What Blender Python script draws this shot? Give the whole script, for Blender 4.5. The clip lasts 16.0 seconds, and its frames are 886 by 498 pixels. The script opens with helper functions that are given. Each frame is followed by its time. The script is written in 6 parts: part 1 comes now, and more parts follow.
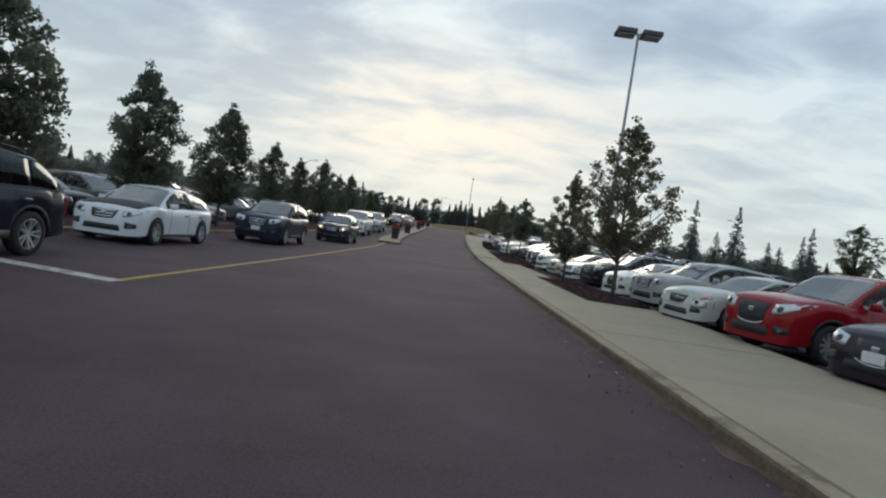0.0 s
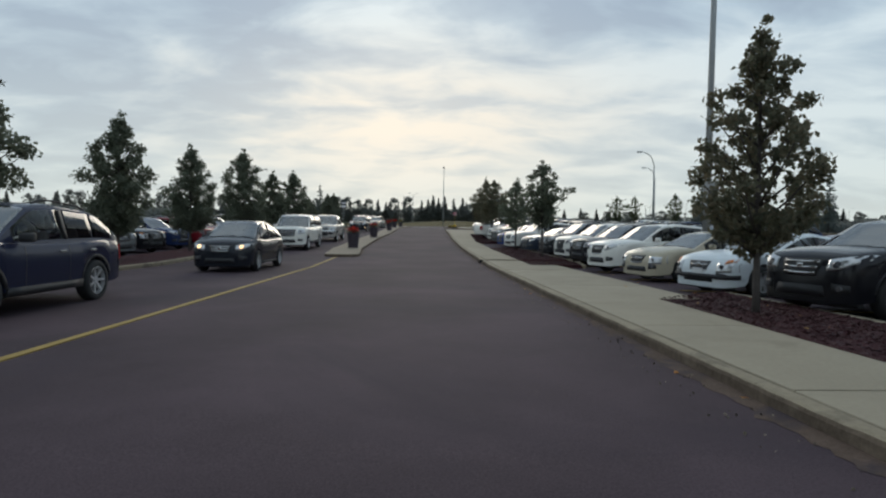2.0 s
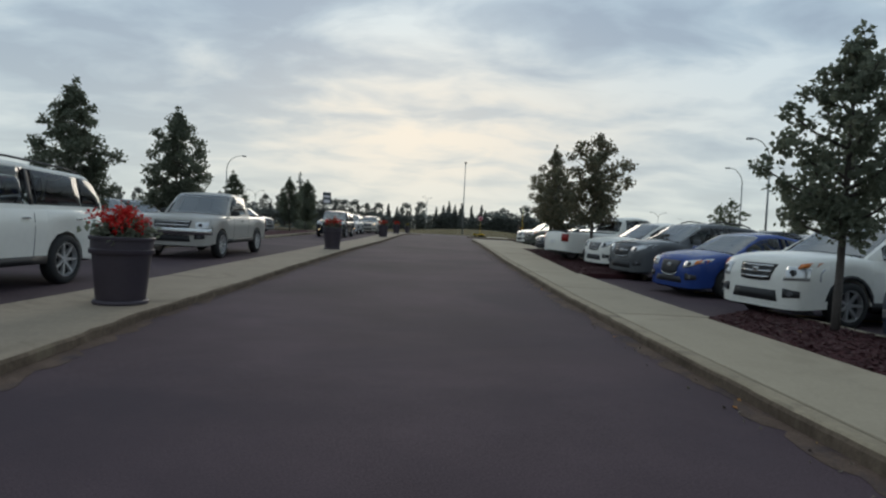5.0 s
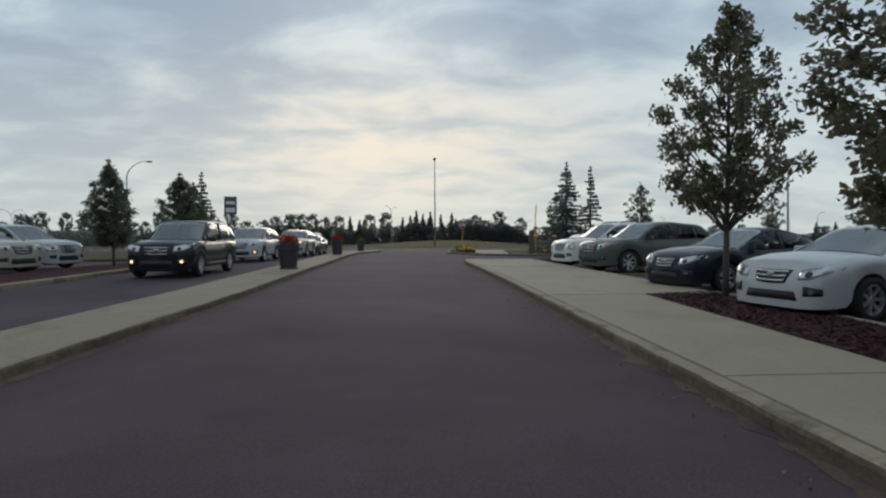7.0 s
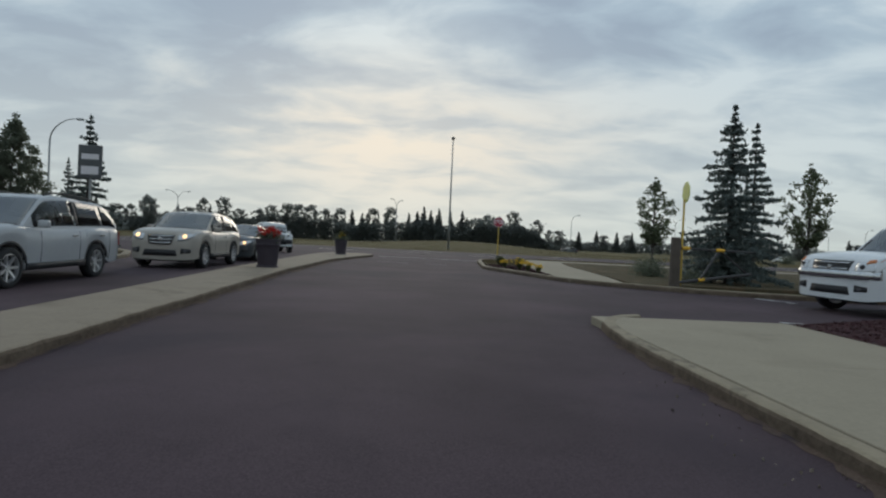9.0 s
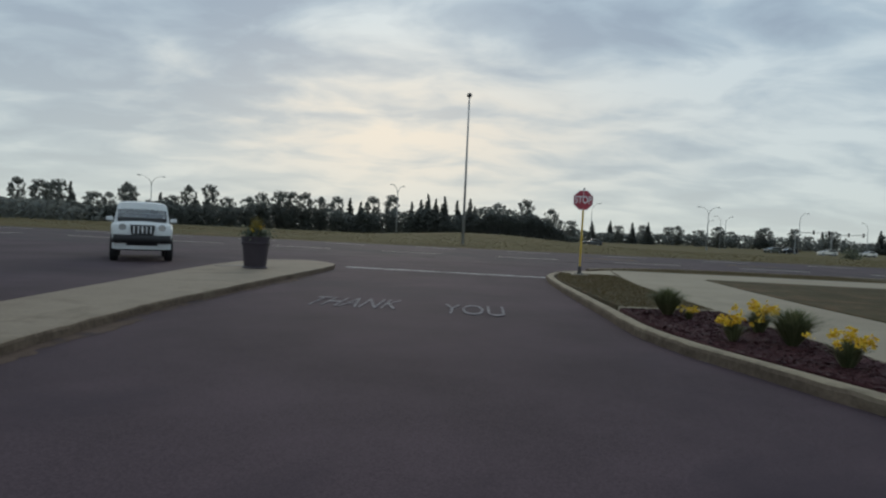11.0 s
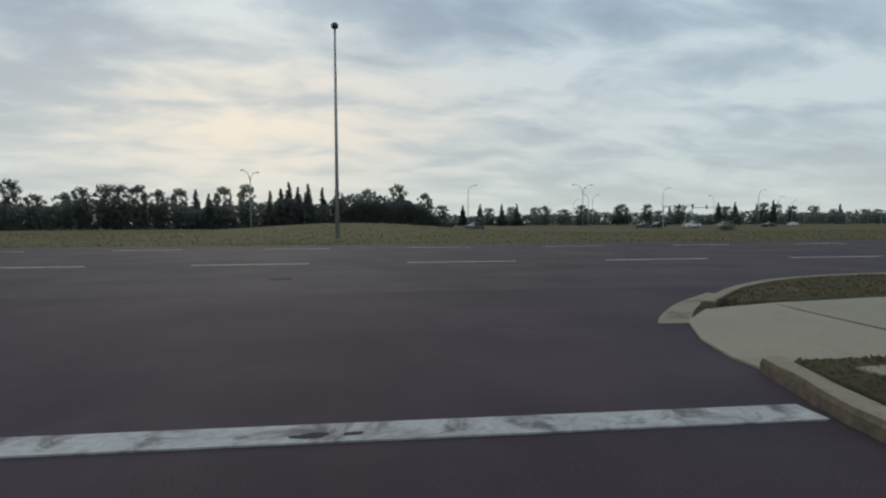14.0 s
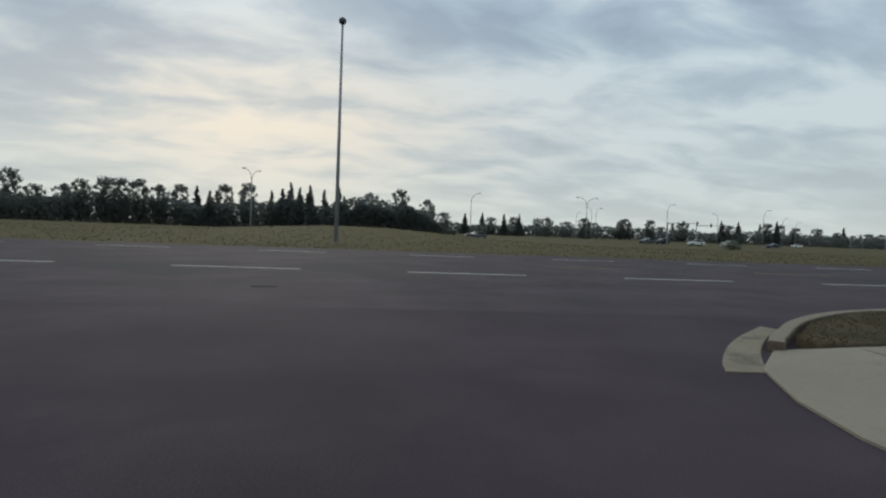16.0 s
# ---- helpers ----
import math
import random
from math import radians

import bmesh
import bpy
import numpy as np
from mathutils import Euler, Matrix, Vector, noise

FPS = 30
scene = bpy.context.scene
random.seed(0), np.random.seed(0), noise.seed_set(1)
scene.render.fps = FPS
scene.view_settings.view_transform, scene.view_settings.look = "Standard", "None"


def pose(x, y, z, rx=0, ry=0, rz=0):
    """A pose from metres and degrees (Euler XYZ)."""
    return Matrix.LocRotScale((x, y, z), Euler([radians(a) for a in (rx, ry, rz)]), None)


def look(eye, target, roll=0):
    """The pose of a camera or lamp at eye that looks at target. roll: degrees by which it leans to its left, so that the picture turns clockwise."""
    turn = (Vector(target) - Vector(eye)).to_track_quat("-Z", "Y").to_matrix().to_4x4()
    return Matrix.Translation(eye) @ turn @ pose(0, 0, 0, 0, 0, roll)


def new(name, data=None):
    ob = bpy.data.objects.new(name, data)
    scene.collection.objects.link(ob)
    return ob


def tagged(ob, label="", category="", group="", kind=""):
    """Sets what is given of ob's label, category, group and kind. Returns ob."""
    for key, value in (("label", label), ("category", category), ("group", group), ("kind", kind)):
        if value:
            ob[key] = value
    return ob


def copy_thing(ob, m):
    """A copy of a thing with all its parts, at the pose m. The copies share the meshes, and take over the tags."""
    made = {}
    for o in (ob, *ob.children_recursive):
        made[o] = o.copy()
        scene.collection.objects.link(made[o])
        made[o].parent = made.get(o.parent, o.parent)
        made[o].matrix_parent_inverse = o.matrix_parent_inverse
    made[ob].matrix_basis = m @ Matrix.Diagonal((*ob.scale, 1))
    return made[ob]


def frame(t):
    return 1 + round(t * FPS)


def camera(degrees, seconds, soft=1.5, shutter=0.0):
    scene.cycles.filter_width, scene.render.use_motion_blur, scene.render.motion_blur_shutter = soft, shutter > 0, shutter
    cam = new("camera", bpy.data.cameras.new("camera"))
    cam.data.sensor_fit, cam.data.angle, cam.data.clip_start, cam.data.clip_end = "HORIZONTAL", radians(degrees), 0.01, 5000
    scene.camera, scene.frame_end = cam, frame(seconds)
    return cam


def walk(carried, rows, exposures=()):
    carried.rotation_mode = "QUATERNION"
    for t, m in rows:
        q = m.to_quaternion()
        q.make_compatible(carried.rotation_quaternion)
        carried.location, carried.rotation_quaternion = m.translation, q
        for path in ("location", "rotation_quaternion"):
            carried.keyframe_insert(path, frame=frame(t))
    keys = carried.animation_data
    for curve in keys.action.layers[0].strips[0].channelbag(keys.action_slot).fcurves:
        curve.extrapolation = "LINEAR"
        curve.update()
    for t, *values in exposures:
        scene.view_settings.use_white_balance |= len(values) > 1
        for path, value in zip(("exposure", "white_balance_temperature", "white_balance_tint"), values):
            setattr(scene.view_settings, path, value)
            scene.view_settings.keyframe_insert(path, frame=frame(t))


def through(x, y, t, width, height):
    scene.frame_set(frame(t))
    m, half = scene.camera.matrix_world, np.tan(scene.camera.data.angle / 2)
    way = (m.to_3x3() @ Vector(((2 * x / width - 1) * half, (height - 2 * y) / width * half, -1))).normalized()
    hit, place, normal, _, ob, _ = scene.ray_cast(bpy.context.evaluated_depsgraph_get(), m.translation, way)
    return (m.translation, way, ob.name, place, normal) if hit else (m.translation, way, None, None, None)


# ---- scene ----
cam = camera(75.2, 16.0, soft=2.25)
PATH = [
    (0, pose(-0.000, -0.000, 1.286, 87.42, -8.37, 0.51)),
    (0.5, pose(-0.073, 3.574, 1.211, 87.26, -4.27, 0.19)),
    (1, pose(-0.178, 7.031, 1.104, 87.48, -2.38, -1.00)),
    (1.5, pose(-0.261, 10.629, 1.030, 87.28, -2.18, -0.72)),
    (2, pose(-0.302, 14.287, 0.956, 87.34, -0.78, -2.11)),
    (2.5, pose(-0.294, 18.130, 0.875, 87.02, -1.76, -3.73)),
    (3, pose(-0.262, 22.137, 0.812, 87.41, -2.68, -2.55)),
    (3.5, pose(-0.216, 26.309, 0.731, 87.17, -1.51, -3.14)),
    (4, pose(-0.233, 30.680, 0.641, 87.51, -2.37, -3.45)),
    (4.5, pose(-0.289, 35.133, 0.550, 87.47, -3.91, -1.75)),
    (5, pose(-0.333, 39.568, 0.539, 88.25, -2.85, -0.74)),
    (7.5, pose(-0.069, 65.037, 0.883, 89.40, 0.56, -4.31)),
    (8, pose(-0.058, 69.570, 0.940, 89.54, -3.27, -4.02)),
    (8.5, pose(-0.057, 74.014, 1.026, 89.54, -3.84, -2.69)),
    (9, pose(-0.081, 78.502, 1.077, 89.30, -2.68, -3.40)),
    (11.5, pose(0.177, 99.500, 1.283, 88.26, -2.56, -2.98)),
    (12, pose(0.206, 102.503, 1.274, 88.43, -1.38, -4.12)),
    (12.5, pose(0.296, 105.217, 1.270, 88.06, -0.95, -5.75)),
    (13, pose(0.468, 107.515, 1.262, 88.31, 0.13, -9.18)),
    (13.5, pose(0.682, 109.298, 1.270, 87.54, -0.36, -12.45)),
    (14, pose(0.901, 110.585, 1.264, 87.41, 0.30, -16.24)),
    (14.5, pose(1.061, 111.419, 1.279, 87.79, -0.38, -16.46)),
    (15, pose(1.156, 111.839, 1.281, 87.32, -0.94, -15.90)),
    (15.5, pose(1.185, 112.016, 1.272, 88.18, -2.62, -15.54)),
    (16, pose(1.208, 112.088, 1.273, 88.12, -2.15, -16.11)),
]
walk(cam, PATH, [(0.0, 0.31), (0.5, 0.28), (1.5, 0.2), (2.5, 0.26), (3.0, 0.24), (3.5, 0.14), (4.5, 0.07), (5.0, 0.14), (8.0, 0.04), (16.0, 0.03)])

# ---- light ----
world = bpy.data.worlds.new("overcast_sky")
scene.world = world
world.use_nodes = True


def node(tree, kind, at=None, **values):
    n = tree.nodes.new(kind)
    for key, value in values.items():
        n.inputs[key].default_value = value
    return n


def build_sky(tree):
    """Evening sky: clear-sky light, with streaks of thin cloud lying on a flat layer overhead."""
    tree.nodes.clear()
    link = tree.links.new
    out = tree.nodes.new("ShaderNodeOutputWorld")
    back = tree.nodes.new("ShaderNodeBackground")
    sky = tree.nodes.new("ShaderNodeTexSky")
    sky.sky_type = "NISHITA"
    sky.sun_disc = False
    sky.sun_elevation = radians(17)
    sky.sun_rotation = radians(-3)
    sky.air_density, sky.dust_density, sky.ozone_density = 1.2, 3.0, 1.5
    dim = node(tree, "ShaderNodeMix")
    dim.data_type, dim.blend_type = "RGBA", "MULTIPLY"
    dim.inputs["Factor"].default_value = 1.0
    link(sky.outputs["Color"], dim.inputs[6])
    dim.inputs[7].default_value = (0.02, 0.02, 0.02, 1)
    coord = tree.nodes.new("ShaderNodeTexCoord")
    split = tree.nodes.new("ShaderNodeSeparateXYZ")
    link(coord.outputs["Generated"], split.inputs[0])

    def calc(op, a, b=None, clamp=False):
        n = tree.nodes.new("ShaderNodeMath")
        n.operation, n.use_clamp = op, clamp
        for i, v in enumerate((a, b)):
            if v is None:
                continue
            if isinstance(v, (int, float)):
                n.inputs[i].default_value = v
            else:
                link(v, n.inputs[i])
        return n.outputs[0]

    up = calc("ADD", calc("MAXIMUM", split.outputs[2], 0.0), 0.2)
    plane = tree.nodes.new("ShaderNodeCombineXYZ")
    link(calc("DIVIDE", split.outputs[0], up), plane.inputs[0])
    link(calc("DIVIDE", split.outputs[1], up), plane.inputs[1])
    turn = tree.nodes.new("ShaderNodeMapping")
    turn.inputs["Rotation"].default_value = (0, 0, radians(9))
    turn.inputs["Scale"].default_value = (0.8, 1.15, 1.0)
    turn.inputs["Location"].default_value = (3.1, 0.4, 0.0)
    link(plane.outputs[0], turn.inputs[0])
    big = node(tree, "ShaderNodeTexNoise", Scale=2.7, Detail=8.0, Roughness=0.53, Distortion=0.35)
    link(turn.outputs[0], big.inputs["Vector"])
    wide = node(tree, "ShaderNodeTexNoise", Scale=0.55, Detail=3.0, Roughness=0.5, Distortion=0.3)
    link(turn.outputs[0], wide.inputs["Vector"])
    mixed = calc("ADD", calc("MULTIPLY", big.outputs[0], 0.6), calc("MULTIPLY", wide.outputs[0], 0.4))
    ramp = tree.nodes.new("ShaderNodeValToRGB")
    ramp.color_ramp.elements[0].position, ramp.color_ramp.elements[0].color = 0.40, (0.30, 0.395, 0.515, 1)
    ramp.color_ramp.elements[1].position, ramp.color_ramp.elements[1].color = 0.585, (0.61, 0.725, 0.80, 1)
    mid = ramp.color_ramp.elements.new(0.485)
    mid.color = (0.39, 0.51, 0.625, 1)
    link(mixed, ramp.inputs[0])
    # paler towards the horizon; thin cloud lit warm from behind in a low band round the hidden sun
    height = calc("MAXIMUM", split.outputs[2], 0.0)
    low = calc("POWER", calc("SUBTRACT", 1.0, height, True), 5.0)
    haze = node(tree, "ShaderNodeMix")
    haze.data_type = "RGBA"
    link(calc("MULTIPLY", low, 0.82), haze.inputs["Factor"])
    link(ramp.outputs[0], haze.inputs[6])
    haze.inputs[7].default_value = (0.665, 0.715, 0.655, 1)

    def bell(value, centre, width):
        d = calc("DIVIDE", calc("SUBTRACT", value, centre), width)
        return calc("POWER", 2.718, calc("MULTIPLY", calc("MULTIPLY", d, d), -1.0))

    sun_side = calc("GREATER_THAN", split.outputs[1], 0.0)
    band = calc("MULTIPLY", calc("MULTIPLY", bell(height, 0.17, 0.11), bell(split.outputs[0], -0.04, 0.38)), sun_side)
    lit = tree.nodes.new("ShaderNodeMapRange")
    lit.inputs["From Min"].default_value, lit.inputs["From Max"].default_value = 0.43, 0.55
    lit.inputs["To Min"].default_value, lit.inputs["To Max"].default_value = 0.25, 0.95
    link(mixed, lit.inputs["Value"])
    warm = node(tree, "ShaderNodeMix")
    warm.data_type = "RGBA"
    link(calc("MULTIPLY", band, lit.outputs[0], True), warm.inputs["Factor"])
    link(haze.outputs[2], warm.inputs[6])
    warm.inputs[7].default_value = (0.82, 0.765, 0.67, 1)
    both = node(tree, "ShaderNodeMix")
    both.data_type, both.blend_type = "RGBA", "MIX"
    both.inputs["Factor"].default_value = 0.9
    link(dim.outputs[2], both.inputs[6])
    link(warm.outputs[2], both.inputs[7])
    link(both.outputs[2], back.inputs["Color"])
    back.inputs["Strength"].default_value = 1.0
    link(back.outputs[0], out.inputs["Surface"])


build_sky(world.node_tree)
sun = new("sun", bpy.data.lights.new("sun", "SUN"))
sun.data.energy, sun.data.angle, sun.data.color = 0.5, radians(25), (1.0, 0.9, 0.76)
sun.matrix_basis = look((0, 60, 30), (1.6, 0, 12))


# ---- materials ----
def material(name, color, rough=0.6, metal=0.0, vary=0.12, scale=6.0, fine=90.0, bump=0.0, own=False, coat=0.0, random_tint=0.0, spec=0.5, stain=None):
    """A surface with mottling at two scales, and relief. own: the base colour is the object's own colour."""
    m = bpy.data.materials.new(name)
    m.use_nodes = True
    tree = m.node_tree
    link = tree.links.new
    bsdf = tree.nodes["Principled BSDF"]
    bsdf.inputs["Roughness"].default_value = rough
    bsdf.inputs["Metallic"].default_value = metal
    bsdf.inputs["Coat Weight"].default_value = coat
    bsdf.inputs["Coat Roughness"].default_value = 0.06
    bsdf.inputs["Specular IOR Level"].default_value = spec
    coord = tree.nodes.new("ShaderNodeTexCoord")
    large = node(tree, "ShaderNodeTexNoise", Scale=scale, Detail=4.0, Roughness=0.6)
    small = node(tree, "ShaderNodeTexNoise", Scale=fine, Detail=3.0, Roughness=0.7)
    link(coord.outputs["Object"], large.inputs["Vector"])
    link(coord.outputs["Object"], small.inputs["Vector"])
    add = tree.nodes.new("ShaderNodeMath")
    add.operation = "ADD"
    link(large.outputs[0], add.inputs[0])
    link(small.outputs[0], add.inputs[1])
    span = tree.nodes.new("ShaderNodeMapRange")
    span.inputs["From Min"].default_value, span.inputs["From Max"].default_value = 0.6, 1.4
    span.inputs["To Min"].default_value, span.inputs["To Max"].default_value = 1 - vary, 1 + vary
    link(add.outputs[0], span.inputs["Value"])
    tint = tree.nodes.new("ShaderNodeMix")
    tint.data_type, tint.blend_type = "RGBA", "MULTIPLY"
    tint.inputs["Factor"].default_value = 1.0
    tint.inputs[6].default_value = (*color, 1)
    info = tree.nodes.new("ShaderNodeObjectInfo")
    if own:
        link(info.outputs["Color"], tint.inputs[6])
    level = span.outputs[0]
    if random_tint:
        r = tree.nodes.new("ShaderNodeMapRange")
        r.inputs["To Min"].default_value, r.inputs["To Max"].default_value = 1 - random_tint, 1 + random_tint
        link(info.outputs["Random"], r.inputs["Value"])
        k = tree.nodes.new("ShaderNodeMath")
        k.operation = "MULTIPLY"
        link(level, k.inputs[0])
        link(r.outputs[0], k.inputs[1])
        level = k.outputs[0]
    link(level, tint.inputs[7])
    last = tint.outputs[2]
    if stain:
        spot = node(tree, "ShaderNodeTexNoise", Scale=stain[1], Detail=5.0, Roughness=0.65, Distortion=0.6)
        link(coord.outputs["Object"], spot.inputs["Vector"])
        cut = tree.nodes.new("ShaderNodeMapRange")
        cut.inputs["From Min"].default_value, cut.inputs["From Max"].default_value = stain[2], stain[2] + 0.14
        link(spot.outputs[0], cut.inputs["Value"])
        mix = tree.nodes.new("ShaderNodeMix")
        mix.data_type = "RGBA"
        link(cut.outputs[0], mix.inputs["Factor"])
        link(last, mix.inputs[6])
        mix.inputs[7].default_value = (*stain[0], 1)
        last = mix.outputs[2]
    link(last, bsdf.inputs["Base Color"])
    if bump:
        b = tree.nodes.new("ShaderNodeBump")
        b.inputs["Strength"].default_value, b.inputs["Distance"].default_value = 0.8, bump
        link(small.outputs[0], b.inputs["Height"])
        link(b.outputs[0], bsdf.inputs["Normal"])
    return m


ASPHALT = material("asphalt", (0.061, 0.0415, 0.0495), 0.88, vary=0.6, scale=0.35, fine=70, bump=0.003, spec=0.2, stain=((0.045, 0.032, 0.041), 0.16, 0.52))
ASPHALT_WORN = material("worn_asphalt", (0.067, 0.048, 0.054), 0.88, vary=0.6, scale=0.5, fine=70, bump=0.003, spec=0.22, stain=((0.045, 0.037, 0.042), 0.12, 0.50))
CONCRETE = material("concrete", (0.295, 0.25, 0.182), 0.85, vary=0.14, scale=0.9, fine=22, bump=0.003, random_tint=0.06, spec=0.3, stain=((0.245, 0.205, 0.148), 0.7, 0.55))
KERB = material("kerb_concrete", (0.27, 0.222, 0.155), 0.88, vary=0.25, scale=1.3, fine=20, bump=0.006, spec=0.3, stain=((0.13, 0.105, 0.075), 1.3, 0.52))
# darker brown than KERB; covers the upright faces of kerbs and island
KERB_BROWN = material("kerb_brown", (0.135, 0.102, 0.075), 0.95, vary=0.45, scale=2.5, fine=14, bump=0.012, spec=0.15, stain=((0.20, 0.16, 0.115), 1.8, 0.55))
TAR = material("dark_tar", (0.022, 0.019, 0.021), 0.8, vary=0.3, scale=4, fine=30, spec=0.2)
LANE_PAINT = material("worn_lane_paint", (0.62, 0.60, 0.50), 0.8, vary=0.25, scale=2, fine=25, stain=((0.2, 0.18, 0.165), 1.7, 0.62))
ISLAND = material("island_concrete", (0.255, 0.207, 0.155), 0.87, vary=0.2, scale=0.9, fine=22, bump=0.004, spec=0.25, stain=((0.19, 0.152, 0.11), 0.9, 0.53))
MULCH = material("bark_mulch", (0.05, 0.0175, 0.02), 0.95, vary=0.5, scale=5, fine=45, bump=0.03, spec=0.15)
GRASS = material("mown_grass", (0.108, 0.09, 0.042), 0.95, vary=0.35, scale=0.25, fine=7, bump=0.02, spec=0.1, stain=((0.145, 0.105, 0.056), 0.35, 0.53))
LAWN = material("verge_grass", (0.082, 0.068, 0.040), 0.95, vary=0.4, scale=0.8, fine=30, bump=0.03, spec=0.1, stain=((0.135, 0.093, 0.056), 0.9, 0.5))
YELLOW_LINE = material("yellow_road_paint", (0.31, 0.205, 0.045), 0.75, vary=0.25, scale=2.5, fine=30, stain=((0.12, 0.095, 0.06), 2.2, 0.62))
WHITE_LINE = material("white_road_paint", (0.40, 0.385, 0.37), 0.8, vary=0.35, scale=2.5, fine=18, stain=((0.13, 0.11, 0.112), 2.6, 0.5))


# ---- building helpers ----
def part(name, bm, mat, parent=None, label="", smooth=False):
    """Links a bmesh as one mesh object, under a thing if one is given."""
    bmesh.ops.recalc_face_normals(bm, faces=bm.faces)
    if smooth:
        for f in bm.faces:
            f.smooth = True
    me = bpy.data.meshes.new(name)
    bm.to_mesh(me)
    bm.free()
    me.materials.append(mat)
    ob = new(name, me)
    if parent is not None:
        ob.parent = parent
    if label:
        ob["label"] = label
    return ob


def mesh_part(name, verts, faces, mat, parent=None, label="", smooth=False):
    me = bpy.data.meshes.new(name)
    me.from_pydata(verts, [], faces)
    if smooth:
        me.polygons.foreach_set("use_smooth", [True] * len(me.polygons))
    me.materials.append(mat)
    ob = new(name, me)
    if parent is not None:
        ob.parent = parent
    if label:
        ob["label"] = label
    return ob


def empty(name, m, label, category, group="", kind=""):
    ob = new(name)
    ob.empty_display_size = 0.2
    ob.matrix_basis = m
    return tagged(ob, label, category, group, kind)


def box(bm, lo, hi, bevel=0.0, turn=None):
    made = bmesh.ops.create_cube(bm, size=1.0)["verts"]
    mid = [(a + b) / 2 for a, b in zip(lo, hi)]
    bmesh.ops.scale(bm, vec=[b - a for a, b in zip(lo, hi)], verts=made)
    if turn is not None:
        bmesh.ops.transform(bm, matrix=turn, verts=made)
    bmesh.ops.translate(bm, vec=mid, verts=made)
    if bevel:
        edges = {e for v in made for e in v.link_edges}
        bmesh.ops.bevel(bm, geom=list(edges), offset=bevel, segments=2, affect="EDGES", profile=0.6)
    return made


def tube(bm, a, b, r0, r1=None, sides=10, caps=True):
    """A tapered round bar from a to b."""
    a, b = Vector(a), Vector(b)
    r1 = r0 if r1 is None else r1
    q = (b - a).to_track_quat("Z", "Y")
    rings = []
    for p, r in ((a, r0), (b, r1)):
        rings.append([bm.verts.new(p + q @ Vector((r * math.cos(2 * math.pi * i / sides), r * math.sin(2 * math.pi * i / sides), 0))) for i in range(sides)])
    for i in range(sides):
        bm.faces.new((rings[0][i], rings[0][(i + 1) % sides], rings[1][(i + 1) % sides], rings[1][i]))
    if caps:
        bm.faces.new(rings[0][::-1])
        bm.faces.new(rings[1])


def lathe(bm, profile, sides=20, close=True):
    """Turns a profile of (radius, height) round z."""
    rings = []
    for r, z in profile:
        rings.append([bm.verts.new((r * math.cos(2 * math.pi * i / sides), r * math.sin(2 * math.pi * i / sides), z)) for i in range(sides)])
    for a, b in zip(rings, rings[1:]):
        for i in range(sides):
            bm.faces.new((a[i], a[(i + 1) % sides], b[(i + 1) % sides], b[i]))
    if close:
        bm.faces.new(rings[0][::-1])
        bm.faces.new(rings[-1])


# ---- the lie of the land ----
LAND_Y = (-60.0, -25.0, -10.0, 5.0, 20.0, 35.0, 50.0, 65.0, 80.0, 95.0, 110.0, 2000.0)
LAND_Z = (0.55, 0.45, 0.245, -0.11, -0.431, -0.70, -0.64, -0.387, -0.167, -0.01, 0.0, 0.0)
HIGHWAY_TILT = radians(-9.6)
HIGHWAY_U = Vector((math.cos(HIGHWAY_TILT), math.sin(HIGHWAY_TILT), 0))
HIGHWAY_V = Vector((-math.sin(HIGHWAY_TILT), math.cos(HIGHWAY_TILT), 0))
HIGHWAY_O = Vector((4.0, 144.6, 0))


def road_z(y):
    return float(np.interp(y, LAND_Y, LAND_Z))


def beyond(x, y):
    """Metres past the far edge of the highway."""
    return (Vector((x, y, 0)) - HIGHWAY_O).dot(HIGHWAY_V)


def land_z(x, y):
    d = beyond(x, y)
    if d < 0:
        return road_z(y) - (0.06 if d < -0.5 else 0.0)
    z = (0.36 - 0.3 * min(1.0, max(0.0, (x - 8) / 30))) * min(1.0, d / 6.0)
    z += 1.0 * math.exp(-((x - 9) / 13) ** 2 - ((y - 172) / 12) ** 2)
    return z - 0.5 * min(1.0, max(0.0, d - 30) / 40)


def hw(u, v, z=0.0):
    """A point by metres along and past the far edge of the highway."""
    p = HIGHWAY_O + HIGHWAY_U * u + HIGHWAY_V * v
    return (p.x, p.y, z)


def sheet(name, xs, ys, height, mat, label, category):
    verts = [(x, y, height(x, y)) for y in ys for x in xs]
    n = len(xs)
    faces = [(j * n + i, j * n + i + 1, (j + 1) * n + i + 1, (j + 1) * n + i) for j in range(len(ys) - 1) for i in range(n - 1)]
    return tagged(mesh_part(name, verts, faces, mat, smooth=True), label, category, kind="structure")


far_x = [-2600, -1500, -800, -450, -260, -170, -120] + list(range(-90, 91, 6)) + [120, 170, 260, 450, 800, 1500, 2600]
far_y = [-1200, -500, -250, -120, -60] + list(range(-48, 130, 6)) + list(range(132, 215, 3)) + [225, 240, 270, 320, 420, 700, 1300, 2800]
sheet("ground", far_x, far_y, land_z, GRASS, "dry mown grass verge rising beyond the highway", "ground")
sheet("car_park", [-75, -40, -10.3, -6, 0, 3, 6, 10, 40, 75], [-45, -25] + list(range(-10, 96, 3)) + [98, 101, 104, 108, 112, 117, 121, 125], lambda x, y: road_z(y), ASPHALT, "dark smooth asphalt driveway and car park", "asphalt")
hw_rows = [-23.5, -20, -15, -10, -5, -0.05]
hw_cols = [-420, -200, -100, -60, -30, -15, 0, 15, 30, 60, 100, 200, 420]
mesh = [hw(u, v, 0.006 if v > -23 else 0.002) for v in hw_rows for u in hw_cols]
n = len(hw_cols)
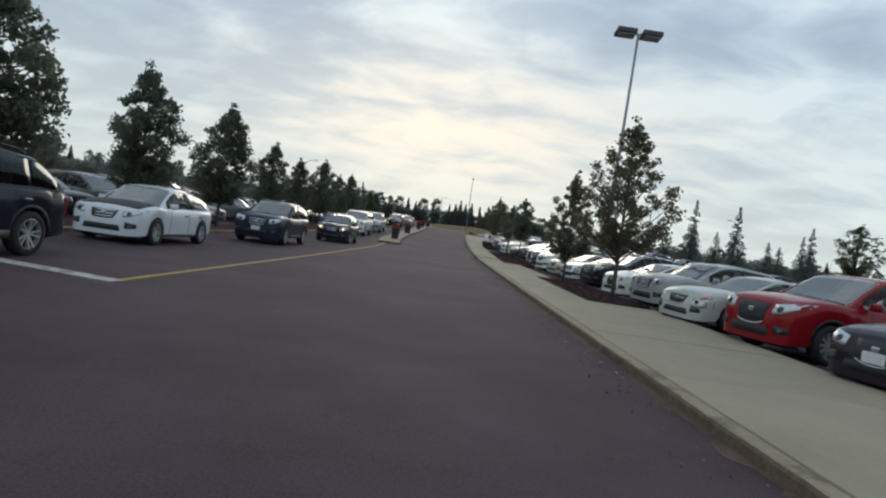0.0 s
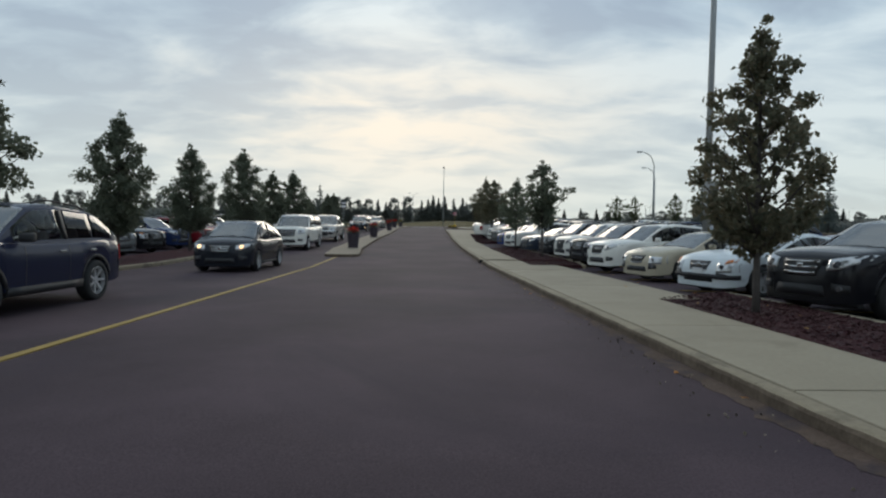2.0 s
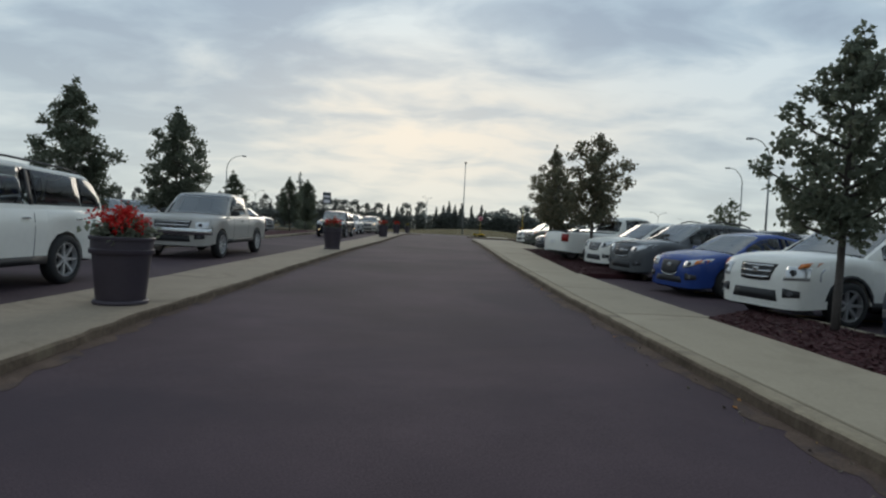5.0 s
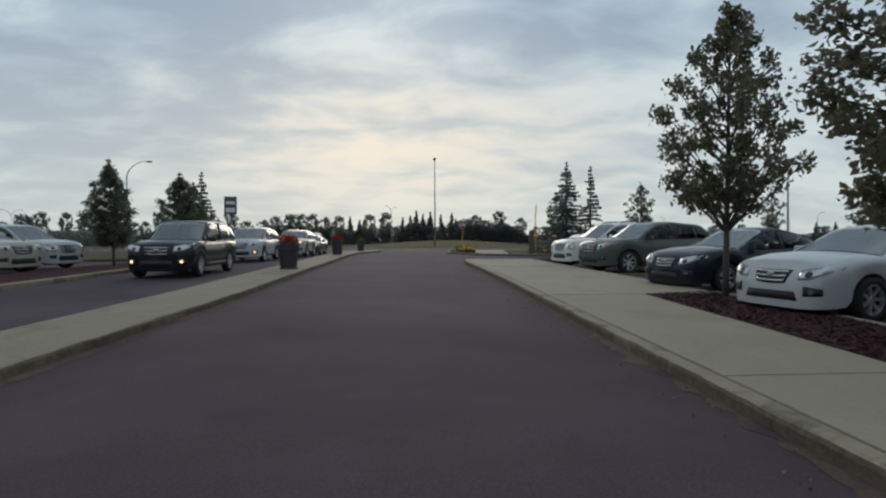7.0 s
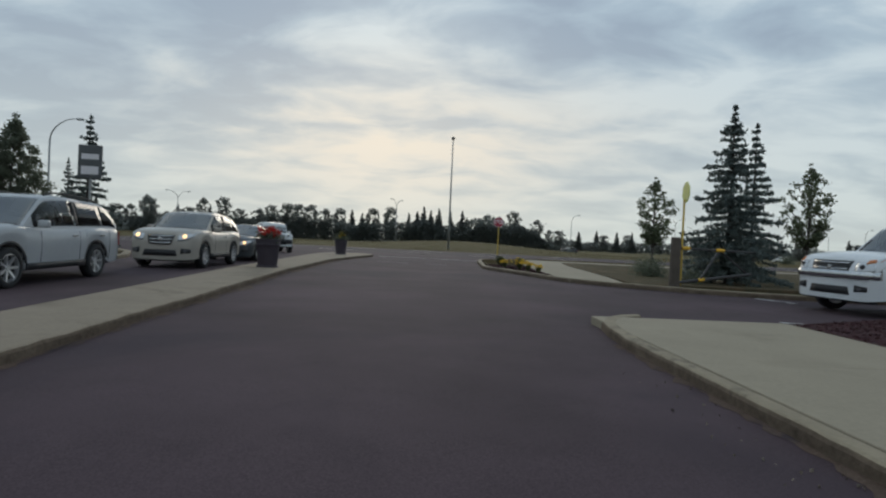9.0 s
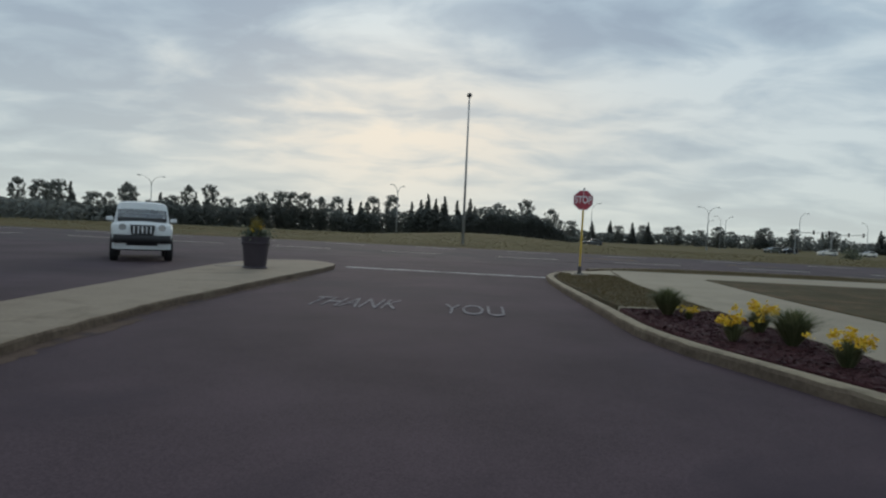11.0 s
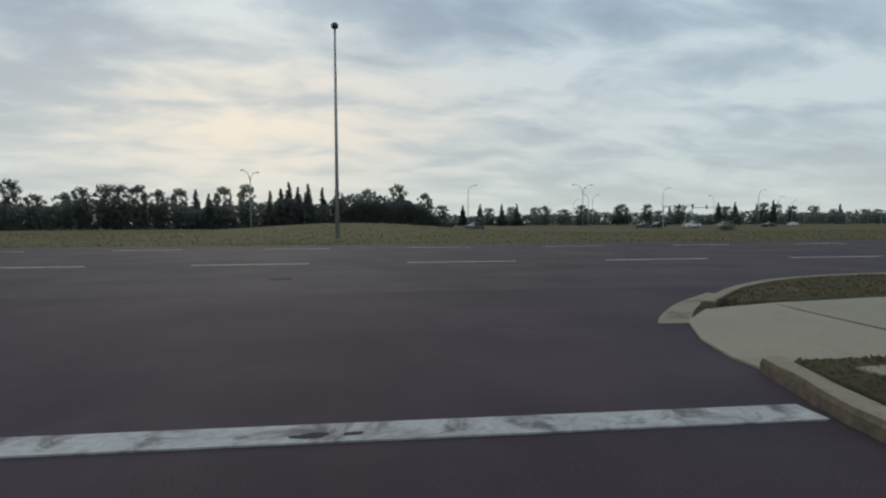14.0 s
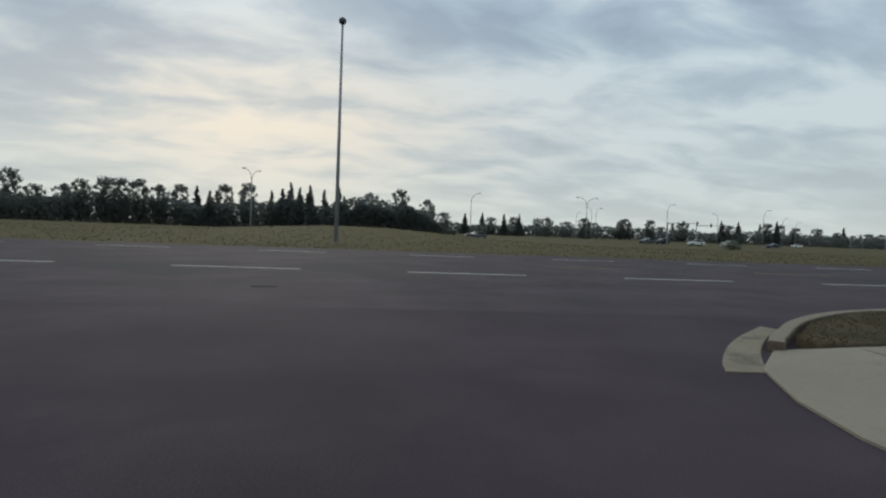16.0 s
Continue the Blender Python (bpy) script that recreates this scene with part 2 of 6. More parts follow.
tagged(mesh_part("highway", mesh, [(j * n + i, j * n + i + 1, (j + 1) * n + i + 1, (j + 1) * n + i) for j in range(len(hw_rows) - 1) for i in range(n - 1)], ASPHALT_WORN),
       "grey worn asphalt highway with broken lane lines", "road", kind="structure")


def outline(points, step=1.5):
    """Closed outline with no side longer than step."""
    out = []
    for a, b in zip(points, points[1:] + points[:1]):
        k = max(1, math.ceil(math.dist(a, b) / step))
        out += [(a[0] + (b[0] - a[0]) * i / k, a[1] + (b[1] - a[1]) * i / k) for i in range(k)]
    return out


def curve_line(points, times=2):
    """Rounds the corners of an open line (Chaikin)."""
    for _ in range(times):
        out = [points[0]]
        for a, b in zip(points, points[1:]):
            out += [(a[0] * 0.75 + b[0] * 0.25, a[1] * 0.75 + b[1] * 0.25), (a[0] * 0.25 + b[0] * 0.75, a[1] * 0.25 + b[1] * 0.75)]
        points = out + [points[-1]]
    return points


def slab_mesh(points, top, base=-0.12, round_edge=0.025, step=1.5, rough=0.0):
    """A slab that follows the land: its edge is rounded off, and its sides go down into the ground."""
    pts = outline(points, step)
    area = sum(a[0] * b[1] - b[0] * a[1] for a, b in zip(pts, pts[1:] + pts[:1]))
    if area < 0:
        pts.reverse()
    bm = bmesh.new()
    n = len(pts)

    def ring(inset, h):
        out = []
        for i, p in enumerate(pts):
            a, b = Vector(pts[i - 1]), Vector(pts[(i + 1) % n])
            d = (b - a).normalized() if (b - a).length > 1e-6 else Vector((1, 0))
            x, y = p[0] - d.y * inset, p[1] + d.x * inset
            w = rough * noise.noise(Vector((x * 2.1, y * 2.1, h))) if rough else 0.0
            out.append(bm.verts.new((x + w, y + w, road_z(y) + h + w * 0.4)))
        return out

    rings = [ring(0, base), ring(0, top - round_edge)]
    if round_edge:
        rings += [ring(round_edge * 0.35, top - round_edge * 0.3), ring(round_edge, top)]
    for a, b in zip(rings, rings[1:]):
        for i in range(n):
            bm.faces.new((a[i], a[(i + 1) % n], b[(i + 1) % n], b[i]))
    cap = bm.faces.new(rings[-1])
    bmesh.ops.triangulate(bm, faces=[cap], ngon_method="EAR_CLIP")
    return bm


def slab(name, points, top, mat, label="", category="", parent=None, **more):
    ob = part(name, slab_mesh(points, top, **more), mat, parent)
    return tagged(ob, label, category, kind="structure") if parent is None else ob


def ribbon(name, left, right, top, mat, label="", category="", parent=None, base=-0.12, round_edge=0.025, rough=0.0, sides=None):
    """A long slab between two lines of as many points, laid on the land, with rounded edges."""
    verts, faces = [], []
    prof = [(0.0, base), (0.0, top - round_edge), (round_edge * 0.35, top - round_edge * 0.3), (round_edge, top)]
    for a, b in zip(left, right):
        a, b = Vector(a), Vector(b)
        d = (b - a).normalized()
        row = [(a + d * i, h) for i, h in prof] + [(b - d * i, h) for i, h in reversed(prof)]
        for k, (p, h) in enumerate(row):
            w = rough * (noise.noise(Vector((p.x * 2.3, p.y * 2.3, h * 5))) * 0.6 + noise.noise(Vector((p.x * 9, p.y * 9, h * 5 + 2))) * 0.5) if rough else 0.0
            q = p + d * w * (1 if k < 4 else -1)
            verts.append((q.x, q.y, road_z(p.y) + h + w * 0.3 * (h > 0)))
    for i in range(len(left) - 1):
        for k in range(7):
            faces.append((i * 8 + k, i * 8 + k + 1, i * 8 + 9 + k, i * 8 + 8 + k))
    n = (len(left) - 1) * 8
    faces += [tuple(range(7, -1, -1)), tuple(range(n, n + 8))]
    ob = mesh_part(name, verts, faces, mat, parent)
    # upright faces and both ends take the second material
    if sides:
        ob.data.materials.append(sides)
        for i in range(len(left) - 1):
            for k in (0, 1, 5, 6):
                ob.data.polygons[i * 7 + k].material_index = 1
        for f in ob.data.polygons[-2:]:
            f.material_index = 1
    return tagged(ob, label, category, kind="structure") if parent is None else ob


def tilted(name, left, right, top_left, top_right, mat, parent):
    """A sloping slab between two lines, its left edge lower than its right."""
    verts, n = [], len(left)
    for line, top in ((left, top_left), (right, top_right)):
        verts += [(x, y, road_z(y) + top) for x, y in line] + [(x, y, road_z(y) - 0.1) for x, y in line]
    faces = [(i, 2 * n + i, 2 * n + i + 1, i + 1) for i in range(n - 1)]
    faces += [(i, i + 1, n + i + 1, n + i) for i in range(n - 1)] + [(2 * n + i + 1, 2 * n + i, 3 * n + i, 3 * n + i + 1) for i in range(n - 1)]
    faces += [(0, n, 3 * n, 2 * n), (n - 1, 3 * n - 1, 4 * n - 1, 2 * n - 1)]
    return mesh_part(name, verts, faces, mat, parent)


def sample(a, b, k):
    return [(a[0] + (b[0] - a[0]) * i / k, a[1] + (b[1] - a[1]) * i / k) for i in range(k + 1)]


def strip(name, line, width, mat, label, category, lift=0.012):
    """A painted line on the road, a few millimetres thick."""
    left, right = [], []
    for i, p in enumerate(line):
        a, b = Vector(line[max(0, i - 1)]), Vector(line[min(len(line) - 1, i + 1)])
        d = (b - a).normalized()
        left.append((p[0] - d.y * width / 2, p[1] + d.x * width / 2))
        right.append((p[0] + d.y * width / 2, p[1] - d.x * width / 2))
    n = len(line)
    verts = [(x, y, road_z(y) + lift) for x, y in left + right]
    verts += [(x, y, road_z(y) - 0.02) for x, y in left + right]
    faces = [(i, n + i, n + i + 1, i + 1) for i in range(n - 1)]
    faces += [(i, i + 1, 2 * n + i + 1, 2 * n + i) for i in range(n - 1)] + [(n + i + 1, n + i, 3 * n + i, 3 * n + i + 1) for i in range(n - 1)]
    return tagged(mesh_part(name, verts, faces, mat), label, category, kind="structure")


def along(a, b, step=2.0):
    k = max(1, math.ceil(math.dist(a, b) / step))
    return [(a[0] + (b[0] - a[0]) * i / k, a[1] + (b[1] - a[1]) * i / k) for i in range(k + 1)]


# ---- kerbs, walks and beds beside the drive ----
def kerb_x(y):
    return float(np.interp(y, (-30, 0, 20, 45, 60, 75, 87), (2.5, 2.4, 2.3, 2.1, 2.15, 2.5, 2.6)))


WALK_TOP = 0.13
ys = [-30 + 0.15 * i for i in range(770)]
line_out = [(kerb_x(y), y) for y in ys] + [(2.62, 85.6), (2.68, 86.2), (2.8, 86.8), (3.05, 87.3), (3.35, 87.6), (3.7, 87.75)]
line_in = [(kerb_x(y) + 0.2, y) for y in ys] + [(2.83, 85.6), (2.88, 86.15), (2.98, 86.65), (3.18, 87.1), (3.42, 87.38), (3.7, 87.52)]
ribbon("kerb", line_out, line_in, WALK_TOP, KERB, "weathered concrete kerb with broken edges along the drive", "kerb", round_edge=0.04, rough=0.02, sides=KERB_BROWN)

GRIT = material("gutter_grit", (0.10, 0.070, 0.055), 0.95, vary=0.45, scale=3, fine=40, bump=0.01, spec=0.15, stain=((0.06, 0.046, 0.05), 1.6, 0.5))


def grit(name, line, side, width, label):
    """Soil and sand washed against a kerb: a thin ragged-edged strip."""
    near, far = [], []
    for i, p in enumerate(line):
        w = width * max(0.12, 0.55 + 0.8 * noise.noise(Vector((p[0] * 0.7, p[1] * 0.7, 4))) + 0.6 * noise.noise(Vector((p[0] * 3.1, p[1] * 3.1, 9))) + 0.5 * noise.noise(Vector((p[0] * 9, p[1] * 9, 2))))
        a, b = Vector(line[max(0, i - 1)]), Vector(line[min(len(line) - 1, i + 1)])
        d = (b - a).normalized()
        near.append((p[0] - d.y * 0.03 * side, p[1] + d.x * 0.03 * side))
        far.append((p[0] + d.y * w * side, p[1] - d.x * w * side))
    verts = [(x, y, road_z(y) + 0.02) for x, y in near] + [(x, y, road_z(y) + 0.003) for x, y in far]
    n = len(line)
    tagged(mesh_part(name, verts, [(i, i + 1, n + i + 1, n + i) for i in range(n - 1)], GRIT, smooth=True), label, "soil", kind="stuff")


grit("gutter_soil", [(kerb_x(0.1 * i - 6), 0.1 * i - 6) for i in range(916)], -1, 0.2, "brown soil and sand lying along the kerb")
BEDS = [((4.05, 15.4), (4.05, 24.6), (6.0, 26.1), (6.15, 16.6)), ((3.75, 35.3), (3.75, 37.5), (5.9, 37.7), (5.7, 35.5)), ((3.75, 38.2), (3.7, 47.9), (5.3, 49.4), (5.95, 38.4)),
        ((3.6, 55.2), (4.5, 70.8), (6.0, 71.2), (5.6, 55.8)), ((5.98, 83.6), (6.0, 87.2), (9.0, 88.6), (9.2, 85.4))]
EDGE_Y = (-30, 15.39, 15.4, 24.6, 24.61, 35.29, 35.3, 37.5, 38.2, 47.9, 47.91, 55.19, 55.2, 70.8, 70.81, 88)
EDGE_X = (5.9, 5.9, 4.03, 4.03, 4.85, 4.75, 3.73, 3.73, 3.73, 3.68, 3.78, 3.7, 3.58, 4.48, 6.0, 5.96)


def walk_outer(y):
    return float(np.interp(y, EDGE_Y, EDGE_X))


pavement = empty("pavement", Matrix(), "pale concrete pavement of cast panels behind the kerb", "pavement", kind="structure")
marks = [-30.0, 15.4, 24.6, 35.3, 37.5, 38.2, 47.9, 55.2, 70.8, 87.3]
for a, b in zip(marks, marks[1:]):
    if a == 37.5:
        continue
    count = max(1, round((b - a) / 3.05))
    for i in range(count):
        p, q = a + (b - a) * i / count + 0.008, a + (b - a) * (i + 1) / count - 0.008
        k = max(1, round((q - p) / 1.0))
        rows = [p + (q - p) * j / k for j in range(k + 1)]
        edge = [min(max(y, a + 0.02), b - 0.02) for y in rows]
        ribbon("panel", [(kerb_x(y) + 0.21, y) for y in rows], [(walk_outer(e), y) for y, e in zip(rows, edge)], WALK_TOP - 0.004 + random.uniform(-0.004, 0.004), CONCRETE, parent=pavement, round_edge=0.012)
ribbon("drain_channel", sample((2.32, 37.55), (6.4, 37.75), 4), sample((2.32, 38.15), (6.4, 38.35), 4), 0.06, KERB, "sunken concrete drain channel crossing the pavement", "drain", round_edge=0.01)
for p, q, r, t in BEDS:
    k = max(3, round(math.dist(p, q) / 0.5))
    ribbon("mulch_bed", sample(p, q, k), sample(t, r, k), 0.125, MULCH, "planting bed of dark red bark mulch", "mulch bed", round_edge=0.05, rough=0.05)
for p, q, r, t in BEDS[:4]:
    k = max(3, round(math.dist(t, r) / 1.0))
    ribbon("bay_kerb", [(x + 0.02, y) for x, y in sample(t, r, k)], [(x + 0.17, y) for x, y in sample(t, r, k)], 0.12, CONCRETE, "low pale concrete kerb between the mulch bed and the parking bays", "kerb", round_edge=0.03)

# divider between the two lanes
DIV_Y = (40.5, 40.55, 40.7, 41.0, 41.6, 43.0, 46, 52, 62, 72, 84, 95, 104, 109.0, 111.8, 113.3, 114.2, 114.9, 115.25, 115.35)
DIV_R = (-3.95, -3.55, -3.32, -3.2, -3.2, -3.32, -3.6, -3.75, -3.7, -3.4, -3.4, -3.5, -3.4, -2.76, -2.34, -2.18, -2.26, -2.62, -3.05, -3.36)
DIV_L = (-4.1, -4.5, -4.68, -4.78, -4.83, -4.93, -5.2, -5.25, -5.1, -4.85, -4.85, -4.98, -5.15, -5.25, -5.2, -5.05, -4.85, -4.45, -4.0, -3.65)
rows = list(DIV_Y[:6]) + [43.2 + 0.2 * i for i in range(350)] + list(DIV_Y[15:])
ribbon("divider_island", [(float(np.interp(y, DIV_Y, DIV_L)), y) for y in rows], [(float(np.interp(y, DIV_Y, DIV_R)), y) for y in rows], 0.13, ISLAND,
       "long pale concrete divider island between the lanes", "traffic island", round_edge=0.04, rough=0.03, sides=KERB_BROWN)

grit("gutter_soil", [(float(np.interp(y, DIV_Y, DIV_R)), y) for y in [42 + 0.1 * i for i in range(690)]], 1, 0.2, "brown soil and sand lying along the divider")

# drain slot across the walk and through the kerb
slot = empty("drain_slot", Matrix(), "narrow dark drain slot across the pavement and kerb", "drain", kind="structure")
bm = bmesh.new()
box(bm, (2.0, 37.56, road_z(37.6) - 0.05), (3.72, 37.64, road_z(37.6) + 0.138), 0.004)
part("channel", bm, KERB_BROWN, slot)
bm = bmesh.new()
box(bm, (2.06, 37.52, road_z(37.6) - 0.05), (2.2, 37.70, road_z(37.6) + 0.135), 0.01)
part("mouth", bm, TAR, slot)

# far side of the side entry: kerb, walk, lawn, planting
def offset_line(line, by):
    """The line moved to its right by that many metres."""
    out = []
    for i, p in enumerate(line):
        a, b = Vector(line[max(0, i - 1)]), Vector(line[min(len(line) - 1, i + 1)])
        d = (b - a).normalized()
        out.append((p[0] + d.y * by, p[1] - d.x * by))
    return out


def finer(line, step=0.5):
    out = [line[0]]
    for a, b in zip(line, line[1:]):
        k = max(1, math.ceil(math.dist(a, b) / step))
        out += [(a[0] + (b[0] - a[0]) * i / k, a[1] + (b[1] - a[1]) * i / k) for i in range(1, k + 1)]
    return out


right_kerb = finer(curve_line([(40, 92.0), (24, 92.4), (13.5, 92.7), (9.5, 93.0), (6.3, 94.6), (4.8, 96.2), (4.35, 98.5), (3.6, 101.0), (3.1, 103.0), (3.3, 105.0), (3.55, 108), (3.85, 111.2), (4.2, 113.1), (4.78, 114.42)], 2), 0.3)
ribbon("kerb", right_kerb, offset_line(right_kerb, 0.22), 0.14, KERB, "weathered concrete kerb round the corner lawn", "kerb", round_edge=0.05, rough=0.04, sides=KERB_BROWN)
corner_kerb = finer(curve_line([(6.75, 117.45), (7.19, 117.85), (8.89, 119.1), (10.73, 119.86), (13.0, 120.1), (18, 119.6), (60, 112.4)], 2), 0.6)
ribbon("kerb", corner_kerb, offset_line(corner_kerb, 0.2), 0.13, KERB, "concrete kerb along the highway lawn", "kerb", round_edge=0.03, rough=0.02, sides=KERB_BROWN)
footpath = empty("footpath", Matrix(), "pale concrete footpath turning the corner to the highway", "footpath", kind="structure")
tilted("panel", [(4.84, 114.46), (4.92, 114.88), (5.24, 115.66), (5.86, 116.62), (6.8, 117.4)], [(6.75, 114.06), (6.9, 114.7), (7.1, 115.5), (7.3, 116.3), (7.55, 117.0)], 0.022, 0.123, CONCRETE, footpath)
legs = [((6.75, 113.74), (7.55, 117.02)), ((9.0, 113.7), (9.6, 117.02)), ((12.2, 113.2), (12.6, 116.75)), ((15.5, 112.6), (15.8, 116.25)), ((19, 112.0), (19.3, 115.7)), ((24, 111.1), (24.3, 114.9)), ((40, 108.2), (40.3, 112.4)), ((60, 104.7), (60.2, 109.2))]
for (a, b), (c, d) in zip(legs, legs[1:]):
    ribbon("panel", sample((a[0] + 0.015, a[1]), c, 3), sample((b[0] + 0.015, b[1]), d, 3), 0.122, CONCRETE, parent=footpath, round_edge=0.012)
walk_l = [(4.95, 96.4), (4.85, 98.0), (5.05, 101), (5.32, 104), (5.6, 107), (6.0, 110.4), (6.72, 113.7)]
walk_r = [(6.3, 95.0), (6.85, 97.8), (7.3, 101), (7.7, 104), (8.1, 107), (8.7, 110.4), (9.4, 113.62)]
for i in range(6):
    ribbon("panel", sample(walk_l[i], walk_l[i + 1], 3), sample(walk_r[i], walk_r[i + 1], 3), 0.124 + 0.001 * i, CONCRETE, parent=footpath, round_edge=0.012)
LAWNS = []
lawn_l = [(3.78, 105.5), (3.85, 107.5), (4.0, 109.5), (4.15, 111.2), (4.45, 112.8), (4.93, 114.25)]
lawn_r = [(5.4, 105.5), (5.62, 107.5), (5.86, 109.5), (6.12, 111.2), (6.42, 112.8), (6.68, 113.95)]
LAWNS.append((lawn_l, lawn_r, 7000))
ribbon("lawn", lawn_l, lawn_r, 0.132, LAWN, "dry patchy lawn corner beside the stop sign", "lawn", round_edge=0.03, rough=0.02)
lawn_l = [(7.3, 117.55), (8.75, 118.65), (10.6, 119.5), (13.0, 119.8), (18, 119.3), (40, 115.55), (60, 112.1)]
lawn_r = [(7.2, 117.2), (8.8, 117.1), (10.5, 117.08), (13.0, 116.8), (18, 116.0), (40, 112.55), (60, 109.35)]
LAWNS.append((lawn_l[:5], lawn_r[:5], 5000))
ribbon("lawn", lawn_l, lawn_r, 0.128, LAWN, "dry patchy lawn strip between footpath and highway", "lawn", round_edge=0.03, rough=0.02)
lawn_l = [(6.5, 94.85), (6.95, 97.8), (7.4, 101), (7.8, 104), (8.2, 107), (8.46, 108.8), (9.43, 113.69)]
lawn_r = [(60, 92.3), (60, 94), (60, 96.5), (60, 99), (60, 101), (60, 102.5), (60, 104.7)]
ribbon("lawn", lawn_l, lawn_r, 0.14, LAWN, "dry patchy lawn under young trees", "lawn", round_edge=0.03)
bed_l = [(4.6, 97.6), (4.4, 99.2), (3.95, 100.9), (3.5, 102.4), (3.45, 103.8), (3.65, 105.4)]
bed_r = [(4.8, 97.7), (4.9, 99.2), (5.0, 100.9), (5.12, 102.4), (5.24, 103.8), (5.38, 105.4)]
ribbon("mulch_bed", bed_l, bed_r, 0.135, MULCH, "corner bed of dark bark mulch with flowers", "mulch bed", round_edge=0.04, rough=0.05)
ribbon("bed_edging", [(3.66, 105.42), (5.38, 105.42)], [(3.66, 105.5), (5.4, 105.5)], 0.15, CONCRETE, "thin concrete edging between bed and lawn", "edging", round_edge=0.01)
gut_o = curve_line([(5.42, 116.62), (5.74, 117.05), (6.78, 118.05), (8.2, 119.0)], 2)
gut_i = curve_line([(5.86, 116.5), (6.05, 116.8), (6.9, 117.7), (8.25, 118.75)], 2)
ribbon("gutter_apron", gut_o, gut_i, 0.014, KERB, "worn concrete gutter apron at the kerb ramp", "gutter", round_edge=0.01)

# pale crack filling where cars turn into the highway
r = random.Random(12)
CRACK = material("crack_filler", (0.125, 0.11, 0.108), 0.9, vary=0.4, scale=3, fine=30, spec=0.15)
for i in range(12):
    x, y = 6.5 + r.uniform(0, 7.5), 125.2 + r.uniform(0, 2.6)
    line = [(x, y)]
    for k in range(r.randrange(4, 9)):
        line.append((line[-1][0] + r.uniform(0.15, 0.45), line[-1][1] + r.uniform(-0.22, 0.16)))
    strip("road_crack", line, r.uniform(0.04, 0.10), CRACK, "pale filled crack in the highway asphalt", "crack")

# left side of the entering lane
rows = list(range(-30, 97)) 
ribbon("kerb", [(-9.65, y) for y in rows] + [(-10.4, 99.8), (-11.7, 102.8), (-13.6, 105.4), (-16, 107.7)], [(-9.45, y) for y in rows] + [(-10.15, 99.9), (-11.5, 103), (-13.45, 105.65), (-16, 108)], 0.13, KERB, "concrete kerb along the entering lane", "kerb", round_edge=0.03, rough=0.02)
rows = list(range(-30, 91))
ribbon("mulch_bed", [(-12.2, y) for y in rows], [(-9.67, y) for y in rows], 0.12, MULCH, "long planting bed of dark red bark mulch", "mulch bed", round_edge=0.04, rough=0.04)
slab("lawn", [(-9.67, 90.1), (-9.67, 96), (-11.7, 102.7), (-16, 107.6), (-60, 116), (-60, 90.1)], 0.11, LAWN, "lawn at the corner of the car park", "lawn", round_edge=0.03, rough=0.02, step=1.0)

# painted lines
strip("yellow_line", along((-4.45, 8.0), (-4.15, 40.3)), 0.11, YELLOW_LINE, "worn yellow centre line on the drive", "road marking")
strip("white_line", along((-4.4, 7.9), (-9.2, 8.75)), 0.3, WHITE_LINE, "white stop bar across the entering lane", "road marking")
for i in range(26):
    y = 8.35 + 3.18 * i
    if not 59.5 < y < 63.5:
        strip("bay_line", along((5.75, y), (10.4, y - 1.16)), 0.1, YELLOW_LINE, "worn yellow line between parking bays", "road marking")
for a, b in (((6.55, 88.3), (9.6, 87.6)), ((9.1, 93.1), (9.5, 92.1))):
    strip("white_line", along(a, b), 0.12, WHITE_LINE, "white line at the side entry", "road marking")
strip("stop_line", along((-1.95, 114.6), (4.28, 113.5), 0.6), 0.3, WHITE_LINE, "worn white stop line across the exit", "road marking")
for v, start, pitch, length, count in ((-15.7, -75.85, 6.62, 3.55, 24), (-4.6, -74.4, 7.15, 3.2, 24)):
    for i in range(count):
        u = start + pitch * i
        a, b = hw(u, v), hw(u + length, v)
        strip("lane_dash", [a[:2], b[:2]], 0.13, LANE_PAINT, "worn pale dash of a broken lane line", "road marking")
for u in (9.1, 17.8):
    a, b = hw(u, -11.0), hw(u + 3.3, -11.0)
    strip("lane_dash", [a[:2], b[:2]], 0.11, YELLOW_LINE, "faded yellow dash in the middle of the highway", "road marking")

# tar patches and scuffs on the road
r = random.Random(3)
for x, y, a, b, mat, words, what in ((1.0, 124.2, 0.25, 0.12, TAR, "small dark tar patch on the highway", "tar patch"), (1.07, 114.02, 0.11, 0.035, TAR, "dark worn spot on the stop line", "tar patch"), (1.32, 113.98, 0.06, 0.025, TAR, "dark worn spot on the stop line", "tar patch")):
    k = 14
    ring = [(x + a * math.cos(i * 2 * math.pi / k) * r.uniform(0.7, 1.2), y + b * math.sin(i * 2 * math.pi / k) * r.uniform(0.7, 1.2)) for i in range(k)]
    verts = [(p, q, road_z(q) + 0.016) for p, q in ring] + [(p, q, road_z(q) - 0.02) for p, q in ring]
    faces = [tuple(range(k))] + [(i, k + i, k + (i + 1) % k, (i + 1) % k) for i in range(k)]
    tagged(mesh_part("tar_patch", verts, faces, mat), words, what, kind="structure")


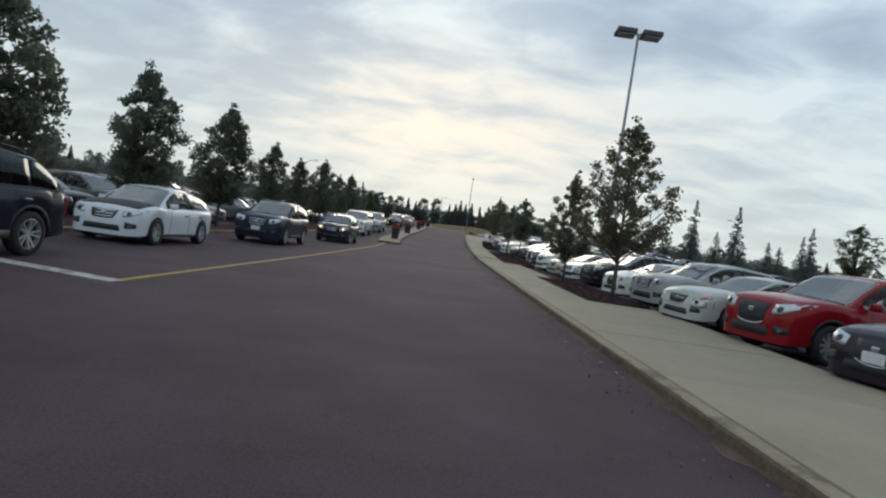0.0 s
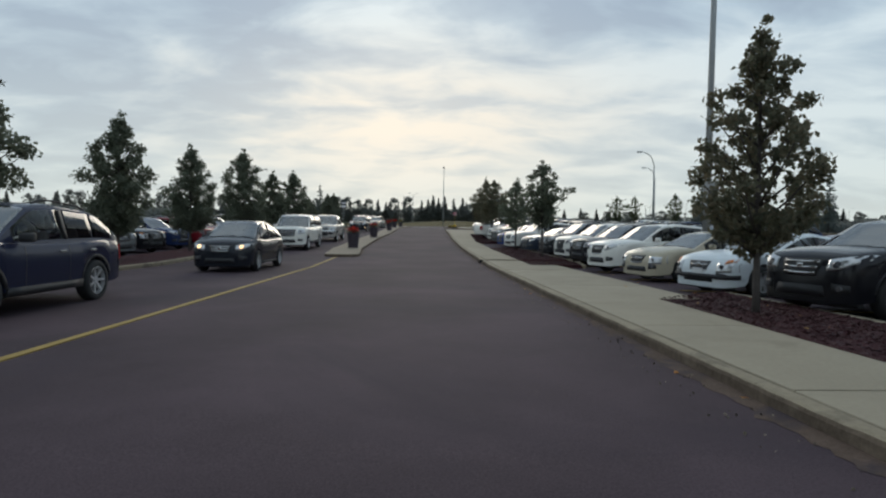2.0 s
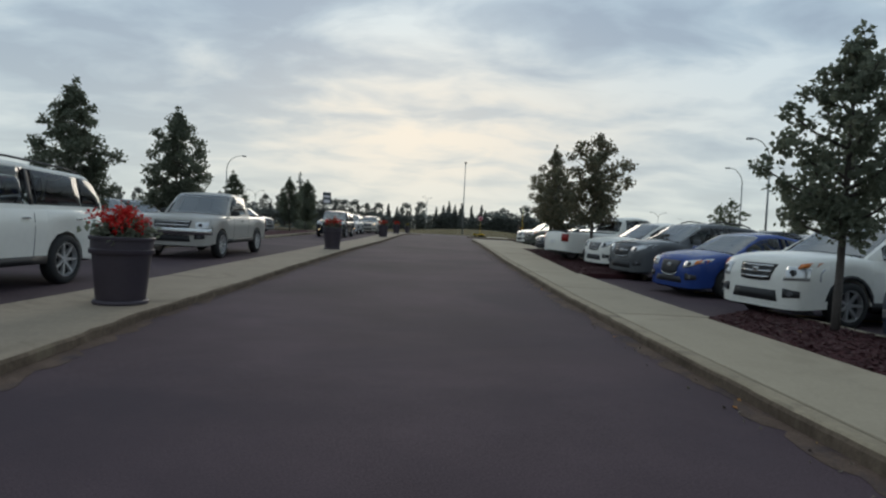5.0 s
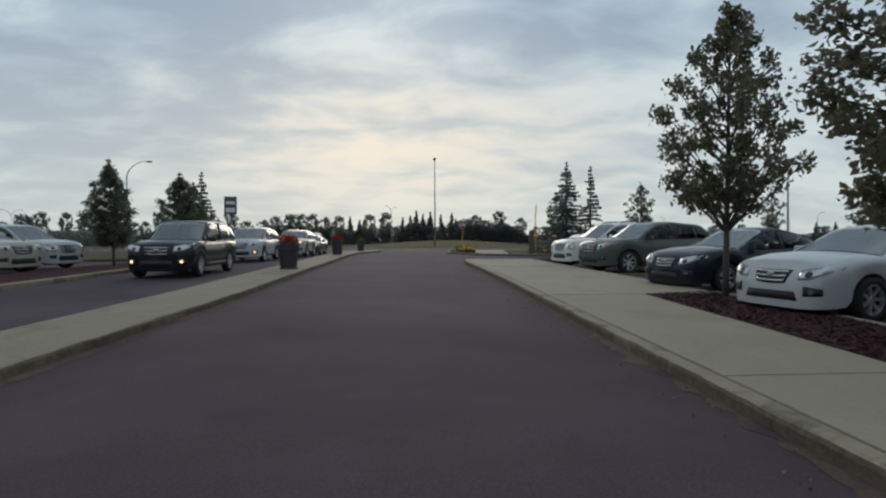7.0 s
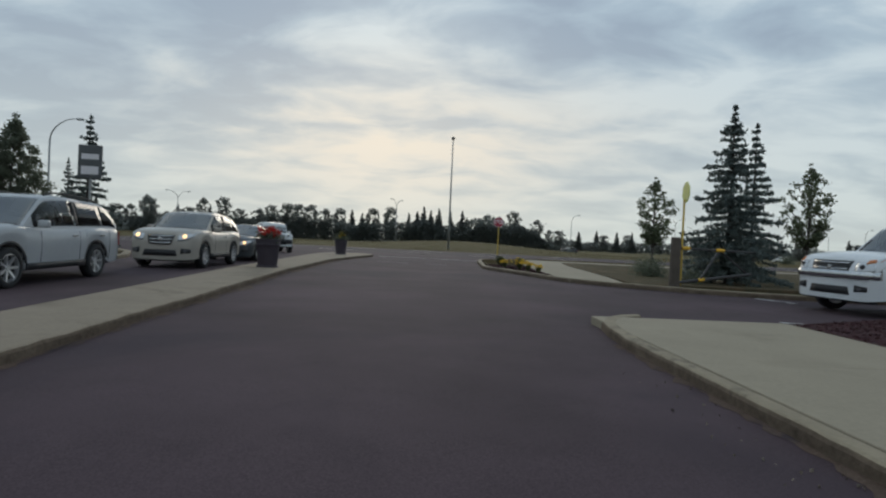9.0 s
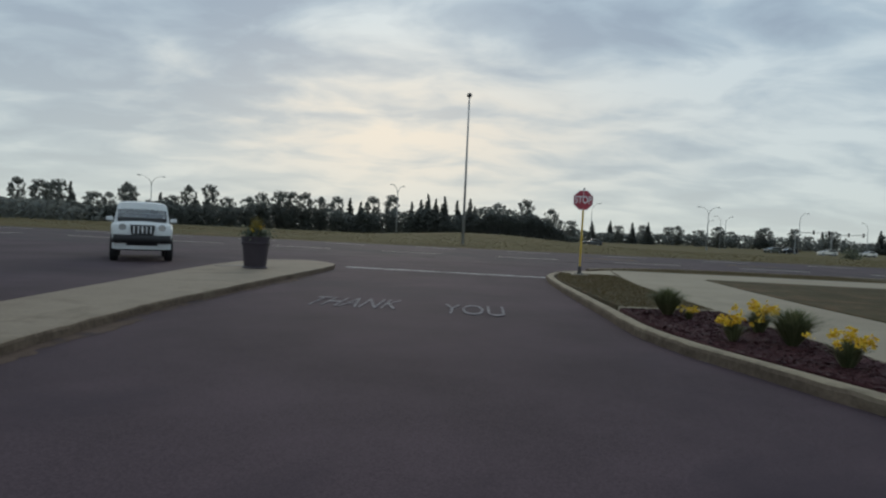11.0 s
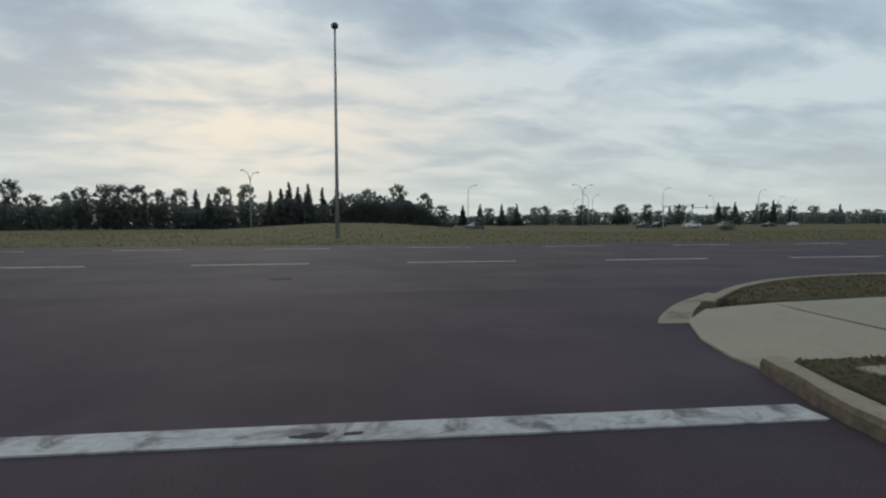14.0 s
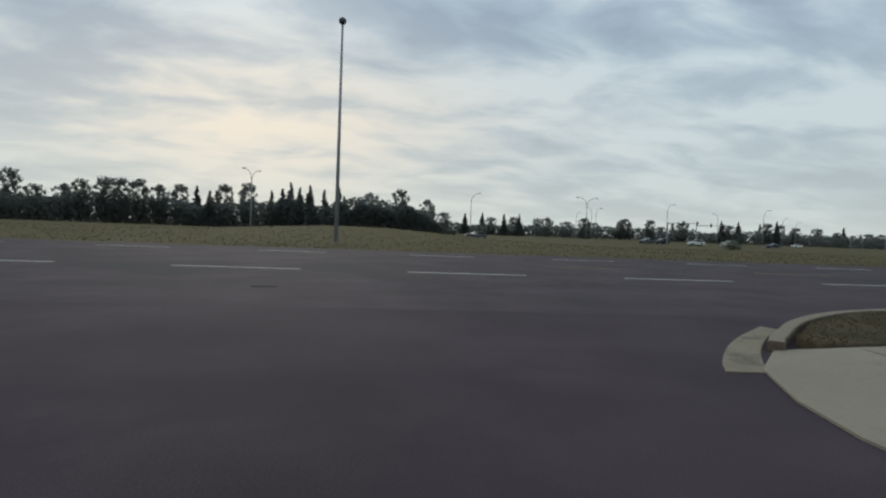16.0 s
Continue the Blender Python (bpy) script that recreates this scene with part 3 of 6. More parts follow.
def limb(bm, points, r0, r1, sides=7):
    """A bent tapering rod along the points, one closed skin."""
    pts = [Vector(p) for p in points]
    rings = []
    for i, p in enumerate(pts):
        d = (pts[min(i + 1, len(pts) - 1)] - pts[max(i - 1, 0)]).normalized()
        u = d.cross(Vector((0.31, 0.95, 0.05))).normalized()
        w = d.cross(u)
        q = r0 + (r1 - r0) * i / (len(pts) - 1)
        rings.append([bm.verts.new(p + (u * math.cos(2 * math.pi * k / sides) + w * math.sin(2 * math.pi * k / sides)) * q) for k in range(sides)])
    for a, b in zip(rings, rings[1:]):
        for k in range(sides):
            bm.faces.new((a[k], a[(k + 1) % sides], b[(k + 1) % sides], b[k]))
    bm.faces.new(rings[0][::-1])
    bm.faces.new(rings[-1])


# ---- cars ----
def plain(name, color, rough, metal=0.0, glow=0.0, spec=0.5):
    m = bpy.data.materials.new(name)
    m.use_nodes = True
    b = m.node_tree.nodes["Principled BSDF"]
    b.inputs["Base Color"].default_value = (*color, 1)
    b.inputs["Roughness"].default_value = rough
    b.inputs["Metallic"].default_value = metal
    b.inputs["Specular IOR Level"].default_value = spec
    if glow:
        b.inputs["Emission Color"].default_value = (1.0, 0.62, 0.27, 1)
        b.inputs["Emission Strength"].default_value = glow
    return m


PAINT = material("car_paint", (0.5, 0.5, 0.5), 0.17, metal=0.04, vary=0.05, scale=1.5, fine=9, own=True, coat=0.0, spec=0.27)


def car_glass(name, tint, ior):
    """Clear or tinted glass, seen through."""
    m = plain(name, tint, 0.0)
    b = m.node_tree.nodes["Principled BSDF"]
    b.inputs["Transmission Weight"].default_value = 1.0
    b.inputs["IOR"].default_value = ior
    return m


GLASS = car_glass("side_window_glass", (0.66, 0.72, 0.73), 1.34)
PRIVACY = car_glass("dark_tinted_glass", (0.10, 0.11, 0.12), 1.28)
SCREEN = car_glass("windscreen_glass", (0.92, 0.97, 0.98), 2.5)
CABIN = material("cabin_plastic", (0.045, 0.045, 0.048), 0.8, vary=0.15, scale=4, fine=40)
SEAT = material("seat_cloth", (0.075, 0.073, 0.072), 0.95, vary=0.2, scale=5, fine=60)
TYRE = material("tyre_rubber", (0.018, 0.018, 0.019), 0.9, vary=0.2, scale=8, fine=60)
RIM = material("alloy_rim", (0.62, 0.62, 0.63), 0.28, metal=0.7, vary=0.12, scale=10, fine=50)
TRIM = material("black_trim", (0.016, 0.016, 0.018), 0.6, vary=0.15, scale=5, fine=60)
CHROME = material("bright_trim", (0.55, 0.55, 0.55), 0.2, metal=0.9, vary=0.08, scale=6, fine=40)
LAMP = plain("headlamp_glass", (0.52, 0.53, 0.54), 0.07, metal=0.5)
FOG = plain("fog_lamp_glass", (0.16, 0.16, 0.17), 0.15, metal=0.4)
REFLECTOR = plain("headlamp_pocket", (0.055, 0.055, 0.06), 0.15, metal=0.4)
LAMP_ON = plain("lit_headlamp", (0.8, 0.7, 0.5), 0.2, glow=1.7)
TAIL = plain("red_lamp_glass", (0.25, 0.012, 0.012), 0.12)
AMBER = plain("amber_lamp_glass", (0.55, 0.16, 0.03), 0.15)
PLATE = material("plate", (0.6, 0.6, 0.6), 0.5, vary=0.1, scale=12, fine=60)

WHEELS = {}


def wheel_meshes(radius, spokes, width=0.21):
    key = (round(radius, 3), spokes)
    if key in WHEELS:
        return WHEELS[key]
    turn = Matrix.Rotation(radians(90), 4, "Y")
    bm = bmesh.new()
    r, w = radius, width / 2
    lathe(bm, [(r * 0.69, -w), (r * 0.80, -w * 1.05), (r * 0.93, -w), (r * 0.99, -w * 0.75), (r, 0), (r * 0.99, w * 0.75), (r * 0.93, w), (r * 0.80, w * 1.05), (r * 0.69, w), (r * 0.67, w * 0.6), (r * 0.67, -w * 0.6)], 26, close=False)
    bmesh.ops.transform(bm, matrix=turn, verts=bm.verts)
    bmesh.ops.recalc_face_normals(bm, faces=bm.faces)
    for f in bm.faces:
        f.smooth = True
    tyre = bpy.data.meshes.new("wheel")
    bm.to_mesh(tyre)
    bm.free()
    tyre.materials.append(TYRE)
    bm = bmesh.new()
    lathe(bm, [(r * 0.71, -w * 0.9), (r * 0.71, w * 0.9), (r * 0.65, w * 0.93), (r * 0.63, w * 0.3), (r * 0.55, w * 0.05), (r * 0.02, w * 0.02)], 26)
    pairs = spokes <= 6
    for i in range(spokes * (2 if pairs else 1)):
        a = 2 * math.pi * (i // 2 + (0.17 if i % 2 else -0.17)) / spokes if pairs else 2 * math.pi * i / spokes
        spin = Matrix.Rotation(a, 4, "Z")
        k = 0.7 if pairs else 1.0
        v = [bm.verts.new(spin @ Vector(p)) for p in ((-0.022 * k, 0.03, w * 0.62), (0.022 * k, 0.03, w * 0.62), (0.019 * k, r * 0.66, w * 0.85), (-0.019 * k, r * 0.66, w * 0.85), (-0.026 * k, 0.03, w * 0.3), (0.026 * k, 0.03, w * 0.3), (0.022 * k, r * 0.66, w * 0.45), (-0.022 * k, r * 0.66, w * 0.45))]
        for f in ((0, 1, 2, 3), (0, 4, 5, 1), (1, 5, 6, 2), (2, 6, 7, 3), (3, 7, 4, 0)):
            bm.faces.new([v[k] for k in f])
    tube(bm, (0, 0, 0), (0, 0, w * 0.72), r * 0.15, r * 0.12, 14)
    bmesh.ops.transform(bm, matrix=turn, verts=bm.verts)
    bmesh.ops.recalc_face_normals(bm, faces=bm.faces)
    rim = bpy.data.meshes.new("rim")
    bm.to_mesh(rim)
    bm.free()
    rim.materials.append(RIM)
    rim.materials.append(TRIM)
    for p in rim.polygons:
        if abs(p.center.x) < w * 0.28:
            p.material_index = 1
    WHEELS[key] = (tyre, rim)
    return WHEELS[key]


def sheet_part(name, fn, nu, nv, mat, parent, back, label=""):
    """A curved panel fn(u, v) with thickness: back is the step from its face to its rear side."""
    verts = []
    for side in (Vector(), Vector(back)):
        for j in range(nv + 1):
            for i in range(nu + 1):
                verts.append(tuple(Vector(fn(i / nu, j / nv)) + side))
    n, half = nu + 1, (nu + 1) * (nv + 1)
    faces = [(j * n + i, j * n + i + 1, (j + 1) * n + i + 1, (j + 1) * n + i) for j in range(nv) for i in range(nu)]
    rim = [i for i in range(nu)] + [j * n + nu for j in range(nv)] + [nv * n + i for i in range(nu, 0, -1)] + [j * n for j in range(nv, 0, -1)]
    faces += [(a + half, b + half, b, a) for a, b in zip(rim, rim[1:] + rim[:1])]
    me = bpy.data.meshes.new(name)
    me.from_pydata(verts, [], faces)
    me.materials.append(mat)
    for f in me.polygons[:nu * nv]:
        f.use_smooth = True
    bm = bmesh.new()
    bm.from_mesh(me)
    bmesh.ops.recalc_face_normals(bm, faces=bm.faces)
    bm.to_mesh(me)
    bm.free()
    ob = new(name, me)
    ob.parent = parent
    if label:
        ob["label"] = label
    return ob


SHAPES = {
    # length, width, height, belt, cowl, nose, sill, wheelbase, front overhang, wheel radius; cabin: windscreen foot, top, roof end, rear foot (from the front), deck height
    "suv": dict(L=4.6, W=1.84, H=1.69, belt=1.05, cowl=1.14, nose=0.99, sill=0.30, wb=2.69, fo=0.92, r=0.36, cabin=(1.22, 2.08, 3.85, 4.46), deck=None),
    "large_suv": dict(L=5.3, W=2.0, H=1.95, belt=1.22, cowl=1.28, nose=1.2, sill=0.38, wb=3.1, fo=0.98, r=0.41, cabin=(1.5, 2.2, 4.95, 5.2), deck=None),
    "sedan": dict(L=4.65, W=1.79, H=1.43, belt=0.90, cowl=0.98, nose=0.79, sill=0.24, wb=2.66, fo=0.92, r=0.325, cabin=(1.22, 2.15, 3.2, 4.05), deck=0.99),
    "hatch": dict(L=4.3, W=1.76, H=1.46, belt=0.92, cowl=1.0, nose=0.82, sill=0.24, wb=2.6, fo=0.88, r=0.325, cabin=(1.0, 1.98, 3.35, 4.18), deck=None),
    "compact_van": dict(L=4.42, W=1.83, H=1.62, belt=0.98, cowl=1.08, nose=0.87, sill=0.25, wb=2.65, fo=0.92, r=0.33, cabin=(0.9, 2.0, 3.55, 4.32), deck=None),
    "van": dict(L=5.1, W=1.98, H=1.75, belt=1.04, cowl=1.10, nose=0.84, sill=0.26, wb=3.05, fo=0.98, r=0.34, cabin=(1.0, 2.05, 4.5, 5.0), deck=None),
    "pickup": dict(L=5.8, W=2.02, H=1.90, belt=1.2, cowl=1.25, nose=1.1, sill=0.42, wb=3.57, fo=1.0, r=0.40, cabin=(1.5, 2.15, 3.25, 3.5), deck=1.2),
}


def build_car(shape, color, label, lamps_on=False, fog_on=False, spokes=7, grille="slats", rails=None, dark_bonnet=False, plate=False, category="car", amber=False, bumper_strip=False, lamp="swept", blunt=None, fog=True, **over):
    """One car, nose towards +y, its middle over the origin."""
    s = dict(SHAPES[shape], **over)
    L, W, H, belt, cowl, nose, sill, wb, fo, r = (s[k] for k in ("L", "W", "H", "belt", "cowl", "nose", "sill", "wb", "fo", "r"))
    front = L / 2
    cab = [front - c for c in s["cabin"]]
    deck = s["deck"]
    car = empty(shape + "_car" if shape in ("sedan", "hatch") else shape, Matrix(), label, category)
    fy, ry = front - fo, front - fo - wb
    hw2 = W / 2
    tall = shape in ("suv", "large_suv", "pickup", "van")

    if blunt is None:
        blunt = {"pickup": 0.7, "large_suv": 0.6}.get(shape, 0.12)
    tail = (deck or belt) + (0.04 if not deck else 0.0)
    top_knots = [(-front, tail - 0.18), (-front + 0.05, tail - 0.06), (-front + 0.2, tail)]
    if deck:
        top_knots += [(cab[3], (deck if shape == "pickup" else belt + 0.03))]
    top_knots += [(cab[2], belt + 0.04), (cab[1], belt + 0.005), (cab[0] - 0.08, cowl - 0.05), (cab[0] + 0.14, cowl - 0.03)]
    rise = cowl - nose
    top_knots += [(front - 0.75, nose + rise * 0.72), (front - 0.42, nose + rise * 0.42), (front - 0.22, nose + rise * 0.12), (front - 0.11, nose - 0.05), (front - 0.04, nose - 0.15), (front, nose - 0.27)]
    ky, kz = [k[0] for k in top_knots], [k[1] for k in top_knots]

    def top(y):
        return float(np.interp(y, ky, kz))

    plan_d = (0, 0.03, 0.08, 0.16, 0.28, 0.45, 0.8)
    plan_w = [a + (b - a) * blunt for a, b in zip((0.52, 0.68, 0.80, 0.885, 0.945, 0.98, 1.0), (0.84, 0.89, 0.93, 0.96, 0.985, 0.995, 1.0))]

    def half(y):
        return hw2 * min(float(np.interp(front - y, plan_d, plan_w)), float(np.interp(y + front, (0, 0.04, 0.12, 0.3, 0.7), (0.74, 0.85, 0.93, 0.975, 1.0))))

    def nose_y(x):
        x = abs(x) / hw2
        return front - float(np.interp(x, plan_w, plan_d))

    def face_y(x, z):
        """The front's surface: how far forward the body stands at x and height z."""
        lo, hi = front - 1.0, front
        for _ in range(8):
            y = (lo + hi) / 2
            p = ring(y)
            zs = [q[1] for q in p[2:]]
            inside = z <= zs[-1] and abs(x) <= float(np.interp(z, zs, [q[0] for q in p[2:]]))
            lo, hi = (y, hi) if inside else (lo, y)
        return lo

    arch = r + 0.055

    def low(y):
        z = sill + (0.06 if y < 0 else -0.05) * max(0.0, (abs(y) - front + 0.5) / 0.5)
        for w in (fy, ry):
            if abs(y - w) < arch:
                z = max(z, r + math.sqrt(arch * arch - (y - w) ** 2))
        return z

    stations = sorted({round(v, 4) for v in [-front, front] + [-front + d for d in (0.05, 0.12, 0.25, 0.45)] + [front - d for d in (0.015, 0.03, 0.055, 0.08, 0.11, 0.16, 0.22, 0.28, 0.36, 0.45, 0.6, 0.8)]
                       + [cab[0] + 0.12, cab[0] - 0.05] + [w + arch * math.sin(radians(a)) for w in (fy, ry) for a in (-90.01, -89, -70, -50, -28, 0, 28, 50, 70, 89, 90.01)] + [-front + 0.3 * i for i in range(int(L / 0.3))]})
    verts, faces = [], []

    def ring(y):
        w, zl, zt = half(y), low(y), top(y)
        crown = 0.05 if y > cab[0] or (deck and y < cab[3]) else 0.02
        h = zt - zl
        pts = [(0, zl), (w * 0.88, zl), (w * 0.972, zl + 0.004), (w * 0.985, zl + 0.24 * h), (w * 0.998, zl + 0.50 * h), (w, zl + 0.72 * h), (w * 0.972, zt - 0.06 * h - 0.02), (w * 0.925, zt - 0.012), (w * 0.80, zt + crown * 0.30), (w * 0.62, zt + crown * 0.55), (w * 0.3, zt + crown * 0.9), (0, zt + crown)]
        return pts

    m = 12
    for y in stations:
        pts = ring(y)
        verts += [(x, y, z) for x, z in pts] + [(-x, y, z) for x, z in pts[-2:0:-1]]
    n = 2 * m - 2
    for i in range(len(stations) - 1):
        inside = stations[i] > max(cab[3] + 0.1, -front + 0.25) and stations[i + 1] < cab[0] - 0.04
        for k in range(n):
            if inside and 7 <= k <= 14:
                continue
            faces.append((i * n + k, i * n + (k + 1) % n, (i + 1) * n + (k + 1) % n, (i + 1) * n + k))
    faces += [tuple(range(n)), tuple(range((len(stations) - 1) * n, len(stations) * n))[::-1]]
    body = bmesh.new()
    bv = [body.verts.new(v) for v in verts]
    for f in faces:
        body.faces.new([bv[k] for k in f])
    # cabin shell: pillars and roof
    ga, gb, gc, gd = cab
    rear_foot = top(max(gd, -front + 0.2)) - 0.02
    wbelt, wroof = hw2 * 0.935, hw2 * (0.755 + 0.06 * blunt if tall else 0.70)
    gk = [(gd, rear_foot), (gc, H - (0.10 if tall else 0.16) + 0.05 * blunt), (gb + (gc - gb) * 0.35, H), (gb, H - 0.05), (ga, top(ga) - 0.02)]
    gyk, gzk = [k[0] for k in gk], [k[1] for k in gk]
    sm = np.linspace(gd, ga, 41)
    gz = np.interp(sm, gyk, gzk)
    for _ in range(2):
        gz[1:-1] = (gz[:-2] + 2 * gz[1:-1] + gz[2:]) / 4

    def roof(y):
        return float(np.interp(y, sm, gz))

    def shell(y, f):
        """Half width and height of the cabin's side at y: f = 0 at the belt, 1 at the roof's edge."""
        zb = min(top(y), roof(y)) - 0.03
        zt = roof(y)
        up = max(0.0, (zt - belt) / (H - belt))
        wt = wbelt + (wroof - wbelt) * up
        zs = max(zb + 0.01, zt - 0.07 * up)
        return min(wbelt, half(y) * 0.955) + (min(wt, half(y) * 0.95) - min(wbelt, half(y) * 0.955)) * f, zb + (zs - zb) * f

    mid = (gb + gc) / 2 + 0.15
    span = ga - gb
    privacy = PRIVACY if tall else GLASS
    if shape == "pickup":
        panes = [(gc + 0.10, ga - span * 0.45, "side_window", GLASS)]
    elif tall or shape == "compact_van":
        q = gc + (mid - gc) * 0.25
        panes = [(mid + 0.03, ga - span * 0.42, "side_window", GLASS), (q + 0.02, mid - 0.03, "side_window", privacy), (gd + (gc - gd) * 0.45, q - 0.02, "quarter_window", privacy)]
    else:
        panes = [(mid + 0.03, ga - span * 0.42, "side_window", GLASS), (gc - (gc - gd) * 0.35, mid - 0.04, "side_window", GLASS)]
    front_pane, rear_pane = (gb + 0.05, ga - 0.03), (gd + 0.05, gc - 0.04)
    rows = sorted({round(float(v), 4) for v in sm[::2]} | {round(v, 4) for p in panes for v in p[:2]} | {round(v, 4) for v in front_pane + rear_pane})
    gverts = []
    for y in rows:
        zt = roof(y)
        pts = [shell(y, 0.0), shell(y, 0.13), shell(y, 0.53), shell(y, 0.93), shell(y, 1.0)]
        e = pts[-1][0]
        up = max(0.0, (zt - belt) / (H - belt))
        pts += [(e * 0.93, zt - 0.03 * up), (e * 0.6, zt - 0.005), (0, zt + 0.008)]
        gverts.append([body.verts.new((x, y, z)) for x, z in pts] + [body.verts.new((-x, y, z)) for x, z in pts[-2::-1]])
    for i, (a, b) in enumerate(zip(gverts, gverts[1:])):
        y = (rows[i] + rows[i + 1]) / 2
        side_hole = any(p[0] < y < p[1] for p in panes)
        end_hole = front_pane[0] < y < front_pane[1] or rear_pane[0] < y < rear_pane[1]
        for k in range(len(a) - 1):
            if (side_hole and k in (1, 2, 11, 12)) or (end_hole and k in (5, 6, 7, 8)):
                continue
            body.faces.new((a[k], a[k + 1], b[k + 1], b[k]))
    body_ob = part("body", body, PAINT, car, smooth=True)
    body_ob.color = (*color, 1)
    body_ob.data.set_sharp_from_angle(angle=radians(38))

    def side_window(y0, y1, side, name, glass):
        def fn(u, v):
            y = y0 - 0.01 + (y1 - y0 + 0.02) * u
            x, z = shell(y, 0.12 + 0.82 * v)
            return (side * (x + 0.006), y, z)
        sheet_part(name, fn, 8, 2, glass, car, (-0.008 * side, 0, 0)).visible_shadow = False

    def glass_end(y0, y1, name):
        def fn(u, v):
            y = y0 + (y1 - y0) * v
            x, _ = shell(y, 1.0)
            return ((2 * u - 1) * x * 0.945, y, roof(y) + 0.016 - 0.034 * (2 * u - 1) ** 4)
        sheet_part(name, fn, 16, 12, SCREEN if name == "windscreen" else privacy, car, (0, -0.008, -0.018)).visible_shadow = False

    glass_end(ga - 0.03, gb + 0.05, "windscreen")

    def cowl_fn(u, v):
        y = ga - 0.05 + 0.13 * v
        x = (2 * u - 1) * half(y) * 0.80
        p = ring(y)
        return (x, y, max(float(np.interp(abs(x), [q[0] for q in p[:6:-1]], [q[1] for q in p[:6:-1]])), roof(min(y, ga)) if y < ga else 0) + 0.012)
    sheet_part("wiper_cowl", cowl_fn, 8, 2, TRIM, car, (0, 0, -0.02), "black cowl with the wipers")
    glass_end(gd + 0.05, gc - 0.04, "rear_window")
    # cabin: dashboard, steering wheel, seats
    bm = bmesh.new()
    box(bm, (-hw2 * 0.84, ga - span * 0.62, 0.55), (hw2 * 0.84, ga - 0.10, cowl - 0.09), 0.05)
    part("dashboard", bm, CABIN, car)
    bm = bmesh.new()
    hub = Vector((-hw2 * 0.42, ga - span * 0.70, cowl - 0.06))
    ringp = [hub + Vector((0.18 * math.cos(a), 0.06 * math.sin(a), 0.17 * math.sin(a))) for a in np.linspace(0, 2 * math.pi, 15)]
    limb(bm, ringp, 0.016, 0.016, 5)
    tube(bm, hub + Vector((-0.17, 0, 0)), hub + Vector((0.17, 0, 0)), 0.018, 0.018, 5)
    part("steering_wheel", bm, CABIN, car)
    lean = Matrix.Rotation(radians(14), 4, "X")
    top_z = min(H - 0.22, belt + 0.36)
    for x in (-hw2 * 0.42, hw2 * 0.42):
        bm = bmesh.new()
        y = gb - 0.28
        box(bm, (x - 0.24, y - 0.02, sill + 0.12), (x + 0.24, y + 0.52, sill + 0.32), 0.05)
        box(bm, (x - 0.23, y - 0.16, sill + 0.28), (x + 0.23, y - 0.03, top_z - 0.16), 0.05, lean)
        box(bm, (x - 0.12, y - 0.26, top_z - 0.15), (x + 0.12, y - 0.16, top_z), 0.04, lean)
        part("seat", bm, SEAT, car)
    y = max(gb - 1.15, gd + 0.35)
    if shape != "pickup":
        bm = bmesh.new()
        box(bm, (-hw2 * 0.72, y - 0.16, sill + 0.2), (hw2 * 0.72, y - 0.03, min(belt + 0.08, roof(y) - 0.25)), 0.05, lean)
        for x in (-hw2 * 0.42, hw2 * 0.42):
            box(bm, (x - 0.12, y - 0.24, belt + 0.06), (x + 0.12, y - 0.15, min(belt + 0.22, roof(y - 0.2) - 0.1)), 0.03, lean)
        part("rear_bench", bm, SEAT, car)
    for side in (1, -1):
        for y0, y1, pane_name, glass in panes:
            side_window(y0, y1, side, pane_name, glass)
        if shape != "pickup":
            def pillar_fn(u, v, side=side):
                y = mid - 0.045 + 0.09 * u
                x, z = shell(y, 0.11 + 0.83 * v)
                return (side * (x + 0.010), y, z)
            sheet_part("pillar", pillar_fn, 1, 3, TRIM, car, (-0.02 * side, 0, 0))
        # mirror
        bm = bmesh.new()
        mx = side * (hw2 + 0.06)
        box(bm, (mx - 0.10, ga - span * 0.55 - 0.05, belt + 0.02), (mx + 0.10, ga - span * 0.55 + 0.06, belt + 0.16), 0.035)
        ob = part("mirror", bm, TRIM if shape == "pickup" or sum(color) < 0.1 else PAINT, car, smooth=True)
        ob.color = (*color, 1)
        for y in ((mid + 0.12, gc + (mid - gc) * 0.3) if shape != "pickup" else (mid - 0.1,)):
            bm = bmesh.new()
            box(bm, (side * (half(y) + 0.006) - 0.016, y, belt - 0.15), (side * (half(y) + 0.006) + 0.016, y + 0.16, belt - 0.12), 0.008)
            part("door_handle", bm, CHROME if tall else TRIM, car)
        # door seams: thin black strips stand in for the shadow in the door gaps
        for y in ((ga - span * 0.62, mid, gc + (mid - gc) * 0.08) if shape != "pickup" else (ga - span * 0.6, gc + 0.02)):
            if abs(y - fy) < arch + 0.05 or abs(y - ry) < arch + 0.02:
                continue

            def seam(u, v, y=y, side=side):
                p = ring(y)
                z = p[3][1] - 0.1 + (p[6][1] - p[3][1] + 0.1) * v
                x = float(np.interp(z, [p[2][1], p[3][1], p[4][1], p[5][1], p[6][1]], [p[2][0], p[3][0], p[4][0], p[5][0], p[6][0]]))
                return (side * (x + 0.003), y + (u - 0.5) * 0.012, z)
            sheet_part("door_seam", seam, 1, 5, TRIM, car, (-0.02 * side, 0, 0))
        # lower side trim
        def sill_fn(u, v, side=side):
            y = ry + arch + 0.02 + (wb - 2 * arch - 0.04) * u
            return (side * (half(y) * (0.978 + 0.018 * v) + 0.01), y, sill - 0.01 + (0.13 if tall else 0.06) * v)
        sheet_part("sill_trim", sill_fn, 6, 1, TRIM, car, (-0.05 * side, 0, 0))
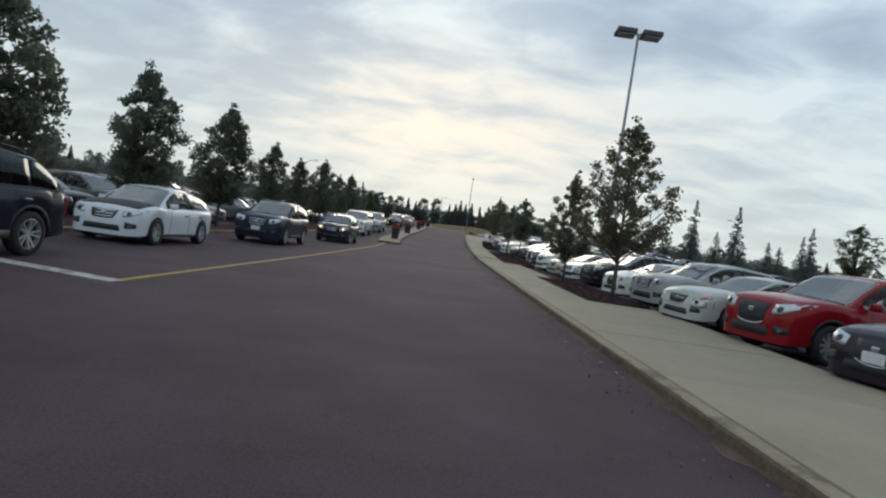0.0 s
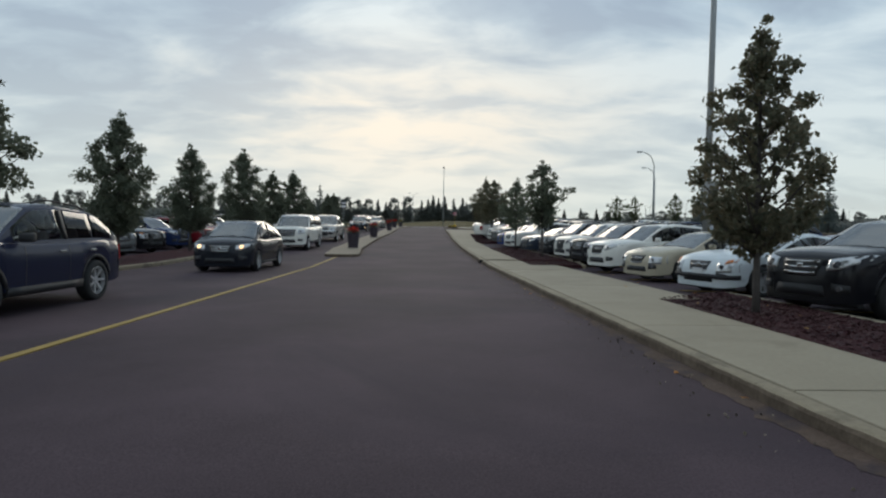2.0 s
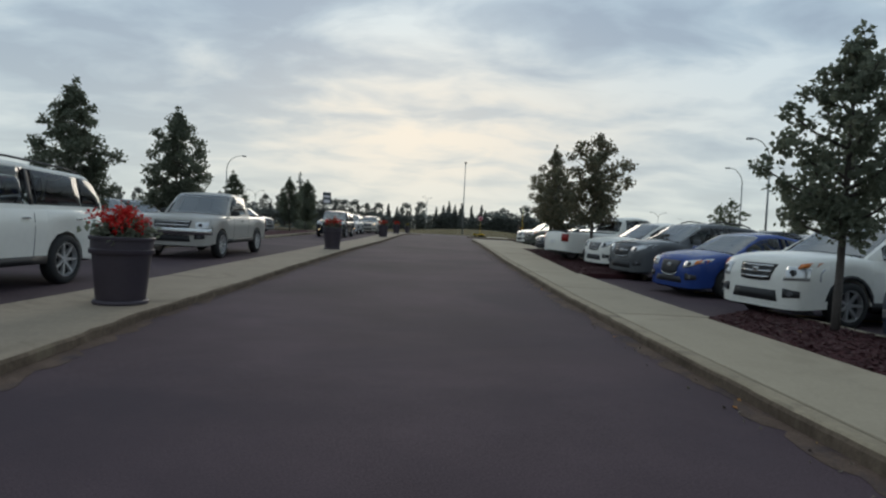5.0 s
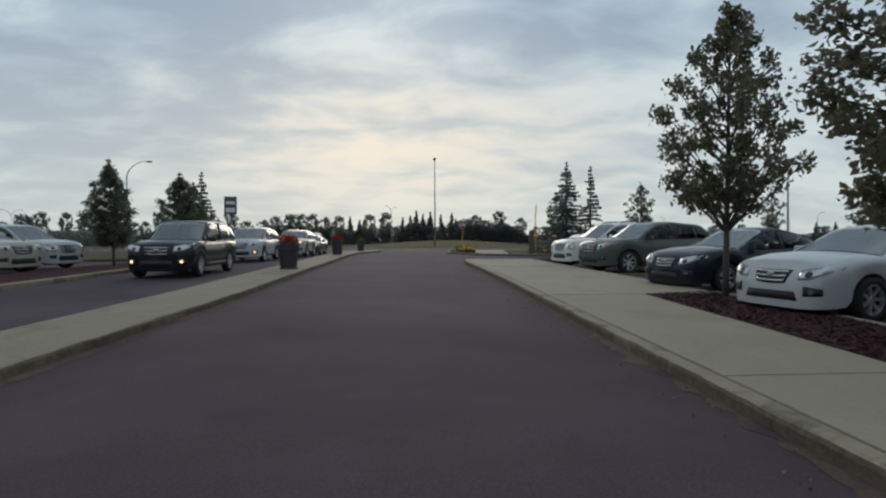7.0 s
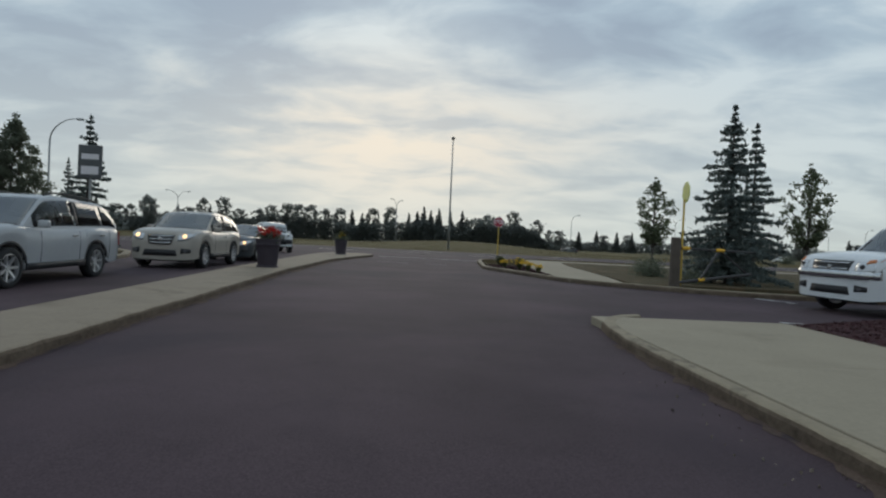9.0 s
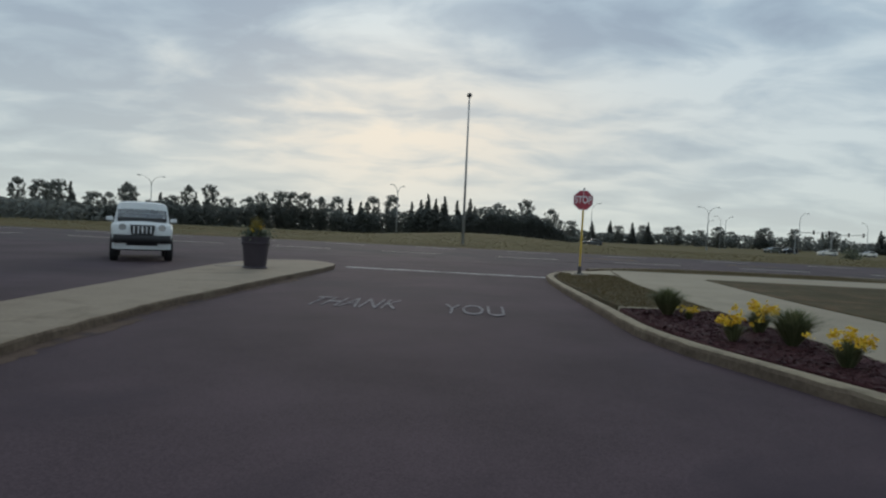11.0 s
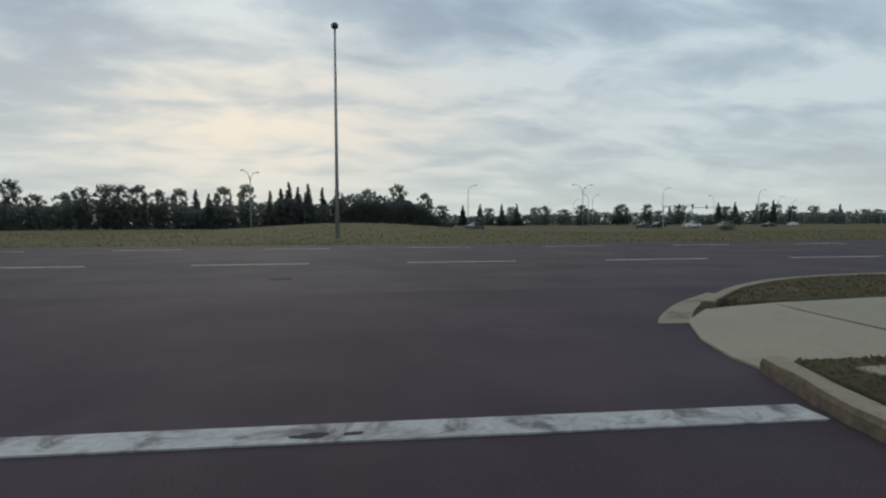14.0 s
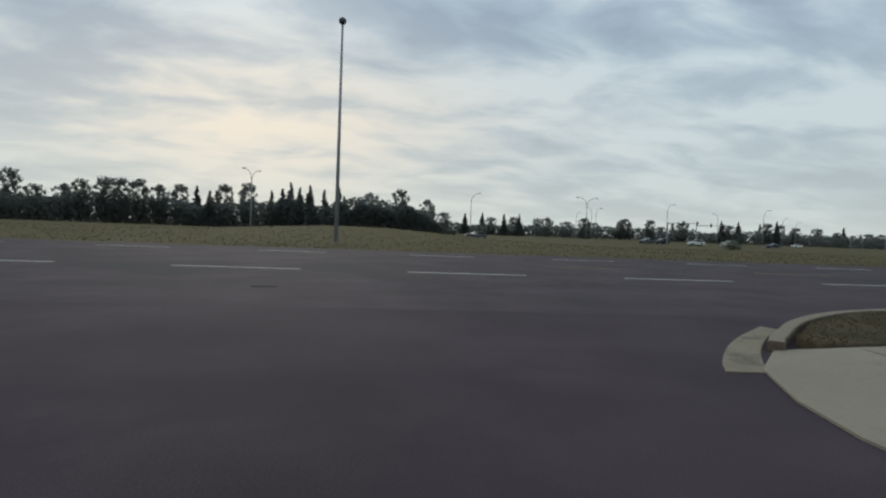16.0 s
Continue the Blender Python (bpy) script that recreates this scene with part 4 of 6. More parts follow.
        # dark wheel arch edges
        if shape == "suv":
            for wy in (fy, ry):
                def arch_fn(u, v, wy=wy, side=side):
                    a = radians(8 + 164 * u)
                    q = arch + 0.055 * v
                    y, z = wy + q * math.cos(a), r + q * math.sin(a)
                    p = ring(min(max(y, -front + 0.01), front - 0.01))
                    x = float(np.interp(z, [k[1] for k in p[2:7]], [k[0] for k in p[2:7]])) if z > p[2][1] else p[2][0]
                    return (side * (x + 0.006), y, z)
                sheet_part("arch_trim", arch_fn, 12, 1, TRIM, car, (-0.03 * side, 0, 0))
        # lamps
        hl = 0.19 if tall else 0.155
        if lamp == "block":
            def block_fn(u, v, side=side):
                x = hw2 * (0.60 + 0.37 * u)
                z = nose - 0.29 + (0.22 - 0.03 * u) * v + 0.02 * u
                return (side * x, face_y(x, z) + 0.016, z)
            lens = sheet_part("headlight", block_fn, 6, 4, LAMP, car, (0, -0.06, 0), "square clear headlamp")
            bm = bmesh.new()
            lx, lz = hw2 * 0.74, nose - 0.17
            tube(bm, (side * lx, face_y(lx, lz) - 0.03, lz), (side * lx, face_y(lx, lz) + 0.026, lz), 0.06, 0.05, 12)
            part("reflector", bm, REFLECTOR, lens)
        elif lamp == "swept":
            def lamp_fn(u, v, side=side):
                x = hw2 * (0.50 + 0.455 * u)
                zt = nose - 0.045 + 0.085 * u
                z = zt - hl * (0.80 + 0.35 * math.sin(math.pi * (0.1 + 0.6 * u)) - 0.62 * u * u) * (1 - v)
                return (side * x, face_y(x, z) + 0.016, z)
            lens = sheet_part("headlight", lamp_fn, 8, 3, LAMP, car, (0, -0.06, 0), "clear headlamp")

            def pocket_fn(u, v, side=side):
                a, k = 2 * math.pi * u, 0.15 + 0.85 * v
                x, z = hw2 * (0.66 + 0.062 * k * math.cos(a)), nose - 0.015 - hl * (0.55 - 0.30 * k * math.sin(a))
                return (side * x, face_y(x, z) + 0.024, z)
            if not lamps_on:
                sheet_part("reflector", pocket_fn, 10, 1, REFLECTOR, lens, (0, -0.02, 0))
        else:
            bm = bmesh.new()
            lx, lz = hw2 * 0.62, nose - 0.13
            tube(bm, (side * lx, face_y(lx, lz) - 0.03, lz), (side * lx, face_y(lx, lz) + 0.03, lz), 0.105, 0.095, 18)
            part("headlight", bm, LAMP, car, "round headlamp")
        if lamps_on:
            bm = bmesh.new()
            lx, lz = hw2 * 0.68, nose - 0.085
            tube(bm, (side * lx, face_y(lx, lz) - 0.03, lz), (side * lx, face_y(lx, lz) + 0.045, lz), 0.062, 0.05, 12)
            part("bulb", bm, LAMP_ON, car, "lit headlamp bulb")
        if amber:
            def amber_fn(u, v, side=side):
                x = hw2 * (0.80 + 0.145 * u)
                z = nose - 0.105 + 0.05 * u + (0.085 - 0.02 * u) * v
                return (side * x, face_y(x, z) + 0.026, z)
            sheet_part("turn_signal", amber_fn, 2, 2, AMBER, car, (-0.03 * side, -0.05, 0), "amber turn signal")

        def fog_fn(u, v, side=side):
            x = hw2 * (0.60 + 0.25 * u)
            z = sill + 0.13 + (0.15 - 0.05 * u) * v + 0.02 * u
            return (side * x, face_y(x, z) + 0.012, z)
        sheet_part("fog_lamp_pocket", fog_fn, 4, 2, TRIM, car, (0, -0.04, 0))
        if fog:
            bm = bmesh.new()
            fx, fz = hw2 * 0.72, sill + 0.20
            tube(bm, (side * fx, face_y(fx, fz) - 0.03, fz), (side * fx, face_y(fx, fz) + 0.024, fz), 0.05, 0.042, 12)
            part("fog_lamp", bm, LAMP_ON if fog_on else FOG, car)

        def tail_fn(u, v, side=side):
            x = hw2 * (0.70 + 0.235 * u)
            d = float(np.interp(x / hw2, (0.74, 0.85, 0.93, 0.975), (0, 0.04, 0.12, 0.3)))
            return (side * (x + 0.008), -front + d - 0.008, belt - 0.36 + (0.30 if tall else 0.18) * v)
        sheet_part("tail_light", tail_fn, 4, 2, TAIL, car, (0, 0.06, 0), "red tail light")
        # wheels
        tyre, rim = wheel_meshes(r, spokes)
        for wy in (fy, ry):
            t = new("wheel", tyre)
            t.parent = car
            t.matrix_basis = Matrix.Translation((side * (hw2 - 0.105), wy, r)) @ (Matrix() if side > 0 else Matrix.Rotation(math.pi, 4, "Z"))
            k = new("rim", rim)
            k.parent = t
        if rails if rails is not None else shape in ("suv", "large_suv"):
            bm = bmesh.new()
            x = wroof * 0.86
            spots = [gb - 0.25 + (gc + 0.12 - gb + 0.25) * k / 6 for k in range(7)]
            limb(bm, [(side * x, y, roof(y) + (0.005 if k in (0, 6) else 0.045)) for k, y in enumerate(spots)], 0.018, 0.018, 8)
            part("roof_rail", bm, TRIM, car)

    # front
    gw, gh = (0.50, 0.36) if shape in ("pickup", "large_suv") else (0.40, 0.26) if tall else (0.36, 0.19)
    if grille == "none":
        gh += 0.08
    deep = 0.06 if grille == "none" else 0.02

    def grille_fn(u, v):
        x = hw2 * (gw - 0.08 * (1 - v)) * (2 * u - 1)
        z = nose - 0.05 - gh + gh * v - deep * (1 - abs(2 * u - 1) ** 2.5) * (1 - v)
        return (x, face_y(x, z) + 0.014, z)
    panel = sheet_part("grille", grille_fn, 8, 3, TRIM, car, (0, -0.04, 0), "dark grille")

    def frame_fn(u, v):
        x, _, z = grille_fn(u, 0.0)
        z += 0.010 - 0.026 * (1 - v)
        return (x * 1.04, face_y(x * 1.04, z) + 0.022, z)
    if grille in ("none", "bars", "badge"):
        sheet_part("grille_frame", frame_fn, 10, 1, CHROME, panel, (0, -0.02, 0), "bright grille edge")
    if grille != "none":
        count = {"slats": 3, "bars": 4, "badge": 1}[grille]
        for i in range(count):
            v = (i + 0.6) / count

            def slat(u, w, v=v):
                p = Vector(grille_fn(0.04 + 0.92 * u, v))
                return (p.x, p.y + 0.016, p.z - 0.016 + 0.032 * w)
            sheet_part("grille_slat", slat, 4, 1, CHROME, panel, (0, -0.02, 0))
    bm = bmesh.new()
    bz = nose - 0.05 - gh * 0.42
    box(bm, (-0.06, face_y(0, bz) - 0.02, bz - 0.045), (0.06, face_y(0, bz) + 0.04, bz + 0.045), 0.02)
    part("badge", bm, CHROME, panel)

    def intake_fn(u, v):
        x = hw2 * (0.50 - 0.05 * v) * (2 * u - 1)
        z = sill + 0.06 + (0.17 if tall else 0.13) * v
        return (x, face_y(x, z) + 0.012, z)
    sheet_part("lower_intake", intake_fn, 6, 1, TRIM, car, (0, -0.04, 0))

    def valance_fn(u, v):
        x = hw2 * 0.88 * (2 * u - 1)
        z = sill - 0.09 + (0.10 if tall else 0.08) * v
        return (x, face_y(x, max(z, sill + 0.03)) + 0.006 - 0.10 * (1 - v), z)
    sheet_part("valance", valance_fn, 14, 2, TRIM, car, (0, -0.12, 0))
    if bumper_strip or shape in ("pickup",):
        def strip_fn(u, v):
            x = hw2 * 0.97 * (2 * u - 1)
            return (x, nose_y(x) + 0.05, nose - (0.58 if lamp == "round" else 0.42) + (0.16 if shape == "pickup" else 0.24 if lamp == "round" else 0.09) * v)
        sheet_part("bumper", strip_fn, 16, 2, CHROME if shape == "pickup" else TRIM, car, (0, -0.1, 0))
    if plate:
        bm = bmesh.new()
        box(bm, (-0.16, front, sill + 0.20), (0.16, front + 0.028, sill + 0.35), 0.006)
        part("number_plate", bm, PLATE, car)
    bm = bmesh.new()
    box(bm, (-0.16, -front - 0.022, belt - 0.45), (0.16, -front + 0.01, belt - 0.30), 0.006)
    part("number_plate", bm, PLATE, car)
    bm = bmesh.new()
    box(bm, (-hw2 + 0.26, -front + 0.16, sill - 0.05), (hw2 - 0.26, front - 0.25, r + 0.30), 0.03)
    part("underbody", bm, TRIM, car)
    if dark_bonnet:
        def bonnet(u, v):
            y = ga + 0.06 + (front - 0.22 - ga - 0.06) * v
            x = half(y) * 0.84 * (2 * u - 1)
            p = ring(y)
            z = float(np.interp(abs(x), [0, p[10][0], p[9][0], p[8][0], p[7][0]], [p[11][1], p[10][1], p[9][1], p[8][1], p[7][1]]))
            return (x, y, z + 0.012)
        sheet_part("bonnet", bonnet, 10, 8, TRIM, car, (0, 0, -0.03), "unpainted black bonnet")
    if shape == "pickup":
        bm = bmesh.new()
        box(bm, (-hw2 * 0.80, -front + 0.12, deck - 0.3), (hw2 * 0.80, gd - 0.05, deck + 0.052), 0.01)
        part("bed_cover", bm, TRIM, car)
    return car


def park(car, front_left, heading, slope_y=None):
    """Sets a car so that its left headlamp is over front_left. heading: degrees from +y, anticlockwise."""
    y_half = max((v.co.y for c in car.children if c.name.startswith("body") for v in c.data.vertices))
    x_half = max((v.co.x for c in car.children if c.name.startswith("body") for v in c.data.vertices))
    turn = Matrix.Rotation(radians(heading), 4, "Z")
    off = turn @ Vector((-x_half * 0.78, y_half - 0.12, 0))
    x, y = front_left[0] - off.x, front_left[1] - off.y
    fwd = turn @ Vector((0, 1, 0))
    pitch = math.atan2(road_z(y + fwd.y * 1.4) - road_z(y - fwd.y * 1.4), 2.8) if abs(fwd.y) > 0.05 else 0.0
    side = turn @ Vector((1, 0, 0))
    roll = math.atan2(road_z(y + side.y * 0.8) - road_z(y - side.y * 0.8), 1.6)
    car.matrix_basis = Matrix.Translation((x, y, road_z(y) - 0.004)) @ turn @ Matrix.Rotation(pitch, 4, "X") @ Matrix.Rotation(-roll, 4, "Y")
    return car


WHITE, SILVER, GREY, BLACK = (0.74, 0.725, 0.675), (0.42, 0.43, 0.43), (0.12, 0.125, 0.13), (0.012, 0.012, 0.015)
BAY = 90 + 14
ROW = "cars parked in angled bays"
right_row = [
    ((6.1, 6.9), dict(shape="sedan", color=(0.022, 0.014, 0.024), label="very dark plum sedan parked nose to the pavement", grille="none", plate=True)),
    ((6.1, 10.0), dict(shape="suv", color=(0.23, 0.008, 0.014), label="bright red crossover parked nose to the pavement", grille="none", spokes=10, rails=False)),
    ((6.0, 13.2), dict(shape="sedan", color=(0.46, 0.47, 0.44), label="silver older sedan with amber corner lamps", amber=True, lamp="block", blunt=0.25, grille="badge")),
    ((6.28, 16.4), dict(shape="suv", color=(0.40, 0.40, 0.39), label="silver crossover with sloping roof", H=1.66, rails=False, grille="bars")),
    ((6.25, 19.6), dict(shape="hatch", color=WHITE, label="white hatchback with dark grille", grille="none", spokes=10)),
    ((6.2, 22.8), dict(shape="suv", color=BLACK, label="glossy black crossover with polished wheels", H=1.65, rails=False, spokes=5)),
    ((6.1, 26.1), dict(shape="sedan", color=(0.62, 0.66, 0.68), label="white old sedan with black bumper strip", amber=True, bumper_strip=True, plate=True, H=1.40, belt=0.9, nose=0.80, spokes=6, lamp="block", blunt=0.55, grille="badge", fog=False)),
    ((6.0, 29.5), dict(shape="sedan", color=(0.42, 0.37, 0.28), label="champagne beige sedan parked by the walk", spokes=6, lamp="block", blunt=0.3, grille="badge")),
    ((5.9, 32.8), dict(shape="suv", color=WHITE, label="white crossover with narrow dark headlamps", spokes=10, grille="badge")),
    ((6.1, 36.0), dict(shape="suv", color=BLACK, label="black crossover parked nose to the beds", grille="slats", rails=False)),
    ((6.17, 39.1), dict(shape="suv", color=WHITE, label="white crossover with black grille", grille="none", H=1.7)),
    ((6.1, 42.2), dict(shape="suv", color=(0.02, 0.022, 0.028), label="black crossover with bright grille bars", grille="bars", H=1.72)),
    ((5.7, 45.3), dict(shape="sedan", color=(0.03, 0.04, 0.06), label="dark slate blue sedan behind a young tree", grille="none")),
    ((5.2, 48.2), dict(shape="suv", color=WHITE, label="white crossover with three bright grille bars", grille="slats", lamp="block", blunt=0.35, rails=False, amber=True)),
    ((5.2, 51.7), dict(shape="hatch", color=(0.022, 0.05, 0.20), label="bright blue small hatchback", grille="none", spokes=7, amber=True, H=1.46, L=4.05, cabin=(1.0, 1.8, 3.25, 3.92), wb=2.5)),
    ((5.2, 55.0), dict(shape="suv", color=(0.09, 0.095, 0.10), label="dark grey crossover by the mulch bed", grille="badge")),
    ((5.3, 58.2), dict(shape="suv", color=WHITE, label="white crossover behind a young tree", grille="slats", rails=False)),
    ((5.5, 64.6), dict(shape="sedan", color=BLACK, label="black sedan behind the trees", grille="slats")),
    ((5.7, 67.8), dict(shape="sedan", color=(0.5, 0.5, 0.5), label="silver sedan behind the trees")),
    ((5.95, 71.9), dict(shape="sedan", color=(0.014, 0.018, 0.028), label="very dark blue sedan parked nose to the pavement", grille="slats")),
    ((6.26, 78.0), dict(shape="suv", color=(0.088, 0.096, 0.08), label="grey green crossover parked nose to the pavement", grille="slats", rails=False, amber=True, spokes=7)),
    ((6.2, 81.4), dict(shape="suv", color=(0.66, 0.66, 0.62), label="boxy white crossover with chrome grille", grille="bars", lamp="block", amber=True, blunt=0.4, H=1.74, nose=0.98)),
]
MODELS = []
for spot, spec in right_row:
    car = build_car(**spec)
    car["group"] = ROW
    park(car, spot, BAY)
    MODELS.append(car)
truck = build_car("pickup", WHITE, "white pickup truck parked tail to the walk", category="pickup truck")
park(truck, (9.6, 64.2), BAY - 180)

QUEUE = "cars waiting in the entering lane"
queue = [
    ((-6.75, 5.6), dict(shape="suv", color=(0.012, 0.014, 0.024), label="very dark blue crossover waiting in the entering lane", spokes=5)),
    ((-7.3, 13.45), dict(shape="hatch", color=(0.62, 0.64, 0.66), label="white hatchback with an unpainted black bonnet", dark_bonnet=True, grille="slats", H=1.5, cabin=(1.02, 1.85, 3.62, 4.22), spokes=5)),
    ((-6.3, 21.3), dict(shape="suv", color=(0.018, 0.021, 0.044), label="dark navy crossover waiting in the lane", plate=True)),
    ((-5.6, 31.75), dict(shape="compact_van", color=(0.014, 0.016, 0.022), label="black tall hatchback with lit headlamps", lamps_on=True)),
    ((-6.65, 45.0), dict(shape="large_suv", L=5.6, wb=3.35, cabin=(1.5, 2.2, 5.2, 5.5), color=WHITE, label="large white sport utility with chrome grille", grille="slats", lamp="block")),
    ((-6.6, 55.2), dict(shape="pickup", color=(0.36, 0.345, 0.32), label="pale grey beige pickup truck with chrome bumper", grille="bars", lamp="block", category="pickup truck", L=5.4, wb=3.2)),
    ((-6.5, 77.4), dict(shape="suv", color=(0.014, 0.015, 0.02), label="black large crossover with bright grille", L=4.95, H=1.77, W=1.94, wb=2.88, cabin=(1.35, 2.1, 4.5, 4.85), fog_on=True)),
    ((-7.1, 88.0), dict(shape="suv", color=(0.40, 0.41, 0.42), label="silver crossover with lit fog lamps", L=4.85, W=1.95, H=1.72, wb=2.75, cabin=(1.3, 2.05, 4.3, 4.7), fog_on=True)),
    ((-6.15, 94.8), dict(shape="suv", color=(0.36, 0.33, 0.29), label="champagne crossover with a lit headlamp", lamps_on=True)),
    ((-6.1, 100.4), dict(shape="sedan", color=(0.05, 0.055, 0.06), label="dark grey sedan with lit headlamps", lamps_on=True)),
]
for spot, spec in queue:
    car = build_car(**spec)
    car["group"] = QUEUE
    park(car, spot, 180)
entry = build_car("pickup", (0.68, 0.69, 0.70), "white pickup truck waiting at the side entry", category="pickup truck", amber=True, spokes=6, lamp="block", H=2.02, nose=1.2, belt=1.3, cowl=1.36, deck=1.3, r=0.43, sill=0.38)
offroad = build_car("suv", (0.6, 0.62, 0.62), "boxy white off-road car with black bumper and round lamps", category="off-road car", L=3.9, W=1.66, H=1.82, belt=1.14, cowl=1.15, nose=1.13, blunt=1.0, lamp="round", fog=False, sill=0.42, wb=2.37, fo=0.6, r=0.385, cabin=(1.42, 1.60, 3.6, 3.75), rails=False, bumper_strip=True, grille="none")
for i in range(7):
    bm = bmesh.new()
    box(bm, (-0.33 + 0.11 * i - 0.018, 1.94, 0.83), (-0.33 + 0.11 * i + 0.018, 1.985, 1.04), 0.006)
    part("grille_bar", bm, PAINT, offroad).color = (0.6, 0.62, 0.62, 1)
park(offroad, (-7.2, 113.6), 205)
park(entry, (9.2, 89.6), 97)


# ---- trees and plants ----
def leaf_material(name, color, second, through=0.25):
    """Leaves that differ one by one between two colours."""
    m = bpy.data.materials.new(name)
    m.use_nodes = True
    tree = m.node_tree
    b = tree.nodes["Principled BSDF"]
    geo = tree.nodes.new("ShaderNodeNewGeometry")
    mix = tree.nodes.new("ShaderNodeMix")
    mix.data_type = "RGBA"
    mix.inputs[6].default_value, mix.inputs[7].default_value = (*color, 1), (*second, 1)
    tree.links.new(geo.outputs["Random Per Island"], mix.inputs["Factor"])
    tree.links.new(mix.outputs[2], b.inputs["Base Color"])
    b.inputs["Roughness"].default_value = 0.65
    b.inputs["Specular IOR Level"].default_value = 0.25
    thin = tree.nodes.new("ShaderNodeBsdfTranslucent")
    tree.links.new(mix.outputs[2], thin.inputs["Color"])
    add = tree.nodes.new("ShaderNodeMixShader")
    add.inputs[0].default_value = through
    tree.links.new(b.outputs[0], add.inputs[1])
    tree.links.new(thin.outputs[0], add.inputs[2])
    tree.links.new(add.outputs[0], tree.nodes["Material Output"].inputs["Surface"])
    return m


LEAF = leaf_material("linden_leaves", (0.118, 0.138, 0.10), (0.18, 0.195, 0.142), 0.62)
LEAF_RUST = leaf_material("turning_leaves", (0.118, 0.128, 0.088), (0.192, 0.165, 0.11), 0.62)
LEAF_PALE = leaf_material("pale_leaves", (0.09, 0.115, 0.07), (0.15, 0.17, 0.1), 0.45)
NEEDLE = leaf_material("spruce_needles", (0.108, 0.132, 0.126), (0.162, 0.19, 0.176), 0.45)
# paler and greyer than the near leaves: distance haze mixed into the colour
HAZED_LEAF = leaf_material("hazed_leaves", (0.165, 0.178, 0.17), (0.21, 0.222, 0.20), 0.78)
BARK = material("bark", (0.075, 0.064, 0.058), 0.95, vary=0.35, scale=8, fine=50, bump=0.01)
TUFT = leaf_material("ornamental_grass", (0.08, 0.1, 0.045), (0.19, 0.19, 0.1), 0.35)
DRY_TUFT = leaf_material("yellowing_grass", (0.15, 0.13, 0.035), (0.26, 0.2, 0.05), 0.3)
PETAL_RED = leaf_material("red_petals", (0.42, 0.012, 0.014), (0.6, 0.035, 0.025), 0.2)
PETAL_PINK = leaf_material("pink_petals", (0.45, 0.06, 0.16), (0.5, 0.16, 0.08), 0.2)
PETAL_YELLOW = leaf_material("yellow_petals", (0.7, 0.42, 0.03), (0.75, 0.55, 0.06), 0.2)

rng = np.random.default_rng(7)


def leaves(centres, size, spread=0.5, long=1.6):
    """Small folded leaves, one at each centre, turned every way: vertices and faces."""
    c = np.asarray(centres)
    n = len(c)
    a = rng.normal(size=(n, 3))
    a /= np.linalg.norm(a, axis=1)[:, None]
    b = np.cross(a, rng.normal(size=(n, 3)))
    b /= np.linalg.norm(b, axis=1)[:, None]
    s = size * rng.uniform(1 - spread * 0.6, 1 + spread * 0.6, size=(n, 1))
    fold = np.cross(a, b) * s * 0.25
    v = np.stack([c - a * s * long / 2, c + b * s / 2 + fold, c + a * s * long / 2, c - b * s / 2 + fold], 1).reshape(-1, 3)
    f = [(4 * i, 4 * i + 1, 4 * i + 2) for i in range(n)] + [(4 * i, 4 * i + 2, 4 * i + 3) for i in range(n)]
    return v, f


